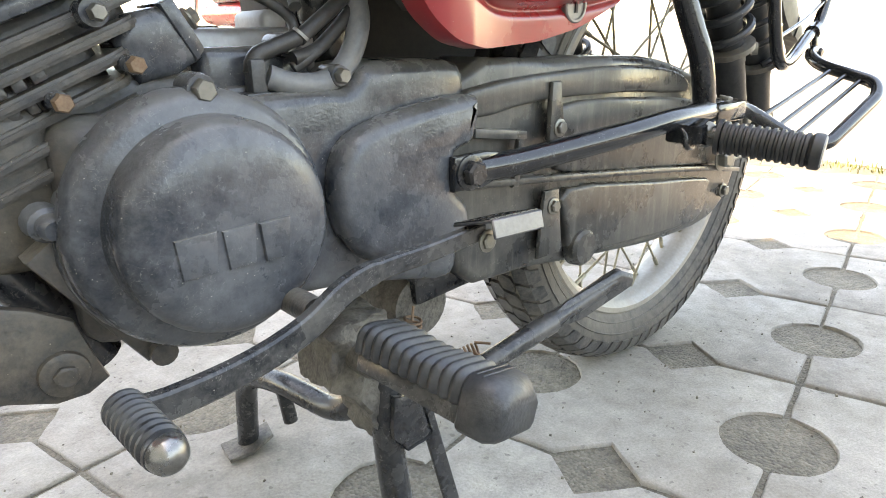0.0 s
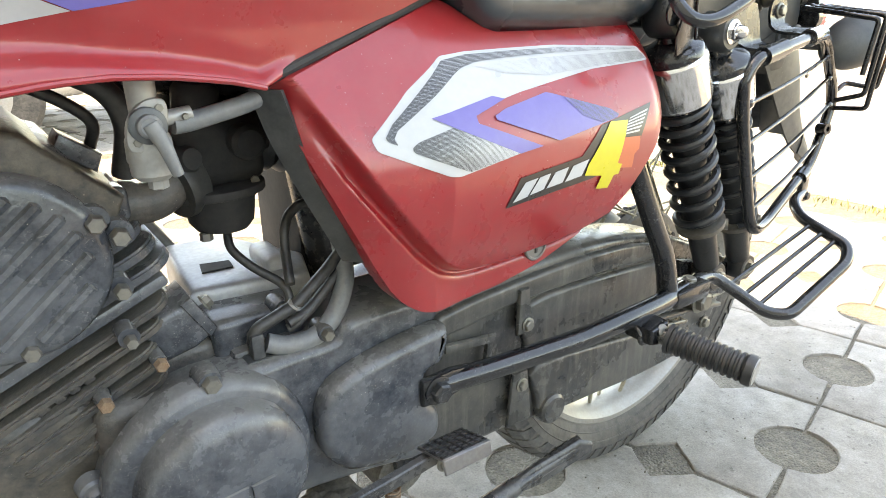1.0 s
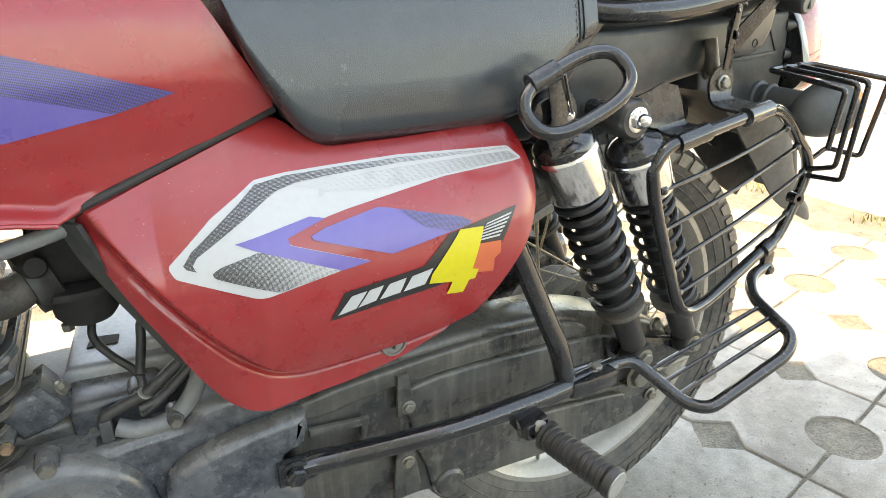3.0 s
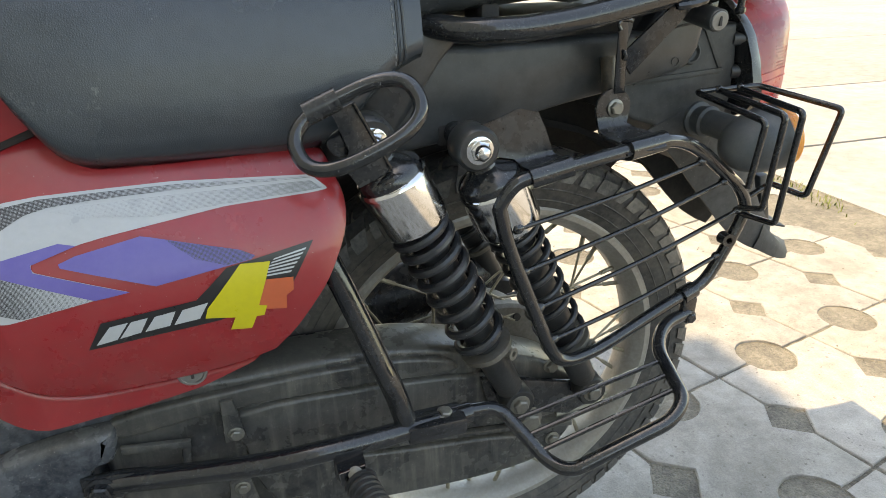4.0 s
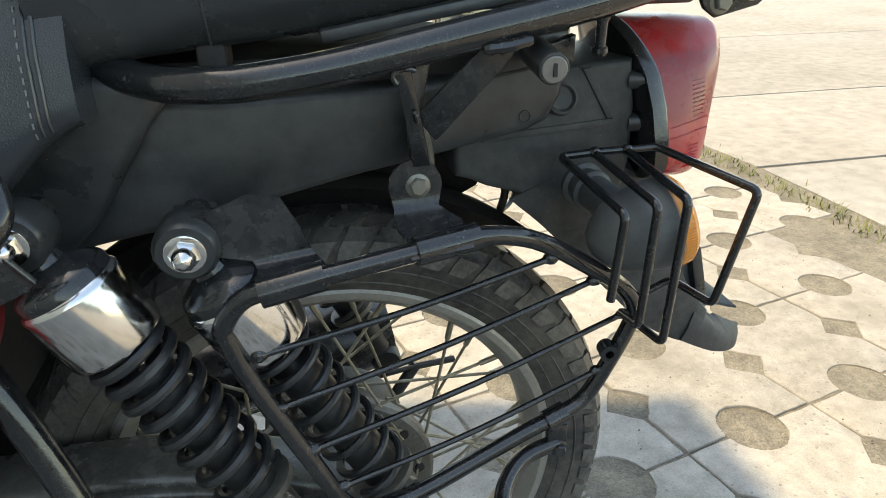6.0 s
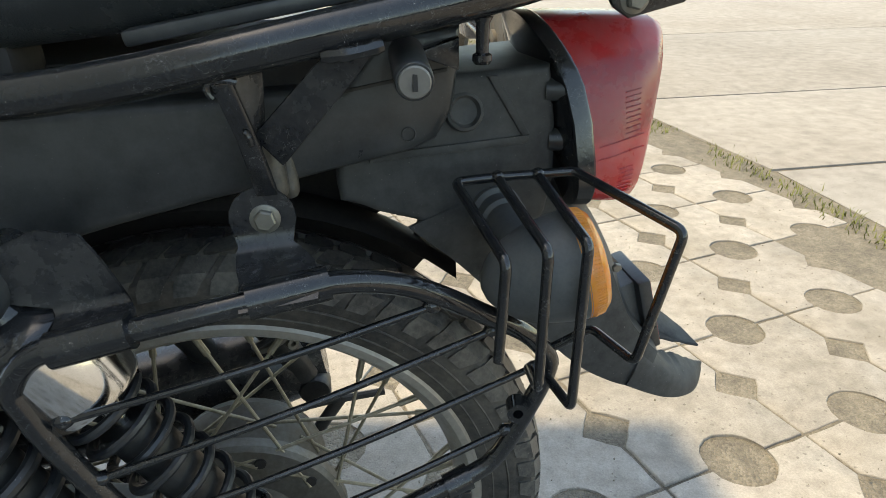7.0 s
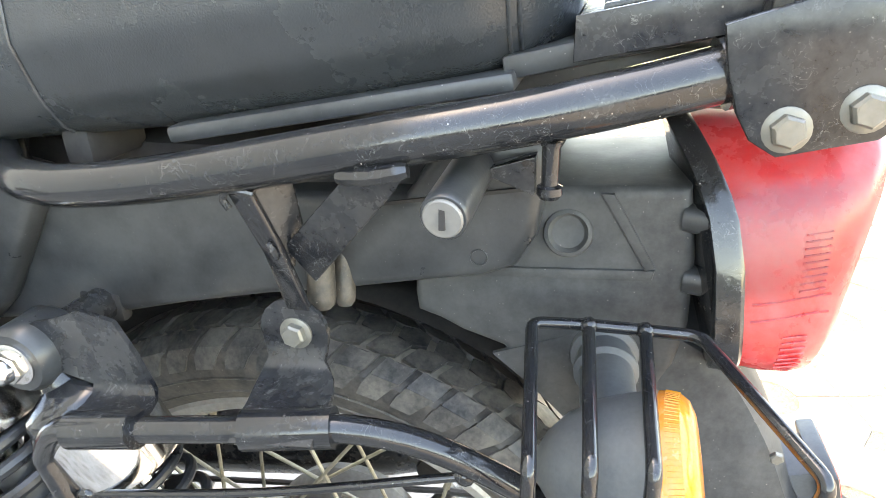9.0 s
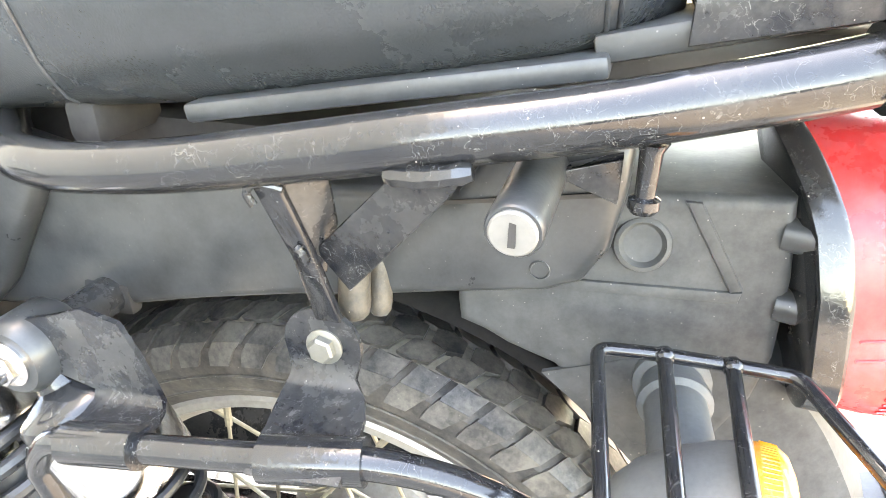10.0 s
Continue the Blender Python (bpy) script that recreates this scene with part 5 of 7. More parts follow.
def panel_y(x, z):
    t = min(max((-0.46 - x) / 0.06, 0), 1)
    # the face bulges; outside the crease a flat rim is stepped back, with a shallow groove along the step
    zf = max(z, crease(x))
    y = -0.178 + ((zf - 0.53) / 0.1) ** 2 * 0.045 * (1.0 if zf > 0.53 else 0.75) + 0.010 * t
    # falls away towards the rear edge
    r = min(max((x + 0.235) / 0.04, 0), 1)
    y += 0.022 * r * r
    # measured square to the crease where it runs steeply
    d = (crease(x) - z) * lerp(x, [-0.56, -0.48, -0.44], [0.40, 0.62, 1.0])
    k = min(max((d + 0.001) / 0.007, 0), 1)
    groove = 0.0030 * math.exp(-((d - 0.0070) / 0.0030) ** 2)
    # the rim rolls in towards its free edge in front
    roll = lerp(d, [0.012, 0.045], [0.0, 0.012]) * lerp(x, [-0.50, -0.46], [1, 0])
    return y + (0.012 * k * k * (3 - 2 * k) + groove + roll) * lerp(x, [-0.566, -0.530], [0.15, 1])


panel_out = [(-0.5695, 0.6065), (-0.558, 0.571), (-0.543, 0.538), (-0.527, 0.506), (-0.509, 0.469), (-0.494, 0.444), (-0.474, 0.428), (-0.445, 0.423), (-0.390, 0.4265), (-0.342, 0.436), (-0.292, 0.456), (-0.258, 0.493), (-0.228, 0.535), (-0.208, 0.571), (-0.204, 0.590), (-0.212, 0.618), (-0.2195, 0.6345), (-0.27, 0.6335), (-0.33, 0.632), (-0.388, 0.632), (-0.402, 0.640), (-0.422, 0.6575), (-0.47, 0.641), (-0.52, 0.6235)]
pl = bent([(x, 0, z) for x, z in [*panel_out, panel_out[0], panel_out[1]]], 0.010, 3)[1:-1]
dense = []
for a, b in zip(pl, pl[1:] + pl[:1]):
    k = max(1, round((b - a).length / 0.0024))
    dense += [(a.lerp(b, i / k).x, a.lerp(b, i / k).z) for i in range(k)]
panel = part("side_panel", shell(dense, (-0.385, 0.545), panel_y, 170, 0.02, 0.004, False), m_red, bike, "glossy red side panel with white and violet stripes", 60)
part("panel_back", prism(bmesh.new(), xz([(-0.55, 0.60), (-0.50, 0.49), (-0.46, 0.45), (-0.35, 0.45), (-0.26, 0.52), (-0.225, 0.60), (-0.25, 0.62), (-0.42, 0.64)], -0.10), (0, 0.02, 0)), m_dark, panel)
PRINTS = [
    ("white_stripe", [(-0.5166, 0.5704), (-0.4831, 0.5976), (-0.4486, 0.6178), (-0.4253, 0.6198), (-0.3891, 0.6204), (-0.3337, 0.6208), (-0.2313, 0.6161), (-0.2187, 0.6045), (-0.2992, 0.6012), (-0.3565, 0.594), (-0.3864, 0.5901), (-0.404, 0.587), (-0.4346, 0.578), (-0.4337, 0.5731), (-0.3741, 0.5503), (-0.3981, 0.5477), (-0.4554, 0.539), (-0.4634, 0.5402), (-0.5134, 0.5621)], m_white, 0.0006, True),
    ("halftone_edge", [(-0.5068, 0.5702), (-0.5001, 0.5782), (-0.4489, 0.615), (-0.4259, 0.6179), (-0.3898, 0.6185), (-0.3344, 0.619), (-0.2326, 0.6151), (-0.2316, 0.6138), (-0.3329, 0.6153), (-0.3916, 0.6141), (-0.4193, 0.6125), (-0.4343, 0.6093), (-0.4425, 0.6055), (-0.4973, 0.5741), (-0.5007, 0.5694), (-0.4991, 0.565), (-0.5049, 0.5674)], m_dots, 0.0010, False),
    ("halftone_fade", [(-0.4197, 0.6099), (-0.3921, 0.6116), (-0.3335, 0.6127), (-0.2324, 0.6121), (-0.2234, 0.606), (-0.2986, 0.6028), (-0.3514, 0.5998), (-0.3946, 0.6039)], m_dots_light, 0.0010, False),
    ("halftone_patch", [(-0.4895, 0.5625), (-0.4838, 0.5657), (-0.4562, 0.5727), (-0.3981, 0.5477), (-0.4466, 0.5412), (-0.4794, 0.555), (-0.4884, 0.5591)], m_dots_patch, 0.0010, True),
    ("violet_arrow", [(-0.4713, 0.5798), (-0.4152, 0.5898), (-0.404, 0.587), (-0.4344, 0.578), (-0.4335, 0.573), (-0.3741, 0.5503), (-0.3981, 0.5477), (-0.4562, 0.5727)], m_purple, 0.0013, False),
    ("violet_wedge", [(-0.417, 0.5765), (-0.4056, 0.5805), (-0.3615, 0.5882), (-0.3553, 0.5869), (-0.2934, 0.5704), (-0.2827, 0.5649), (-0.2857, 0.5623), (-0.3558, 0.5521), (-0.3922, 0.5651), (-0.4161, 0.5737)], m_purple, 0.0013, False),
    ("halftone_tip", [(-0.3445, 0.5839), (-0.2934, 0.5704), (-0.2827, 0.5649), (-0.2857, 0.5623), (-0.3043, 0.5606), (-0.326, 0.5681)], m_dots_violet, 0.0017, False),
    ("badge_backing", [(-0.411, 0.507), (-0.398, 0.529), (-0.33, 0.536), (-0.305, 0.558), (-0.237, 0.5705), (-0.266, 0.524), (-0.318, 0.515)], m_ink, 0.0008, False),
    ("badge_white_block", [(-0.405, 0.5105), (-0.393, 0.525), (-0.380, 0.5265), (-0.390, 0.513)], m_white, 0.0014, False),
    ("badge_white_block", [(-0.388, 0.5135), (-0.378, 0.5265), (-0.366, 0.528), (-0.373, 0.516)], m_white, 0.0014, False),
    ("badge_white_block", [(-0.370, 0.516), (-0.361, 0.528), (-0.346, 0.530), (-0.352, 0.518)], m_white, 0.0014, False),
    ("badge_white_block", [(-0.349, 0.518), (-0.341, 0.530), (-0.322, 0.533), (-0.330, 0.520)], m_white, 0.0014, False),
    ("badge_yellow_block", [(-0.2945, 0.560), (-0.272, 0.559), (-0.285, 0.524), (-0.279, 0.5225), (-0.282, 0.514), (-0.288, 0.514), (-0.293, 0.503), (-0.309, 0.505), (-0.304, 0.516), (-0.326, 0.5195), (-0.323, 0.528)], m_yellow, 0.0016, False),
    ("badge_orange_block", [(-0.279, 0.545), (-0.256, 0.544), (-0.257, 0.533), (-0.263, 0.529), (-0.264, 0.517), (-0.282, 0.5195), (-0.279, 0.5225), (-0.285, 0.524)], m_orange, 0.0014, False),
]
for nm, pts, mt, lift, rd in PRINTS:
    part(nm, decal(pts, panel_y, lift, rd, 4), mt, panel, "", 60)
for i in range(6):
    t0, t1 = i / 6 + 0.02, i / 6 + 0.105
    a0, a1, b0, b1 = Vector((-0.280, 0.547)), Vector((-0.268, 0.5615)), Vector((-0.258, 0.5475)), Vector((-0.242, 0.567))
    part("badge_white_bar", decal([tuple(a0.lerp(a1, t0)), tuple(a0.lerp(a1, t1)), tuple(b0.lerp(b1, t1)), tuple(b0.lerp(b1, t0))], panel_y, 0.0014), m_white, panel, "", 60)
LK = Vector((-0.3478, panel_y(-0.3478, 0.4525) - 0.0015, 0.4525))
lock = part("panel_lock", lathe(bmesh.new(), [(-0.004, 0.0125), (0.0015, 0.0125), (0.0025, 0.0115), (0.0025, 0.0098), (0.0012, 0.0092), (0.0012, 0)], LK, (-0.02, -1, -0.05), 30), m_brass, panel, "round silver panel lock")
part("keyway", box(bmesh.new(), (-0.0012, -0.0022, -0.005), (0.0012, 0.0, 0.005), 0, 1, Matrix.Translation(LK + Vector((0, 0, 0)))), m_dark, lock)


# fuel tank
def tank_w(x):
    return 0.16 if x < -0.66 else 0.16 - (x + 0.66) * 0.16


def tank_edge(x):
    """The arched lower edge."""
    return lerp(x, [-1.05, -0.80, -0.711, -0.687, -0.661, -0.631, -0.598, -0.575, -0.422], [0.598, 0.604, 0.613, 0.6165, 0.618, 0.616, 0.611, 0.605, 0.664])


def tank_y(x, z):
    k = lerp(z - 0.61, [0.01, 0.03, 0.05, 0.08, 0.12, 0.16, 0.2, 0.23, 0.25], [0.90, 0.915, 0.955, 1, 0.97, 0.88, 0.7, 0.4, 0])
    # a flared flange along the edge, with a hollow above it
    h = lerp(x, [-0.80, -0.706, -0.657, -0.575], [0.024, 0.018, 0.010, 0.008])
    d = (z - tank_edge(x)) / h
    f = lerp(x, [-0.58, -0.55], [1, 0])
    flange = lerp(d, [-0.5, 0, 0.2, 0.5, 0.8, 1.0, 1.3, 1.8], [0.95, 0.975, 0.98, 0.965, 0.93, 0.90, 0.89, 0.893])
    t = lerp(d, [1.3, 2.6], [f, 0])
    return -tank_w(x) * (k * (1 - t) + flange * t)


def tank_section(x):
    zb = tank_edge(x)
    zt = lerp(x, [-1.05, -0.9, -0.6, -0.50, -0.46, -0.445, -0.422], [0.84, 0.86, 0.83, 0.80, 0.735, 0.708, 0.668])
    zs = [zb + (zt - zb) * (i / 52) ** 1.7 for i in range(53)]
    left = [(x, tank_y(x, z), z) for z in zs]
    return left + [(x, -y, z) for _, y, z in reversed(left)]


tank = part("fuel_tank", loft([tank_section(-1.05 + 0.628 * i / 70) for i in range(71)]), m_red, bike, "glossy red fuel tank with violet and white stripes", 50)
lip = [Vector((x, tank_y(x, tank_edge(x)) - 0.0005, tank_edge(x) + 0.0005)) for x in [-1.0 + 0.425 * i / 40 for i in range(41)]]
part("tank_seam", tube(bmesh.new(), lip, 0.0018, 8), m_red, tank, "pressed seam lip along the tank")
for nm, pts, mt, lift in (
    ("halftone_wedge", [(-0.74, 0.76), (-0.605, 0.7215), (-0.489, 0.682), (-0.528, 0.672), (-0.632, 0.706), (-0.76, 0.745)], m_dots_violet, 0.0008),
    ("violet_wedge", [(-0.76, 0.745), (-0.632, 0.706), (-0.528, 0.672), (-0.607, 0.6595), (-0.677, 0.692), (-0.76, 0.725)], m_purple, 0.0008),
    ("violet_stripe", [(-0.76, 0.71), (-0.681, 0.677), (-0.636, 0.655), (-0.67, 0.6495), (-0.76, 0.688)], m_purple, 0.0008),
    ("white_wedge", [(-0.76, 0.686), (-0.671, 0.6495), (-0.76, 0.632)], m_white, 0.0008),
):
    part(nm, decal(pts, tank_y, lift, False, 5), mt, tank, "", 60)
# dark tube laid along the tank edge as the shade in the gap
gap = [Vector((x, -tank_w(x) * 0.905, 0.6085 + (x + 0.57) * 0.352)) for x in [-0.572 + 0.152 * i / 14 for i in range(15)]]
part("gap_shade", tube(bmesh.new(), gap, 0.0034, 8), m_dark, tank, "dark tube for the shaded gap between tank and side panel")
duct = [(0.0, 0.026), (0.010, 0.030), (0.016, 0.027), (0.024, 0.034), (0.030, 0.030), (0.040, 0.038), (0.047, 0.034), (0.058, 0.044), (0.085, 0.046)]
part("air_duct", lathe(bmesh.new(), duct, (-0.545, -0.012, 0.553), (1, 0.1, 0.02), 28), m_bhose, bike, "black ribbed rubber air duct")
# added dark fill that stands for the shade between tank and carburettor
part("under_tank_shade", box(bmesh.new(), (-0.60, 0.005, 0.572), (-0.47, 0.07, 0.64), 0.012, 3), m_dark, bike, "added dark block for the shade under the tank")
rim = crom([(-0.5680, 0, 0.6030), (-0.558, 0, 0.571), (-0.543, 0, 0.538), (-0.527, 0, 0.506), (-0.511, 0, 0.474)], 5)
part("panel_return", loft([[(p.x + 0.003, -0.139, p.z), (p.x - 0.011, -0.121, p.z), (p.x - 0.009, -0.119, p.z), (p.x + 0.006, -0.136, p.z)] for p in rim]), m_dusty, panel, "dark return flange inside the panel edge")
part("brake_rod", bar([(-0.640, 0.10, 0.512), (-0.600, 0.10, 0.446), (-0.579, 0.10, 0.409), (-0.54, 0.10, 0.343)], 0.0065, 12), m_tap, bike, "pale steel tube beyond the engine")
part("battery_box", box(bmesh.new(), (-0.503, 0.0, 0.408), (-0.30, 0.10, 0.60), 0.008, 2), m_dark, bike, "black battery box behind the hoses")
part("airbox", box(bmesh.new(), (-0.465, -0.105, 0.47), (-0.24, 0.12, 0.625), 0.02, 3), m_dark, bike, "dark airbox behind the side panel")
part("frame_spine", tube(bmesh.new(), [Vector(p) for p in ((-1.0, 0, 0.70), (-0.55, 0, 0.60), (-0.25, 0, 0.66))], 0.022, 14), m_sheet, bike)
part("frame_post", tube(bmesh.new(), [Vector(p) for p in ((-0.5, 0.0, 0.60), (-0.46, 0.0, 0.30), (-0.46, 0.0, 0.22))], 0.02, 14), m_sheet, bike)
part("far_side_panel", pad([(-0.535, 0.605), (-0.483, 0.497), (-0.469, 0.456), (-0.452, 0.414), (-0.34, 0.430), (-0.26, 0.50), (-0.21, 0.60), (-0.22, 0.63), (-0.42, 0.655)], 0.115, 0.15, 0.012, 3, False), m_red, bike, "red side panel on the far side")


# seat
def seat_front(x):
    zb = lerp(x, [-0.458, -0.45, -0.443, -0.427, -0.410, -0.397, -0.385, -0.33, -0.23, -0.211, -0.194, -0.174, -0.154, -0.134], [0.76, 0.734, 0.708, 0.676, 0.648, 0.636, 0.631, 0.629, 0.630, 0.636, 0.652, 0.672, 0.690, 0.700])
    zt = lerp(x, [-0.46, -0.40, -0.3, -0.2, -0.13], [0.775, 0.79, 0.795, 0.80, 0.81])
    zs = [zb + (zt - zb) * i / 20 for i in range(21)]
    left = []
    for i, z in enumerate(zs):
        h = z - 0.63
        w = lerp(h, [0, 0.015, 0.04, 0.08, 0.11, 0.15, 0.165, 0.18], [0.136, 0.144, 0.1435, 0.138, 0.131, 0.112, 0.093, 0.06])
        if i == 0:
            w -= 0.010
        elif i == 1:
            w -= 0.003
        left.append((x, -w, z))
    return left + [(x, -y, z) for _, y, z in reversed(left)]


seat = part("seat", loft([seat_front(-0.458 + 0.326 * i / 52) for i in range(53)]), m_seat, bike, "black grained leather seat", 70)

for x in (-0.152, -0.1475):
    part("seat_piping", tube(bmesh.new(), [Vector((p[0], p[1] - 0.0006, p[2])) for p in seat_front(x)[1:19]], 0.0012, 6), m_seat, seat)
for i in range(1, 17):
    a, b = Vector(seat_front(-0.1555)[i]), Vector(seat_front(-0.1555)[i + 1])
    part("stitch", tube(bmesh.new(), [a.lerp(b, 0.15) + Vector((0, -0.0005, 0)), a.lerp(b, 0.7) + Vector((0, -0.0005, 0))], 0.00055, 5), m_hose, seat)


def pad_section(x):
    zb = lerp(x, [-0.16, -0.10, 0.0, 0.09, 0.164, 0.19], [0.722, 0.731, 0.741, 0.755, 0.769, 0.780])
    zt = lerp(x, [-0.16, -0.10, 0.14, 0.18, 0.19], [0.82, 0.84, 0.855, 0.845, 0.83])
    e = lerp(x, [-0.16, 0.15, 0.178, 0.19], [0, 0, 0.012, 0.03])
    left = []
    for i in range(19):
        t = i / 18
        w = lerp(t, [0, 0.06, 0.2, 0.45, 0.7, 0.85, 0.95, 1], [0.100, 0.110, 0.119, 0.127, 0.124, 0.112, 0.095, 0.07]) - e
        left.append((x, -w, zb + (zt - zb) * t))
    return left + [(x, -y, z) for _, y, z in reversed(left)]


rear_pad = part("pillion_seat", loft([pad_section(-0.15 + 0.34 * i / 40) for i in range(41)]), m_pillion, bike, "black leather pillion seat", 70)
for x in (-0.06, 0.165, 0.169):
    part("seam", tube(bmesh.new(), [Vector((p[0], p[1] - 0.0004, p[2])) for p in pad_section(x)[:17]], 0.0009, 6), m_grip, rear_pad)
bm = box(bmesh.new(), (-0.01, -0.118, -0.003), (0.155, -0.06, 0.005), 0.002, 2, Matrix.Translation((0.015, 0, 0.741)) @ Matrix.Rotation(radians(-9.5), 4, "Y"))
box(bm, (0.15, -0.11, -0.006), (0.24, -0.06, 0.004), 0.002, 2, Matrix.Translation((0.015, 0, 0.741)) @ Matrix.Rotation(radians(-12), 4, "Y"))
part("seat_pan", bm, m_black, bike, "grey plastic seat pan edge")
bm = bmesh.new()
box(bm, (-0.070, -0.105, 0.718), (-0.052, -0.06, 0.738), 0.004, 2)
part("seat_buffer", bm, m_dark, bike)
# added block, its dark colour stands for shade in the hollow below the seat
part("under_seat_shade", box(bmesh.new(), (-0.17, -0.068, 0.66), (0.125, 0.10, 0.724), 0.008, 2), m_dark, bike, "added dark block for the shade in the hollow under the seat")


# shock absorbers
def shock(top, foot, coils, wire, spring_r, label):
    """A damper from its upper eye to its lower eye."""
    top, foot = Vector(top), Vector(foot)
    d = foot - top
    L = d.length
    d.normalize()
    body = lathe(bmesh.new(), [(L * 0.34, 0.0165), (L * 0.80, 0.0168), (L * 0.81, 0.0160), (L * 0.945, 0.0145), (L * 0.965, 0.010)], top, d, 20)
    lathe(body, [(-0.013, 0.016), (-0.010, 0.018), (0.010, 0.018), (0.013, 0.016)], foot + Vector((0, 0, 0)), (0, 1, 0), 20)
    ob = part("shock_absorber", body, m_peg, bike, label)
    eye = lathe(bmesh.new(), [(-0.016, 0.017), (-0.012, 0.020), (0.012, 0.020), (0.016, 0.017)], top, (0, 1, 0), 20)
    part("upper_eye", lathe(eye, [(0.012, 0.0115), (0.03, 0.0115)], top, d, 16), m_black, ob, "black rubber-bushed upper eye")
    part("upper_cap", lathe(bmesh.new(), [(0.014, 0.0115), (0.022, 0.0130), (0.027, 0.021), (0.031, 0.0276), (0.034, 0.0294), (0.042, 0.0299), (0.043, 0.028)], top, d, 36), m_tube, ob, "black spring cap")
    part("chrome_cover", lathe(bmesh.new(), [(0.040, 0.0299), (0.042, 0.0317), (0.045, 0.0320), (0.085, 0.0314), (0.088, 0.0302), (0.086, 0.0292), (0.05, 0.0299)], top, d, 48), m_chrome, ob, "polished chrome spring cover")
    part("damper_rod", lathe(bmesh.new(), [(0.04, 0.0055), (L * 0.45, 0.0055)], top, d, 14), m_chrome, ob)
    u = d.orthogonal().normalized()
    v = d.cross(u)
    h0, h1 = 0.080, L * 0.735
    n = round(coils * 22)
    line = []
    for i in range(n + 1):
        t = i / n
        a = 2 * math.pi * coils * t
        tt = t ** 1.4
        line.append(top + d * (h0 + (h1 - h0) * tt) + spring_r * (u * math.cos(a) + v * math.sin(a)))
    part("spring", tube(bmesh.new(), line, wire, 9), m_spring, ob, "black coil spring")
    col = lathe(bmesh.new(), [(h1 + 0.002, 0.020), (h1 + 0.003, 0.0275), (h1 + 0.009, 0.027), (h1 + 0.013, 0.019)], top, d, 28)
    part("preload_collar", col, m_hub, ob, "dusty steel preload collar")
    lug = top + d * (h1 + 0.009) + Vector((0.018, -0.020, 0.002))
    part("collar_lug", lathe(bmesh.new(), [(-0.003, 0.0065), (0.003, 0.0065), (0.003, 0.003), (-0.003, 0.003)], lug, (0.6, -1, 0.1), 16), m_bolt, ob)
    return ob


S1T, S1B = (-0.181, -0.139, 0.640), (-0.038, -0.141, 0.342)
S2T, S2B = (-0.089, -0.138, 0.624), (0.059, -0.128, 0.325)
s1 = shock(S1T, S1B, 9.5, 0.0047, 0.0244, "black coil-over shock absorber with a chrome cover")
s2 = shock(S2T, S2B, 9, 0.0034, 0.0238, "black coil-over shock absorber with a chrome cover")
hexbolt("dome_nut", s1, Vector(S1T) + Vector((0, -0.016, 0)), (0, -1, 0), 0.0088, 0.007, m_chrome, True, True)
hexbolt("dome_nut", s2, Vector(S2T) + Vector((0, -0.016, 0)), (0, -1, 0), 0.0092, 0.007, m_chrome, True, True)
hexbolt("lower_nut", s1, Vector(S1B) + Vector((0, -0.012, 0)), (0, -1, 0), 0.0085, 0.007, m_bolt)
hexbolt("lower_nut", s2, Vector(S2B) + Vector((0, -0.012, 0)), (0, -1, 0), 0.0085, 0.007, m_bolt)
for t, f in ((S1T, S1B), (S2T, S2B)):
    shock((t[0], -t[1], t[2]), (f[0], -f[1], f[2]), 9, 0.0042, 0.0245, "black coil-over shock absorber on the far side")
part("shock_mount", bar([S1T, (S1T[0], -0.06, S1T[2])], 0.011, 14), m_sheet, bike)
part("shock_mount", bar([S2T, (S2T[0], -0.06, S2T[2])], 0.011, 14), m_sheet, bike)
part("lower_shock_bracket", prism(bmesh.new(), xz([(-0.07, 0.36), (-0.03, 0.35), (0.04, 0.33), (0.075, 0.335), (0.085, 0.30), (0.04, 0.285), (-0.06, 0.315)], -0.122), (0, 0.008, 0), 0.002), m_sheet, bike)

# hand ring at the shock mount
RC = Vector((-0.200, -0.198, 0.666))
RU = Vector((0.092, -0.006, 0.040)).normalized()
RV = Vector((0.52, -0.62, -0.58))
RV = (RV - RU * RV.dot(RU)).normalized()
loop = []
for i in range(64):
    a = 2 * math.pi * i / 64
    c, s = math.cos(a), math.sin(a)
    loop.append(RC + RU * (math.copysign(abs(c) ** 0.72, c) * 0.0475) + RV * (math.copysign(abs(s) ** 0.80, s) * 0.0245))
ring = part("hand_ring", tube(bmesh.new(), loop, 0.0057, 12, True), m_tube, bike, "glossy black oval hand ring")
q = RC - RV * 0.0245
part("ring_sleeve", tube(bmesh.new(), [q - RU * 0.030, q - RU * 0.004], 0.0088, 16), m_sheet, ring, "black sheet sleeve round the ring")
part("ring_plate", prism(bmesh.new(), [Vector(p) for p in ((-0.216, -0.180, 0.671), (-0.199, -0.177, 0.677), (-0.184, -0.169, 0.648), (-0.1695, -0.163, 0.620), (-0.174, -0.1625, 0.614), (-0.196, -0.165, 0.606), (-0.205, -0.168, 0.621), (-0.204, -0.172, 0.640))], (0.001, 0.0028, 0.001), 0.0009), m_sheet, ring, "dusty black mounting plate")
part("plate_rib", tube(bmesh.new(), [Vector((-0.1985, -0.1785, 0.677)), Vector((-0.1835, -0.1705, 0.648)), Vector((-0.1692, -0.1645, 0.620))], 0.0013, 8), m_tube, ring)
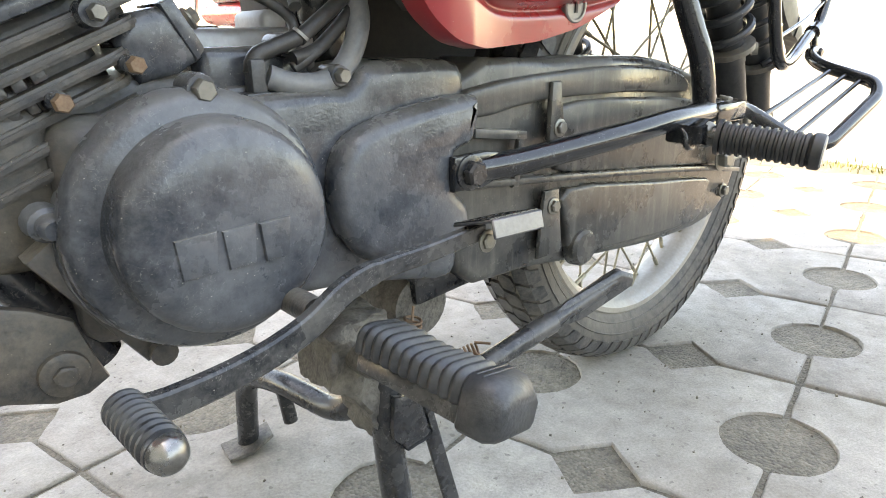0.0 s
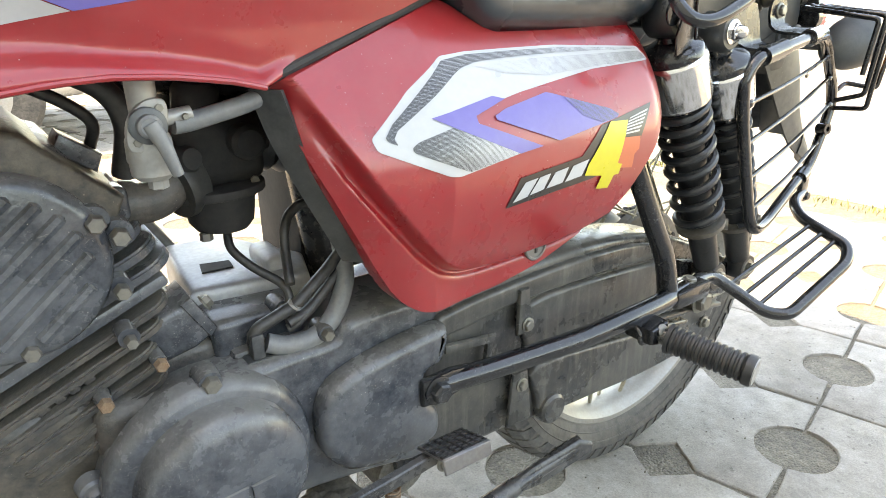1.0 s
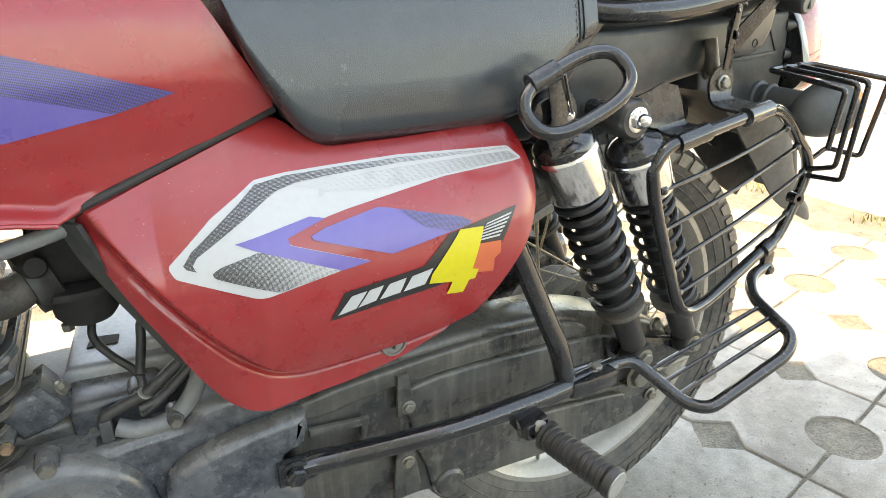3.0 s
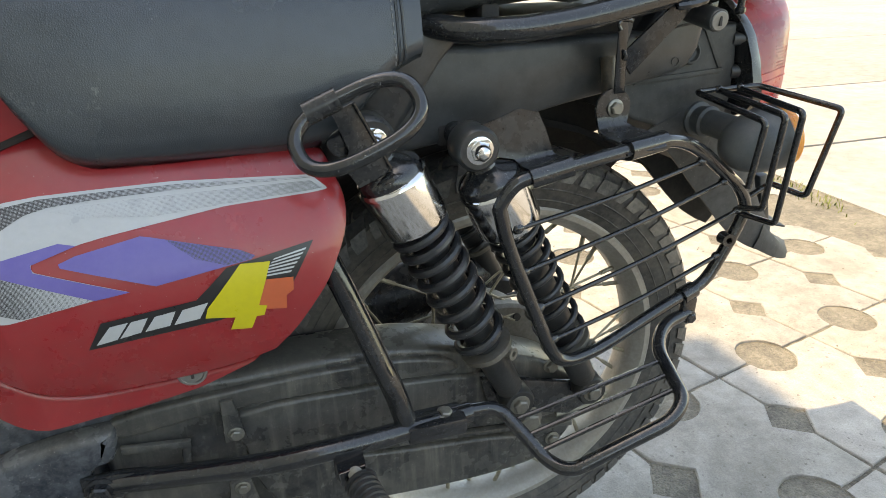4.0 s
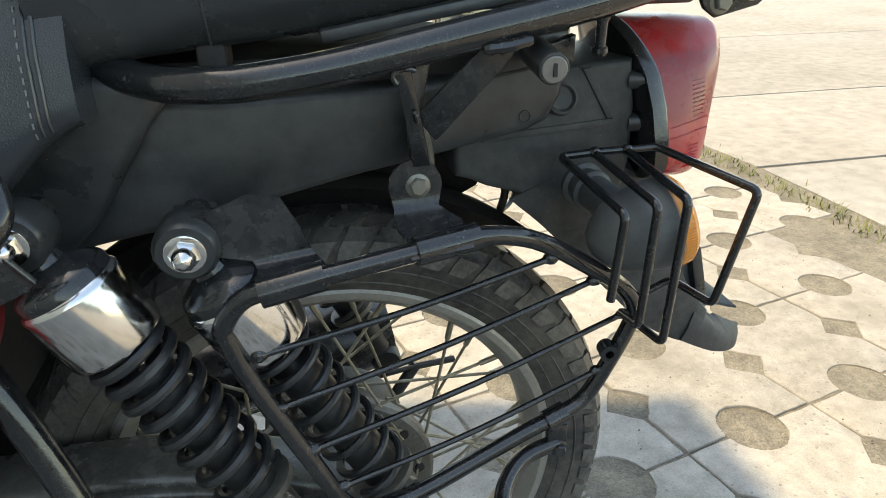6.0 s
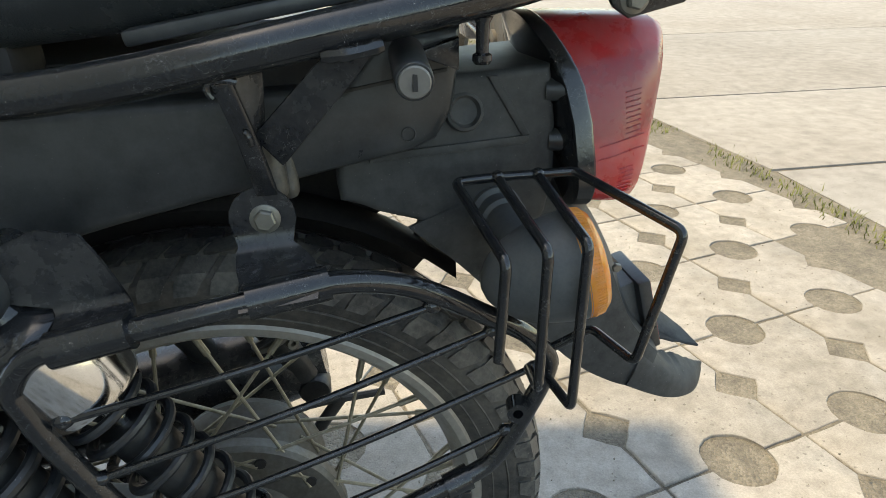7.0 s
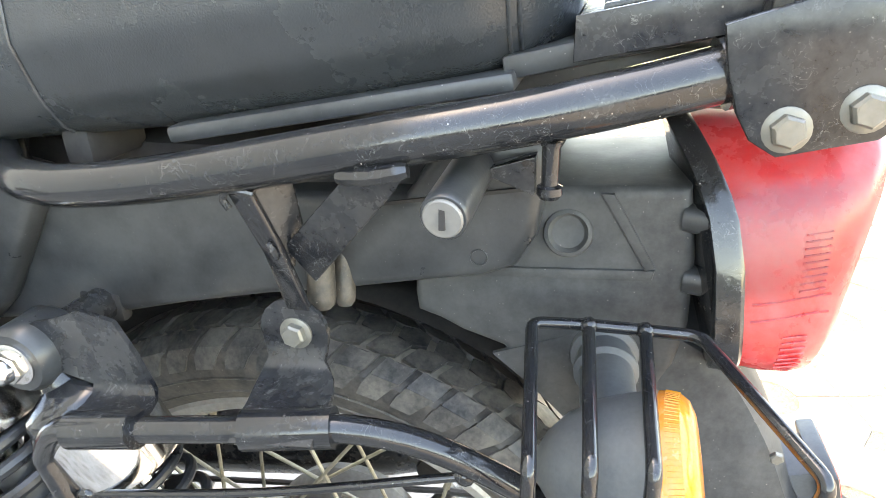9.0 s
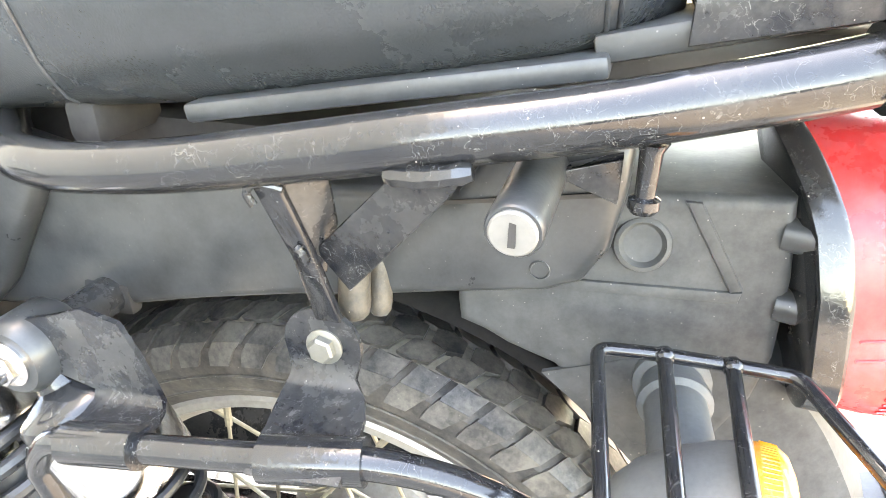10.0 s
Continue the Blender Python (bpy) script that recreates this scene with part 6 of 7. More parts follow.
part("ring_tab", prism(bmesh.new(), crom([Vector(p) for p in ((-0.219, -0.166, 0.643), (-0.216, -0.167, 0.652), (-0.206, -0.167, 0.6565), (-0.196, -0.166, 0.655), (-0.193, -0.164, 0.645), (-0.198, -0.163, 0.634), (-0.211, -0.164, 0.633))], 4, True), (0.001, 0.0035, 0.0005), 0.001), m_tube, ring, "rounded black tab under the ring")


# wheel guard rack
GR = [(-0.03, -0.168, 0.602), (-0.058, -0.167, 0.596), (-0.073, -0.166, 0.578), (-0.072, -0.166, 0.565), (-0.061, -0.166, 0.528), (-0.03, -0.166, 0.453), (-0.012, -0.167, 0.412), (0.004, -0.167, 0.398), (0.03, -0.162, 0.396), (0.064, -0.155, 0.401), (0.137, -0.142, 0.423), (0.175, -0.136, 0.433), (0.197, -0.133, 0.445), (0.217, -0.131, 0.478), (0.233, -0.129, 0.513), (0.232, -0.129, 0.530), (0.215, -0.132, 0.551), (0.189, -0.137, 0.570), (0.149, -0.146, 0.598), (0.118, -0.153, 0.612), (0.085, -0.160, 0.617), (0.04, -0.165, 0.612)]
guard = part("wheel_guard", tube(bmesh.new(), crom(GR, 5, True), 0.0068, 12, True), m_tube, bike, "glossy black tubular wheel guard")
for a, b in (((-0.060, -0.166, 0.551), (0.156, -0.145, 0.588)), ((-0.052, -0.166, 0.506), (0.196, -0.136, 0.560)), ((-0.034, -0.166, 0.464), (0.228, -0.130, 0.522)), ((-0.016, -0.166, 0.424), (0.210, -0.131, 0.470))):
    a, b = Vector(a), Vector(b)
    mid = (a + b) / 2 + Vector((0, -0.003, -0.002))
    part("guard_wire", tube(bmesh.new(), crom([a, mid, b], 4), 0.0024, 10), m_tube, guard)
    for e in (a, b):
        bead = bmesh.new()
        bmesh.ops.create_icosphere(bead, subdivisions=2, radius=0.0062, matrix=Matrix.Translation(e + (mid - e).normalized() * 0.005) @ Matrix.Diagonal((1.0, 0.7, 0.8, 1)))
        for v in bead.verts:
            v.co += Vector((1, 1, 1)) * 0.0012 * noise.noise(v.co * 300)
        part("weld_bead", bead, m_tube, guard)
for a, b in (((-0.048, -0.1675, 0.5985), (-0.008, -0.1675, 0.606)), ((0.050, -0.1648, 0.6135), (0.093, -0.158, 0.617))):
    part("clamp_sleeve", tube(bmesh.new(), [Vector(a), Vector(b)], 0.0100, 16), m_tube, guard)
top = [(-0.092, -0.1435, 0.619), (-0.095, -0.1435, 0.632), (-0.087, -0.1435, 0.642), (-0.066, -0.1435, 0.648), (-0.049, -0.1435, 0.6545), (-0.030, -0.1435, 0.650), (-0.022, -0.1440, 0.634), (-0.0155, -0.1445, 0.6165)]
rows = [[(-0.052, -0.1445, 0.6100), (-0.0135, -0.1450, 0.6125)], [(-0.050, -0.1480, 0.6075), (-0.0105, -0.1490, 0.6105)], [(-0.049, -0.1560, 0.6065), (-0.0080, -0.1560, 0.6105)], [(-0.0485, -0.1640, 0.6065), (-0.0070, -0.1635, 0.6115)], [(-0.0485, -0.1725, 0.6035), (-0.0075, -0.1720, 0.6085)]]
bm = bmesh.new()
vs = [bm.verts.new(p) for p in top]
prev = [bm.verts.new(p) for p in rows[0]]
bm.faces.new([*vs, prev[1], prev[0]])
for a, b in rows[1:]:
    cur = [bm.verts.new(a), bm.verts.new(b)]
    bm.faces.new((prev[0], prev[1], cur[1], cur[0]))
    prev = cur
bmesh.ops.recalc_face_normals(bm, faces=bm.faces)
bmesh.ops.solidify(bm, geom=list(bm.faces), thickness=0.0028)
part("guard_bracket", bm, m_sheet, guard, "black sheet bracket folded out to its sleeve", 60)
eye = [(0.0590 + 0.0185 * math.cos(radians(a)), -0.1225, 0.6425 + 0.0185 * math.sin(radians(a))) for a in range(200, -21, -20)]
rows = [[eye[0], eye[-1]], [(0.0435, -0.124, 0.627), (0.0745, -0.124, 0.628)], [(0.042, -0.130, 0.622), (0.0810, -0.130, 0.624)], [(0.043, -0.141, 0.620), (0.0860, -0.141, 0.6235)], [(0.0455, -0.153, 0.6195), (0.0875, -0.153, 0.622)], [(0.046, -0.163, 0.6185), (0.0880, -0.163, 0.6215)], [(0.046, -0.173, 0.612), (0.0870, -0.172, 0.616)]]
bm = bmesh.new()
top = [bm.verts.new(p) for p in eye]
bm.faces.new(top)
prev = [top[0], top[-1]]
for a, b in rows[1:]:
    cur = [bm.verts.new(a), bm.verts.new(b)]
    bm.faces.new((prev[0], prev[1], cur[1], cur[0]))
    prev = cur
bmesh.ops.recalc_face_normals(bm, faces=bm.faces)
bmesh.ops.solidify(bm, geom=list(bm.faces), thickness=0.003)
part("guard_bracket", bm, m_sheet, guard, "black sheet bracket with a rounded eye", 75)
hexbolt("bolt", guard, (0.0605, -0.1227, 0.6425), (0, -1, 0.05), 0.0064, 0.006, m_bolt)
part("tube_stub", lathe(bmesh.new(), [(0, 0.0035), (0.0, 0.0075), (0.014, 0.0075), (0.014, 0.0035), (0.004, 0.0035)], (0.213, -0.128, 0.489), (-0.2, -1, 0.1), 18), m_tube, guard)
part("tray_clamp", tube(bmesh.new(), [Vector((0.160, -0.139, 0.429)), Vector((0.178, -0.136, 0.434))], 0.0095, 16), m_tube, guard)
part("clamp_tab", box(bmesh.new(), (0.160, -0.146, 0.398), (0.178, -0.138, 0.428), 0.002, 2), m_tube, guard)
hexbolt("bolt", guard, (0.170, -0.146, 0.405), (0, -1, 0), 0.006, 0.006, m_sheet)
# foot tray
TRAY = bent([(-0.105, -0.165, 0.360), (-0.068, -0.163, 0.356), (-0.035, -0.216, 0.318), (-0.02, -0.235, 0.318), (0.080, -0.246, 0.362), (0.100, -0.236, 0.375), (0.112, -0.170, 0.392), (0.135, -0.148, 0.404), (0.170, -0.142, 0.408)], 0.016, 5)
tray = part("foot_tray", tube(bmesh.new(), TRAY, 0.0072, 12), m_tube, bike, "black tubular foot tray")
for t in (0.12, 0.42, 0.72):
    a = Vector((-0.060, -0.172, 0.349)).lerp(Vector((-0.030, -0.223, 0.319)), t)
    b = Vector((0.110, -0.180, 0.390)).lerp(Vector((0.099, -0.238, 0.374)), t)
    part("tray_bar", tube(bmesh.new(), [a, b], 0.0026, 8), m_tube, tray)

# tail fairing
cowl_out = [(-0.205, 0.598), (-0.172, 0.602), (-0.15, 0.606), (-0.082, 0.616), (-0.03, 0.629), (0.027, 0.641), (0.069, 0.648), (0.108, 0.656), (0.150, 0.664), (0.166, 0.671), (0.176, 0.688), (0.180, 0.715), (0.181, 0.738), (0.130, 0.735), (0.110, 0.706), (0.05, 0.704), (-0.06, 0.700), (-0.16, 0.705), (-0.215, 0.66)]
cowl = part("tail_fairing", prism(bmesh.new(), xz(cowl_out, -0.088), (0, 0.176, 0), 0.007, 3), m_black, bike, "dusty black plastic tail fairing")
part("front_flare", prism(bmesh.new(), xz([(-0.215, 0.605), (-0.175, 0.603), (-0.150, 0.625), (-0.105, 0.690), (-0.085, 0.712), (-0.13, 0.722), (-0.18, 0.70), (-0.22, 0.665)], -0.082), (0, -0.020, 0), 0.008, 3), m_black, cowl)
part("notch", box(bmesh.new(), (-0.105, -0.0895, 0.612), (-0.075, -0.08, 0.632), 0.003, 2), m_dark, cowl)
part("round_mark", tube(bmesh.new(), [Vector((0.148 + 0.0042 * math.cos(a * 0.3142), -0.0884, 0.676 + 0.0042 * math.sin(a * 0.3142))) for a in range(20)], 0.0005, 6, True), m_black, cowl)
# dark strip painted on as the shade along the fairing's crease
part("crease_shade", prism(bmesh.new(), xz([(0.098, 0.701), (0.172, 0.713), (0.172, 0.715), (0.098, 0.7028)], -0.0885), (0, -0.0015, 0)), m_dark, cowl)
# tail lamp housing, running down into the mudguard
hs = [(0.104, 0.660), (0.1025, 0.634), (0.104, 0.621), (0.118, 0.6165), (0.131, 0.610), (0.156, 0.602), (0.182, 0.574), (0.20, 0.556), (0.235, 0.56), (0.252, 0.60), (0.257, 0.627), (0.2555, 0.668), (0.2495, 0.7075), (0.20, 0.704), (0.11, 0.700)]
housing = part("lamp_housing", prism(bmesh.new(), xz(hs, -0.055), (0, 0.11, 0), 0.006, 3), m_dusty, bike, "dusty black tail lamp housing")
part("housing_ledge", prism(bmesh.new(), xz([(0.125, 0.648), (0.235, 0.655), (0.236, 0.661), (0.125, 0.654)], -0.0535), (0, -0.0035, 0), 0.0014), m_dusty, housing)
part("housing_boss", lathe(bmesh.new(), [(0, 0.0135), (0.004, 0.0125), (0.005, 0.0105), (0.002, 0.0085), (0.001, 0)], (0.190, -0.0545, 0.679), (0, -1, 0.25), 26), m_dusty, housing)
part("housing_rib", prism(bmesh.new(), xz([(0.205, 0.702), (0.212, 0.702), (0.236, 0.662), (0.231, 0.660)], -0.0535), (0, -0.0032, 0), 0.001), m_dusty, housing)


O = crom([(0.235, 0, 0.632), (0.285, 0, 0.606), (0.318, 0, 0.556), (0.340, 0, 0.50), (0.358, 0, 0.472), (0.374, 0, 0.453)], 5)
I = crom([(0.150, 0, 0.598), (0.185, 0, 0.566), (0.235, 0, 0.512), (0.289, 0, 0.456), (0.322, 0, 0.432), (0.346, 0, 0.420)], 5)
bm = bmesh.new()
rows = []
for i, (o, n) in enumerate(zip(O, I)):
    t = i / (len(O) - 1)
    w = 0.056 - 0.006 * t
    row = []
    for y, s in ((-w, 0.0), (-w * 1.0, 0.35), (-w * 0.97, 0.7), (-w * 0.86, 0.9), (-w * 0.55, 0.985), (0, 1.0), (w * 0.55, 0.985), (w * 0.86, 0.9), (w * 0.97, 0.7), (w, 0.35), (w, 0.0)):
        p = n.lerp(o, s)
        row.append(bm.verts.new((p.x, y, p.z)))
    rows.append(row)
for a, b in zip(rows, rows[1:]):
    for i in range(10):
        bm.faces.new((a[i], a[i + 1], b[i + 1], b[i]))
bmesh.ops.recalc_face_normals(bm, faces=bm.faces)
bmesh.ops.solidify(bm, geom=list(bm.faces), thickness=0.003)
fender = part("rear_mudguard", bm, m_dusty, bike, "black plastic rear mudguard with a torn tip")
# torn lower end: a curled lobe and a loose tongue, with a slit between
low = crom([(0.340, -0.0525, 0.424), (0.362, -0.0520, 0.412), (0.383, -0.050, 0.402), (0.405, -0.043, 0.394), (0.425, -0.031, 0.3885), (0.440, -0.015, 0.387), (0.447, -0.004, 0.390)], 5)
fold = crom([(0.350, -0.0515, 0.452), (0.368, -0.0500, 0.438), (0.386, -0.047, 0.425), (0.405, -0.040, 0.411), (0.423, -0.029, 0.402), (0.438, -0.014, 0.397), (0.4475, -0.003, 0.393)], 5)
high = crom([(0.362, -0.036, 0.468), (0.372, -0.022, 0.450), (0.385, -0.012, 0.431), (0.402, -0.010, 0.422), (0.420, -0.008, 0.4135), (0.435, -0.005, 0.405), (0.447, -0.001, 0.397)], 5)
bm = bmesh.new()
rnd = random.Random(11)
rows = []
for a, b, c in zip(low, fold, high):
    c = c + Vector((0, 0, rnd.uniform(-0.0012, 0.0012)))
    rows.append([bm.verts.new(p) for p in (a, a.lerp(b, 0.5) + Vector((0, -0.0015, 0)), b, b.lerp(c, 0.35) + Vector((0.001, 0, 0.002)), b.lerp(c, 0.7) + Vector((0.001, 0, 0.0015)), c)])
for a, b in zip(rows, rows[1:]):
    for k in range(5):
        bm.faces.new((a[k], a[k + 1], b[k + 1], b[k]))
bmesh.ops.recalc_face_normals(bm, faces=bm.faces)
bmesh.ops.solidify(bm, geom=list(bm.faces), thickness=0.0025)
part("torn_flap", bm, m_dusty, fender, "", 70)
tongue = crom([(0.366, -0.004, 0.450), (0.372, 0.010, 0.470), (0.392, 0.020, 0.456), (0.412, 0.024, 0.441), (0.426, 0.012, 0.431)], 4) + [Vector(p) for p in ((0.435, -0.009, 0.4225), (0.425, -0.007, 0.4245), (0.417, -0.004, 0.4265), (0.409, -0.005, 0.4285), (0.401, -0.003, 0.431), (0.392, -0.004, 0.434), (0.384, -0.003, 0.437))]
part("torn_flap", prism(bmesh.new(), tongue, (0.0012, 0.0008, 0.0022), 0.0006), m_dusty, fender)
RM = Matrix.Translation((0.366, 0, 0.48)) @ Matrix.Rotation(radians(-16.5), 4, "Y")
refl = part("reflector_holder", box(bmesh.new(), (-0.006, -0.03, -0.037), (0.0058, 0.03, 0.037), 0.002, 2, RM), m_black, fender)
part("reflector", box(bmesh.new(), (0.004, -0.027, -0.034), (0.0068, 0.027, 0.034), 0.001, 2, RM), m_tail, refl, "red rear reflector")
part("reflector_bracket", prism(bmesh.new(), [(0.335, -0.02, 0.505), (0.362, -0.02, 0.515), (0.372, -0.02, 0.47), (0.345, -0.02, 0.45)], (0, 0.04, 0), 0.002), m_bulb, fender)
hexbolt("screw", fender, (0.315, -0.052, 0.547), (0, -1, 0), 0.004, 0.004, m_bolt, False)


# tail lamp
def lamp_ring(x, ztop, zbot, w, dz=0.0, bow=0.0):
    pts = []
    for i in range(40):
        a = 2 * math.pi * i / 40
        c, s = math.cos(a), math.sin(a)
        y = math.copysign(abs(c) ** 0.45, c) * w
        z = (ztop + zbot) / 2 + math.copysign(abs(s) ** 0.55, s) * (ztop - zbot) / 2
        y *= 1 - 3.4 * max(z - 0.625, 0) * (1 + 1.5 * max(z - 0.70, 0) / 0.02 * 0.1)
        pts.append((x + dz * (z - 0.66) - bow * max(z - 0.668, 0) ** 2, y, z))
    return pts


bez = loft([lamp_ring(0.2625, 0.733, 0.606, 0.078, -0.09, 5.0), lamp_ring(0.2640, 0.737, 0.602, 0.081, -0.09, 5.0), lamp_ring(0.2755, 0.738, 0.601, 0.081, -0.09, 5.0), lamp_ring(0.2775, 0.736, 0.603, 0.079, -0.09, 5.0)])
lamp = part("tail_lamp", bez, m_tube, bike, "red tail lamp in a black bezel", 40)
lens = loft([lamp_ring(0.2765, 0.735, 0.604, 0.0775, -0.09, 5.0), lamp_ring(0.294, 0.735, 0.602, 0.0765, 0.0, 2.5), lamp_ring(0.311, 0.734, 0.600, 0.072, 0.08, 1.0), lamp_ring(0.324, 0.732, 0.599, 0.064, 0.13), lamp_ring(0.331, 0.728, 0.600, 0.054, 0.16), lamp_ring(0.336, 0.721, 0.605, 0.038, 0.17), lamp_ring(0.338, 0.705, 0.618, 0.024, 0.17)])
lamp_lens = part("lamp_lens", lens, m_tail, lamp, "glossy red lens", 45)


def lens_side(x, z):
    """The near side of the lens at a place along it and a height."""
    w = 0.0772 if x < 0.29 else 0.0765 - (x - 0.292) * 0.24
    s = (z - 0.666) / 0.0655
    return Vector((x, -w * max(1 - abs(s) ** 3.6, 0.0) ** 0.225 * (1 - 3.4 * max(z - 0.625, 0)), z))


# moulded lines on the lens: two long steps and banks of fine prisms
for z in (0.6440, 0.6525):
    part("lens_line", tube(bmesh.new(), [lens_side(0.282 + 0.004 * i, z + 0.0007 * i) for i in range(10)], 0.0007, 6), m_tail, lamp_lens)
for i in range(9):
    z = 0.660 + 0.0034 * i
    part("lens_prism", tube(bmesh.new(), [lens_side(0.303 + 0.004 * k, z + 0.0006 * k) for k in range(4)], 0.00055, 5), m_tail, lamp_lens)
for i in range(7):
    z = 0.617 + 0.0032 * i
    part("lens_prism", tube(bmesh.new(), [lens_side(0.298 + 0.004 * k, z + 0.0005 * k) for k in range(4)], 0.00055, 5), m_tail, lamp_lens)
part("lamp_strut", bar([(0.252, -0.05, 0.655), (0.270, -0.055, 0.655)], 0.008, 12), m_black, lamp)
part("lamp_strut", bar([(0.248, -0.05, 0.69), (0.264, -0.055, 0.69)], 0.008, 12), m_black, lamp)

# indicator
IC = Vector((0.242, -0.139, 0.603))
IA = Vector((0.955, -0.08, 0.22)).normalized()
IU = IA.cross(Vector((0, 1, 0))).normalized()
bm = lathe(bmesh.new(), [(-0.060, 0.0), (-0.058, 0.0085), (-0.052, 0.017), (-0.042, 0.0250), (-0.028, 0.0308), (-0.012, 0.0339), (0.0, 0.0348), (0.001, 0.032)], IC, IA, 36)
ind = part("indicator", bm, m_bulb, bike, "grey indicator housing with an amber lens", 50)
part("indicator_lens", lathe(bmesh.new(), [(-0.001, 0.0348), (0.003, 0.0346), (0.009, 0.0333), (0.0125, 0.030), (0.0145, 0.024), (0.015, 0)], IC, IA, 36), m_amber, ind, "ribbed amber lens", 30)
bm = bmesh.new()
for i in range(96):
    a = 2 * math.pi * i / 96
    e = IA.cross(IU) * math.cos(a) + IU * math.sin(a)
    tube(bm, [IC + IA * 0.003 + e * 0.0346, IC + IA * 0.009 + e * 0.0333], 0.00035, 5)
part("lens_ribs", bm, m_amber, ind)
part("stalk", lathe(bmesh.new(), [(0, 0.019), (0.006, 0.019), (0.008, 0.0155), (0.016, 0.0155), (0.018, 0.0175), (0.022, 0.0175), (0.024, 0.0145), (0.07, 0.0145)], (0.214, -0.052, 0.606), (0.06, -1, -0.02), 24), m_bulb, ind, "grey rubber stalk")
# indicator cage
wr = bent([(0.184, -0.178, 0.566), (0.185, -0.183, 0.632), (0.176, -0.093, 0.6445), (0.204, -0.091, 0.645), (0.231, -0.091, 0.645), (0.256, -0.093, 0.646), (0.294, -0.168, 0.633), (0.278, -0.164, 0.541), (0.262, -0.130, 0.547), (0.234, -0.126, 0.530)], 0.006, 4)
cage = part("indicator_cage", tube(bmesh.new(), wr, 0.0032, 14), m_tube, bike, "black wire cage round the indicator")
part("cage_wire", tube(bmesh.new(), bent([(0.204, -0.091, 0.645), (0.208, -0.182, 0.636), (0.210, -0.176, 0.540), (0.216, -0.140, 0.528)], 0.006, 4), 0.0032, 14), m_tube, cage)
part("cage_wire", tube(bmesh.new(), bent([(0.231, -0.091, 0.645), (0.231, -0.180, 0.637), (0.234, -0.173, 0.519), (0.230, -0.132, 0.516)], 0.006, 4), 0.0032, 14), m_tube, cage)
for x in (0.204, 0.231):
    b = bmesh.new()
    bmesh.ops.create_icosphere(b, subdivisions=2, radius=0.0046, matrix=Matrix.Translation((x, -0.0925, 0.6455)))
    part("weld_bead", b, m_tube, cage)

# luggage rail
LR = crom([(-0.135, -0.080, 0.727), (-0.114, -0.099, 0.7215), (-0.096, -0.1135, 0.7185), (-0.080, -0.1245, 0.718), (-0.062, -0.1315, 0.7185), (-0.038, -0.135, 0.7195), (0.015, -0.137, 0.7265), (0.099, -0.136, 0.7425), (0.167, -0.129, 0.7545), (0.209, -0.122, 0.763), (0.242, -0.117, 0.771), (0.30, -0.109, 0.786), (0.40, -0.10, 0.812)], 5)
lrail = part("luggage_rail", tube(bmesh.new(), LR, 0.0108, 16), m_tube, bike, "scratched glossy black luggage rail")
part("luggage_rail", tube(bmesh.new(), [Vector((p.x, -p.y, p.z)) for p in LR], 0.0108, 16), m_tube, bike, "black luggage rail on the far side")
part("weld_seam", tube(bmesh.new(), crom([(0.100, -0.142, 0.733), (0.115, -0.144, 0.7345), (0.130, -0.143, 0.7375)], 4), [0.003, 0.0042, 0.0036, 0.0044, 0.0038, 0.0042, 0.0036, 0.0042, 0.003], 8), m_tube, lrail)
gusset = part("rail_gusset", prism(bmesh.new(), [Vector(p) for p in ((0.0455, -0.139, 0.721), (0.0555, -0.1375, 0.722), (0.0615, -0.1310, 0.696), (0.0665, -0.1262, 0.671), (0.0690, -0.1235, 0.656), (0.0575, -0.1235, 0.656), (0.0525, -0.1290, 0.689))], (0.001, 0.0035, 0), 0.0010), m_tube, lrail, "folded sheet strut welded under the rail")
part("gusset_web", prism(bmesh.new(), [Vector(p) for p in ((0.0530, -0.1355, 0.723), (0.0705, -0.1260, 0.725), (0.0675, -0.1150, 0.699), (0.0630, -0.1200, 0.678), (0.0595, -0.1290, 0.690))], (-0.001, 0.003, 0), 0.0008), m_sheet, gusset, "dusty web of the strut")
part("weld_bead", tube(bmesh.new(), crom([(0.0465, -0.1405, 0.7150), (0.0440, -0.1405, 0.7195), (0.0470, -0.1405, 0.7235), (0.0530, -0.1400, 0.7235), (0.0580, -0.1385, 0.7220)], 4), 0.0017, 8), m_tube, gusset)
part("weld_bead", tube(bmesh.new(), crom([(0.0575, -0.1325, 0.6960), (0.0598, -0.1318, 0.6915), (0.0600, -0.1305, 0.6870)], 4), [0.0010, 0.0019, 0.0015, 0.0021, 0.0017, 0.0020, 0.0015, 0.0018, 0.0010], 8), m_sheet, gusset, "weld spatter")
part("rail_brace", prism(bmesh.new(), [Vector(p) for p in ((0.102, -0.134, 0.733), (0.128, -0.134, 0.737), (0.120, -0.132, 0.724), (0.074, -0.122, 0.672), (0.060, -0.123, 0.690))], (0, 0.003, 0), 0.0008), m_sheet, lrail)
part("bolt_tube", lathe(bmesh.new(), [(-0.040, 0.0070), (-0.006, 0.0076), (-0.002, 0.0068), (0.0005, 0.0045), (0.0015, 0.0)], (0.067, -0.104, 0.647), (0.05, -0.25, -1), 18), m_muddy, lrail)
part("bolt_tube", lathe(bmesh.new(), [(-0.040, 0.0052), (-0.006, 0.0060), (-0.002, 0.0054), (0.0005, 0.0036), (0.0015, 0.0)], (0.074, -0.090, 0.642), (0.05, -0.25, -1), 18), m_muddy, lrail)
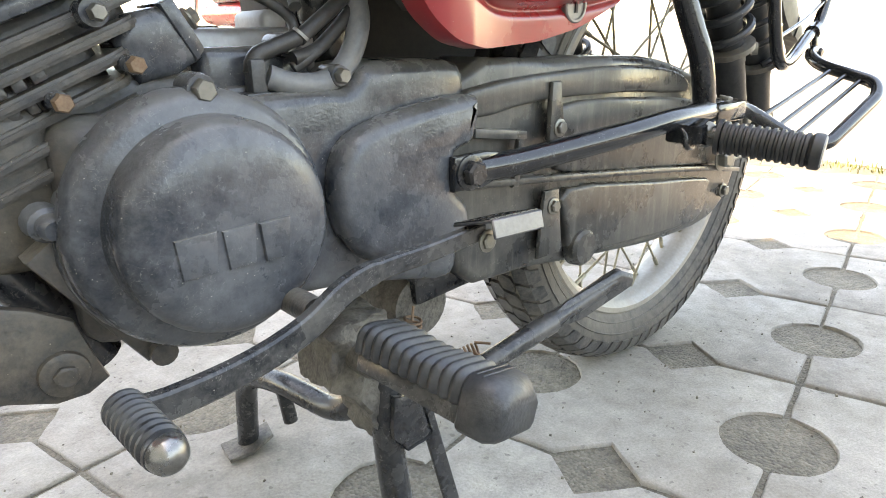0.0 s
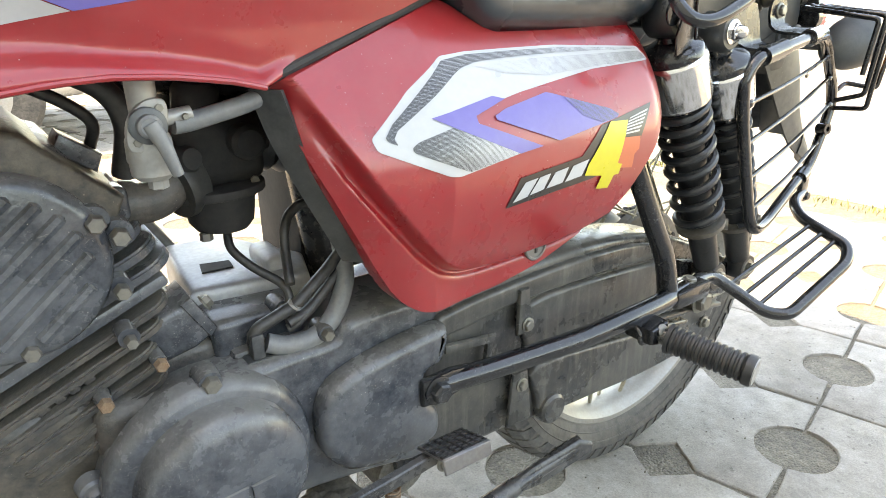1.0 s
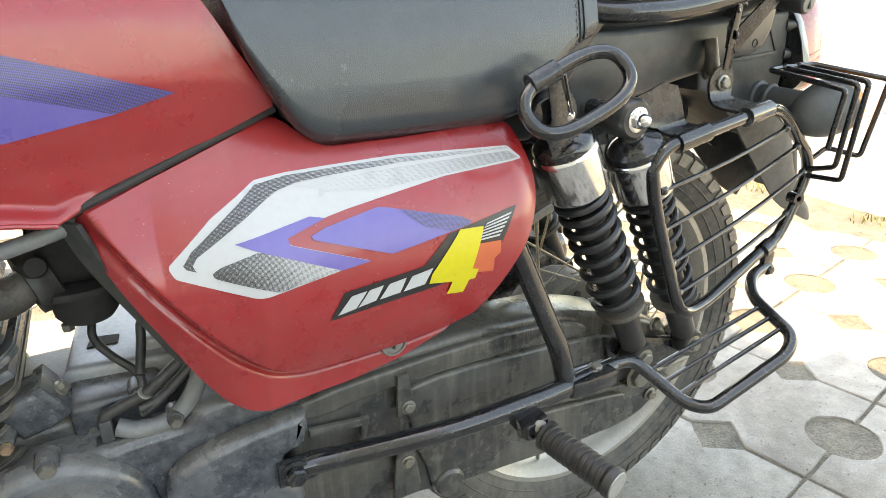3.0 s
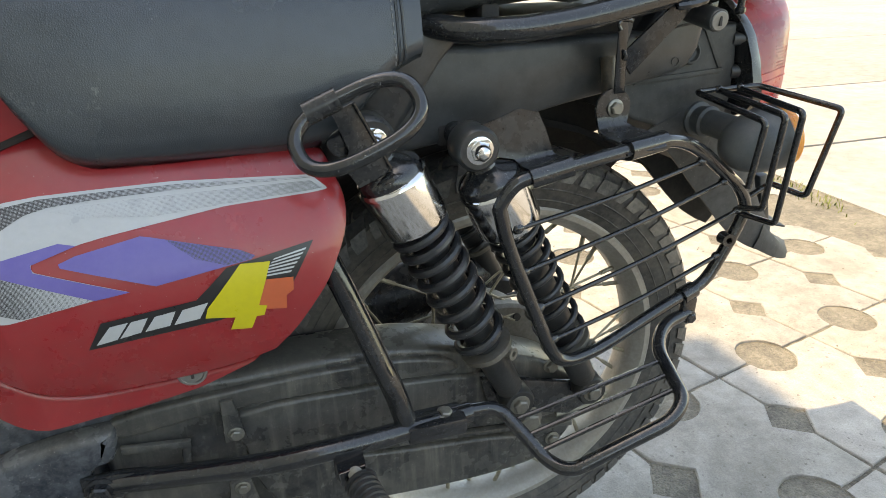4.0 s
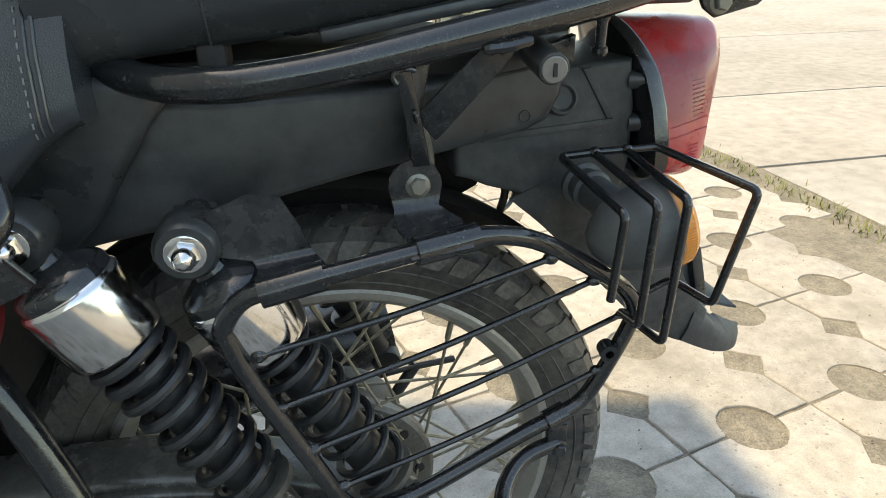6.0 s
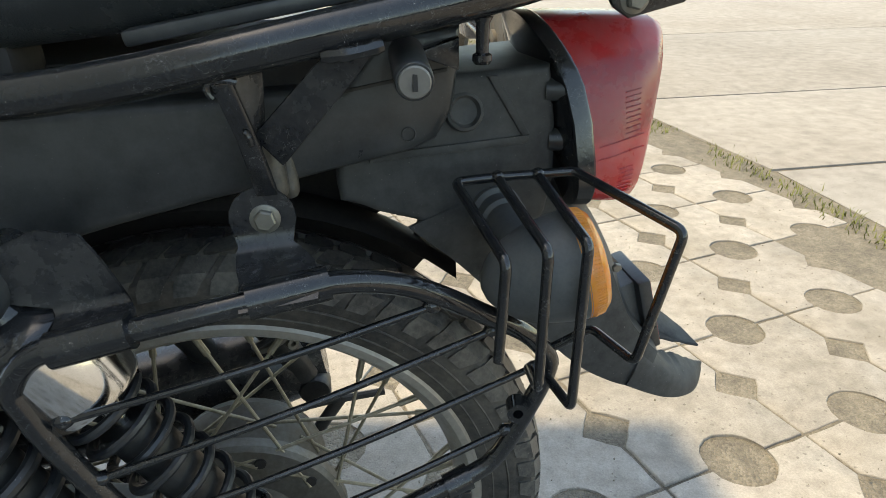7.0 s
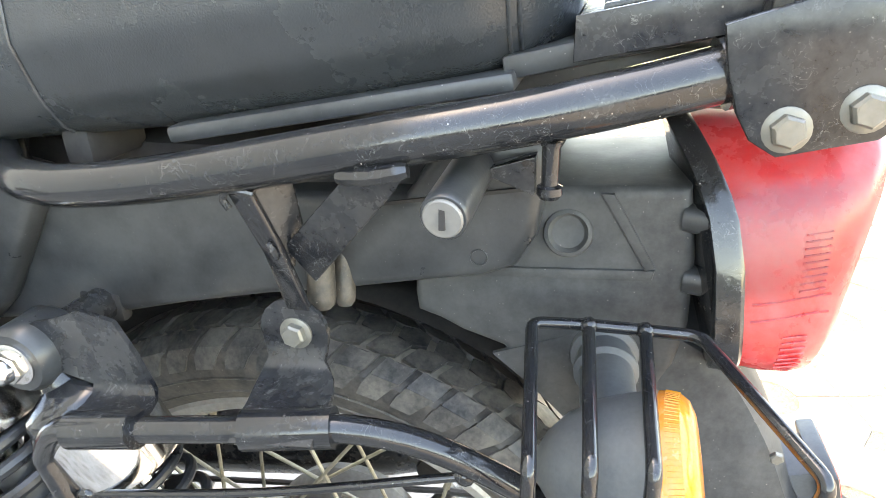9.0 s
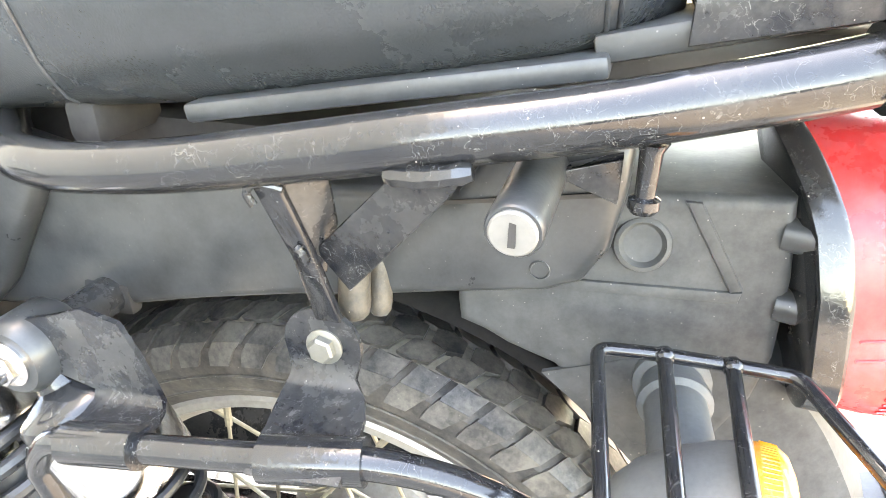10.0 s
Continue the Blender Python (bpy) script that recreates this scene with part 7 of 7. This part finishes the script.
part("rail_stub", lathe(bmesh.new(), [(0, 0.0055), (0.003, 0.0038), (0.018, 0.0034), (0.019, 0.0052), (0.022, 0.0054), (0.024, 0.004), (0.024, 0)], (0.184, -0.1255, 0.747), (0.0, 0.0, -1), 16), m_tube, lrail)
cplate = part("rail_plate", prism(bmesh.new(), [Vector(p) for p in ((0.240, -0.131, 0.790), (0.243, -0.131, 0.775), (0.248, -0.130, 0.760), (0.254, -0.130, 0.750), (0.264, -0.129, 0.744), (0.296, -0.127, 0.751), (0.304, -0.127, 0.758), (0.308, -0.126, 0.795), (0.292, -0.128, 0.806))], (0, 0.005, 0), 0.0015), m_sheet, lrail, "black bolted rail plate")
part("plate_sleeve", tube(bmesh.new(), [Vector((0.243, -0.117, 0.7713)), Vector((0.312, -0.1075, 0.789))], 0.0135, 18), m_tube, lrail)
for p in ((0.2655, -0.1285, 0.7545), (0.2895, -0.127, 0.762)):
    hexbolt("bolt", lrail, p, (0, -1, 0), 0.0062, 0.006, m_bolt)
part("rail_post", bar([(0.262, -0.118, 0.785), (0.270, -0.118, 0.87)], 0.010, 14), m_tube, lrail)
deck = part("luggage_deck", prism(bmesh.new(), [(0.19, -0.115, 0.786), (0.40, -0.115, 0.826), (0.40, 0.115, 0.826), (0.19, 0.115, 0.786)], (0, 0, 0.004), 0.001), m_sheet, bike, "black steel luggage deck behind the seat")
for i in range(9):
    y = -0.10 + i * 0.025
    part("deck_rib", prism(bmesh.new(), [(0.20, y, 0.791), (0.39, y, 0.827), (0.39, y + 0.010, 0.827), (0.20, y + 0.010, 0.791)], (0, 0, 0.004), 0.001), m_sheet, deck)
part("deck_edge", prism(bmesh.new(), [(0.19, -0.118, 0.775), (0.40, -0.118, 0.815), (0.40, -0.118, 0.832), (0.19, -0.118, 0.792)], (0, 0.003, 0), 0.001), m_sheet, deck)
part("under_tray", box(bmesh.new(), (0.10, -0.07, 0.748), (0.29, 0.09, 0.776), 0.006, 2), m_black, bike, "black tray under the luggage deck")
# seat lock
SL = Vector((0.1445, -0.146, 0.7195))
slock = part("seat_lock", lathe(bmesh.new(), [(-0.05, 0.0100), (-0.006, 0.0102), (-0.001, 0.0102), (0.0, 0.0095), (0.0, 0.0)], SL, (-0.05, -1, -0.12), 32), m_black, bike, "black barrel seat lock with a silver face")
part("lock_face", lathe(bmesh.new(), [(0.0, 0.0085), (0.0010, 0.0085), (0.0016, 0.0078), (0.0016, 0)], SL, (-0.05, -1, -0.12), 32), m_brass, slock, "silver lock face")
part("keyway", box(bmesh.new(), (-0.0012, -0.0026, -0.0045), (0.0012, 0.0, 0.0045), 0, 1, Matrix.Translation(SL) @ Matrix.Rotation(radians(-7), 4, "X")), m_dark, slock)
part("lock_bracket", prism(bmesh.new(), xz([(0.150, 0.726), (0.176, 0.734), (0.176, 0.716), (0.160, 0.722)], -0.105), (0, 0.01, 0), 0.001), m_sheet, slock)
# inner mudguard over the tyre
bm = bmesh.new()
rows = []
for i in range(26):
    a = radians(50 + 134 * i / 25)
    near = lerp(math.degrees(a), [50, 60, 80], [-0.02, -0.014, -0.012])
    rows.append([bm.verts.new((AXLE.x + r * math.cos(a), y, AXLE.z + r * math.sin(a))) for y, r in ((near, 0.316), (0.0, 0.322), (0.03, 0.318), (0.052, 0.312), (0.056, 0.285), (0.058, 0.250))])
for a, b in zip(rows, rows[1:]):
    for i in range(5):
        bm.faces.new((a[i], a[i + 1], b[i + 1], b[i]))
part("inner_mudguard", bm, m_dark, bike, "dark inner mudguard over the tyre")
# added dark sheet that closes the bright gap, in place of the shade there
part("mudguard_gap_shade", prism(bmesh.new(), xz([(0.020, 0.575), (0.070, 0.568), (0.120, 0.560), (0.150, 0.575), (0.160, 0.60), (0.17, 0.63), (0.12, 0.655), (0.02, 0.655)], 0.045), (0, 0.004, 0), 0.001), m_dark, bike, "added dark sheet for the shade between fairing and mudguard")
part("cable_loop", tube(bmesh.new(), crom([(0.14, 0.02, 0.614), (0.158, 0.02, 0.599), (0.171, 0.02, 0.578), (0.166, 0.02, 0.553)], 6), 0.0040, 10), m_bhose, bike, "black cable hooked under the fairing")
part("cable_loop", tube(bmesh.new(), crom([(0.20, 0.09, 0.60), (0.222, 0.13, 0.56), (0.225, 0.148, 0.516), (0.205, 0.13, 0.508), (0.184, 0.103, 0.518)], 6), 0.003, 8), m_bhose, bike, "loose black cable end")
# front wheel, out of view
bm = lathe(bmesh.new(), [(-0.035, 0.23), (-0.04, 0.26), (0, 0.283), (0.04, 0.26), (0.035, 0.23)], (-1.25, 0, 0.283), (0, 1, 0), 48)
part("front_wheel", bm, m_rubber, bike)
part("front_fork", bar([(-1.25, -0.07, 0.283), (-1.02, -0.07, 0.86)], 0.02, 12), m_chrome, bike)
part("front_fork", bar([(-1.25, 0.07, 0.283), (-1.02, 0.07, 0.86)], 0.02, 12), m_chrome, bike)

# ---- surroundings ----
LA, LB, LO = Vector((0.2951, 0.0624)), Vector((-0.0738, 0.2858)), Vector((0.2024, -0.1982))


# the added shade wall in front: its height, the reach of its shade, its face
HB = 6.5
reach = HB / math.tan(radians(SUN_EL))
bx = 0.66 - reach * math.cos(radians(SUN_AZ))


def kerb_x(y):
    """The line where the paving ends, along a strip of grass."""
    return 1.63 - 0.02 * (y - 1.0) - 0.09 * max(y - 1.5, 0)


bm = bmesh.new()
vs = [bm.verts.new(p) for p in ((-60, -60, -0.0045), (90, -60, -0.0045), (90, 120, -0.0045), (-60, 120, -0.0045))]
bm.faces.new(vs)
ground = tagged(part("ground", bm, m_soil, None, "sandy mortar bed under concrete paving"), kind="structure", category="ground")


def paver_mesh(seed):
    """One interlocking tile: round notches on two sides, pointed ones on the other two."""
    rnd = random.Random(seed)
    g, rc, hd = 0.011, 0.20, 0.165
    pts = []
    h = 0.5 - g
    arc = [(math.pi * i / 10) for i in range(11)]
    pts += [(-h, -h)] + [(-rc * math.cos(a), -h + g * 0 + max(rc * math.sin(a) - g, 0)) for a in arc] + [(h, -h)]
    pts += [(h, -hd), (h - hd + g, 0), (h, hd), (h, h)]
    pts += [(rc * math.cos(a), h - max(rc * math.sin(a) - g, 0)) for a in arc] + [(-h, h)]
    pts += [(-h, hd), (-h + hd - g, 0), (-h, -hd)]
    # uneven, slightly chipped edges
    dense = []
    for a, b in zip(pts, pts[1:] + pts[:1]):
        k = max(1, round(math.dist(a, b) / 0.09))
        dense += [(a[0] + (b[0] - a[0]) * i / k, a[1] + (b[1] - a[1]) * i / k) for i in range(k)]
    b = bmesh.new()
    loops = []
    for inset, z in ((0.0, -0.03), (0.0, -0.0030), (0.004, -0.0010), (0.012, 0.0)):
        ring = []
        for j, (u, v) in enumerate(dense):
            r2 = random.Random(seed * 977 + j)
            k = 1 - inset * 1.6
            u2, v2 = u * k + r2.uniform(-0.0035, 0.0035), v * k + r2.uniform(-0.0035, 0.0035)
            p = LA * u2 + LB * v2
            ring.append(b.verts.new((p.x, p.y, z)))
        loops.append(ring)
    n = len(dense)
    for p, q in zip(loops, loops[1:]):
        for i in range(n):
            b.faces.new((p[i], p[(i + 1) % n], q[(i + 1) % n], q[i]))
    f = b.faces.new(loops[-1])
    bmesh.ops.triangulate(b, faces=[f])
    return b


pavement = tagged(part("pavement", prism(bmesh.new(), [(-6.0, -6.6, -0.06), (1.6, -6.6, -0.06), (1.5, 8.0, -0.06), (-6.0, 8.0, -0.06)], (0, 0, 0.045)), m_soil, None, "interlocking concrete paving with sandy joints"), kind="structure", category="pavement")
tiles = []
far = bmesh.new()
for seed in (3, 5, 9, 12):
    me = part("paver", paver_mesh(seed), m_paver, pavement, "", 40)
    tiles.append(me)
used = set()
rnd = random.Random(4)
cells = []
for i in range(-22, 16):
    for j in range(-30, 34):
        c = LO + LA * i + LB * (j + 0.5)
        if c.x < kerb_x(c.y) - 0.16 and c.x > -6.0 and -6.6 < c.y < 8.5 and not (bx - 0.5 < c.x < bx + 0.2 and c.y < 2.0):
            cells.append((abs(c.x - 0.3) + abs(c.y - 0.5), i, j, c))
cells.sort(key=lambda t: t[0])
for n, (_, i, j, c) in enumerate(cells):
    m = Matrix.Translation((c.x, c.y, rnd.uniform(-0.0012, 0.0012))) @ Euler((rnd.uniform(-0.004, 0.004), rnd.uniform(-0.004, 0.004), rnd.uniform(-0.006, 0.006))).to_matrix().to_4x4()
    src = tiles[n % 4]
    if n < 4:
        src.matrix_basis = m
    elif n < 296:
        again("paver", src, pavement, m)
    else:
        tmp = bmesh.new()
        tmp.from_mesh(src.data)
        tmp.transform(m)
        me = bpy.data.meshes.new("tmp")
        tmp.to_mesh(me)
        tmp.free()
        far.from_mesh(me)
        bpy.data.meshes.remove(me)
tagged(part("far_pavers", far, m_paver, pavement, "more of the same paving farther off", 40), kind="stuff")

# concrete slabs past the paving
yard = tagged(part("concrete_yard", prism(bmesh.new(), [(1.78, -40, -0.006), (80, -40, -0.006), (80, 1.44, -0.006), (1.68, 1.44, -0.006)], (0, 0, 0.006)), m_slab, None, "pale cast concrete yard in large slabs"), kind="structure", category="ground")
SL_Y = [1.46, 2.55, 4.6, 8.0, 14.0, 30.0]
for y0, y1 in zip(SL_Y, SL_Y[1:]):
    x0, x1 = kerb_x(y0) + 0.05, kerb_x(min(y1, 9)) + 0.05
    part("slab", prism(bmesh.new(), [(x0, y0, -0.02), (80, y0 - 0.6, -0.02), (80, y1 - 0.6 - 0.02, -0.02), (x1, y1 - 0.018, -0.02)], (0, 0, 0.024), 0.003), m_slab, yard)
# dry grass along the joint
rnd = random.Random(7)
bm = bmesh.new()
for _ in range(2600):
    y = rnd.uniform(-0.6, 6.0)
    x = kerb_x(y) + rnd.gauss(-0.02, 0.035)
    if noise.noise(Vector((x * 3, y * 2.2, 0))) < -0.12:
        continue
    h, a, w = rnd.uniform(0.008, 0.03), rnd.uniform(0, 6.28), rnd.uniform(0.0012, 0.0025)
    d = Vector((math.cos(a), math.sin(a), 0))
    p = Vector((x, y, -0.004))
    s = Vector((-d.y, d.x, 0)) * w
    q = p + d * h * 0.8 + Vector((0, 0, h))
    v = [bm.verts.new(p - s), bm.verts.new(p + s), bm.verts.new(p + d * h * 0.3 + Vector((0, 0, h * 0.6)) + s * 0.7), bm.verts.new(q), bm.verts.new(p + d * h * 0.3 + Vector((0, 0, h * 0.6)) - s * 0.7)]
    bm.faces.new(v)
tagged(part("grass", bm, m_grass, None, "short dry grass growing along the paving edge", smooth=False), kind="stuff", category="grass")
# loose grit
bm = bmesh.new()
for _ in range(2600):
    x, y = rnd.uniform(-0.9, 1.5), rnd.uniform(-0.6, 1.6)
    r = abs(rnd.gauss(0, 0.0011)) + 0.0005
    t = Matrix.Translation((x, y, r * 0.3)) @ Euler((rnd.random() * 3, rnd.random() * 3, 0)).to_matrix().to_4x4() @ Matrix.Diagonal((r, r * 0.8, r * 0.6, 1))
    c = [bm.verts.new(t @ Vector(p)) for p in ((1, 0, 0), (-1, 0, 0), (0, 1, 0), (0, -1, 0), (0, 0, 1), (0, 0, -1))]
    for f in ((0, 2, 4), (2, 1, 4), (1, 3, 4), (3, 0, 4), (2, 0, 5), (1, 2, 5), (3, 1, 5), (0, 3, 5)):
        bm.faces.new([c[k] for k in f])
tagged(part("grit", bm, m_soil, None, "loose grit scattered on the paving", smooth=False), kind="stuff", category="grit")

# unseen wall added in front to cast the shade over the bike
wall = tagged(part("shade_wall", box(bmesh.new(), (bx - 0.3, -9.0, -0.01), (bx, 0.315 + reach * math.sin(radians(SUN_AZ)), HB), 0.01), m_plaster, None, "unseen plastered wall added to cast the shade over the motorcycle"), kind="structure", category="wall")

# unseen wall added behind the viewpoint to block low sky and darken reflections
wall2 = tagged(part("sky_blocker_back", box(bmesh.new(), (-20.0, -18.3, -0.01), (22.0, -18.0, 2.4), 0.01), m_brown, None, "unseen dark wall added to block the low sky"), kind="structure", category="wall")

# parked car beyond the bike
def parked_car(x0, y0):
    car = tagged(new("car"), "white parked car standing on the paving beyond the motorcycle", "car")
    sec = []
    for x, z0, z1, w in ((-4.0, 0.35, 0.55, 0.72), (-3.9, 0.25, 0.78, 0.80), (-3.3, 0.22, 0.86, 0.84), (-2.4, 0.20, 0.90, 0.85), (-0.5, 0.20, 0.92, 0.85), (-0.15, 0.24, 0.90, 0.82), (-0.03, 0.28, 0.78, 0.76), (0.0, 0.36, 0.62, 0.70)):
        pts = []
        for i in range(28):
            a = 2 * math.pi * i / 28
            c, s = math.cos(a), math.sin(a)
            pts.append((x0 + x, y0 + 0.85 + math.copysign(abs(c) ** 0.35, c) * w, (z0 + z1) / 2 + math.copysign(abs(s) ** 0.5, s) * (z1 - z0) / 2))
        sec.append(pts)
    part("body", loft(sec), m_carwhite, car, "white painted body", 50)
    sec = []
    for x, z1, w in ((-2.9, 0.90, 0.70), (-2.3, 1.30, 0.64), (-1.3, 1.40, 0.62), (-0.5, 1.34, 0.62), (-0.2, 0.92, 0.70)):
        sec.append([(x0 + x, y0 + 0.85 + y, z) for y, z in ((-w, 0.86), (-w * 0.9, z1 - 0.05), (-w * 0.75, z1), (w * 0.75, z1), (w * 0.9, z1 - 0.05), (w, 0.86))])
    part("cabin", loft(sec), m_glass, car, "dark window glass", 30)
    part("bumper", box(bmesh.new(), (x0 - 0.12, y0 + 0.10, 0.28), (x0 + 0.05, y0 + 1.6, 0.42), 0.03, 3), m_black, car, "black bumper")
    for wx in (-0.75, -3.1):
        for wy in (0.02, 1.5):
            t = part("wheel", lathe(bmesh.new(), [(-0.09, 0.19), (-0.09, 0.27), (-0.06, 0.295), (0.06, 0.295), (0.09, 0.27), (0.09, 0.19)], (x0 + wx, y0 + wy + 0.09, 0.295), (0, 1, 0), 36), m_rubber, car)
            part("hub_cap", lathe(bmesh.new(), [(-0.10, 0), (-0.10, 0.12), (-0.085, 0.19), (-0.07, 0.19)], (x0 + wx, y0 + wy + 0.09, 0.295), (0, 1, 0), 28), m_tap, t)
    return car


parked_car(0.05, 2.9)


# small motorcycle parked beyond
def far_motorcycle(y):
    moped = tagged(new("motorcycle"), "red motorcycle parked on the paving beyond the first", "motorcycle")
    sec = []
    for x, z0, z1, w in ((0.05, 0.52, 0.66, 0.10), (0.4, 0.50, 0.66, 0.12), (0.8, 0.50, 0.64, 0.10), (1.0, 0.51, 0.61, 0.07), (1.10, 0.53, 0.575, 0.035)):
        sec.append([(x, y + w * math.cos(a * 0.3927), (z0 + z1) / 2 + (z1 - z0) / 2 * math.sin(a * 0.3927)) for a in range(16)])
    part("tail_body", loft(sec), m_red, moped, "red tail body", 50)
    part("saddle", box(bmesh.new(), (0.25, y - 0.11, 0.64), (0.9, y + 0.11, 0.72), 0.03, 3), m_seat, moped)
    part("mudflap", prism(bmesh.new(), [(1.04, y - 0.05, 0.52), (1.08, y - 0.05, 0.52), (1.20, y - 0.04, 0.27), (1.17, y - 0.04, 0.26), (1.10, y - 0.05, 0.36)], (0, 0.1, 0), 0.004), m_black, moped)
    for x in (0.85, -0.22):
        rim = part("wheel", lathe(bmesh.new(), [(-0.02, 0.20), (-0.035, 0.235), (0, 0.262), (0.035, 0.235), (0.02, 0.20)], (x, y, 0.255), (0, 1, 0), 40), m_rubber, moped)
        part("hub", lathe(bmesh.new(), [(-0.04, 0.0), (-0.04, 0.06), (0.04, 0.06), (0.04, 0)], (x, y, 0.255), (0, 1, 0), 20), m_hub, rim)
    part("swing_arm", bar([(0.85, y - 0.06, 0.255), (0.30, y - 0.06, 0.30)], 0.018, 10), m_sheet, moped)
    part("engine", box(bmesh.new(), (0.05, y - 0.08, 0.20), (0.42, y + 0.08, 0.46), 0.03, 3), m_engine, moped)
    part("fork", bar([(-0.22, y - 0.07, 0.255), (-0.02, y - 0.07, 0.85)], 0.016, 10), m_chrome, moped)
    part("fork", bar([(-0.22, y + 0.07, 0.255), (-0.02, y + 0.07, 0.85)], 0.016, 10), m_chrome, moped)
    part("handlebar", bar([(-0.0, y - 0.12, 0.90), (0.02, y + 0.10, 0.90)], 0.012, 10), m_chrome, moped)
    part("steering_head", box(bmesh.new(), (-0.05, y - 0.09, 0.80), (0.10, y + 0.09, 0.90), 0.03, 3), m_red, moped)
    # its tail points at the first motorcycle
    tail = Vector((1.1, y, 0))
    moped.matrix_basis = Matrix.Translation(tail - Vector((0.06, 0, 0))) @ Matrix.Rotation(radians(-90), 4, "Z") @ Matrix.Translation(-tail)
    return moped


far_motorcycle(2.72)
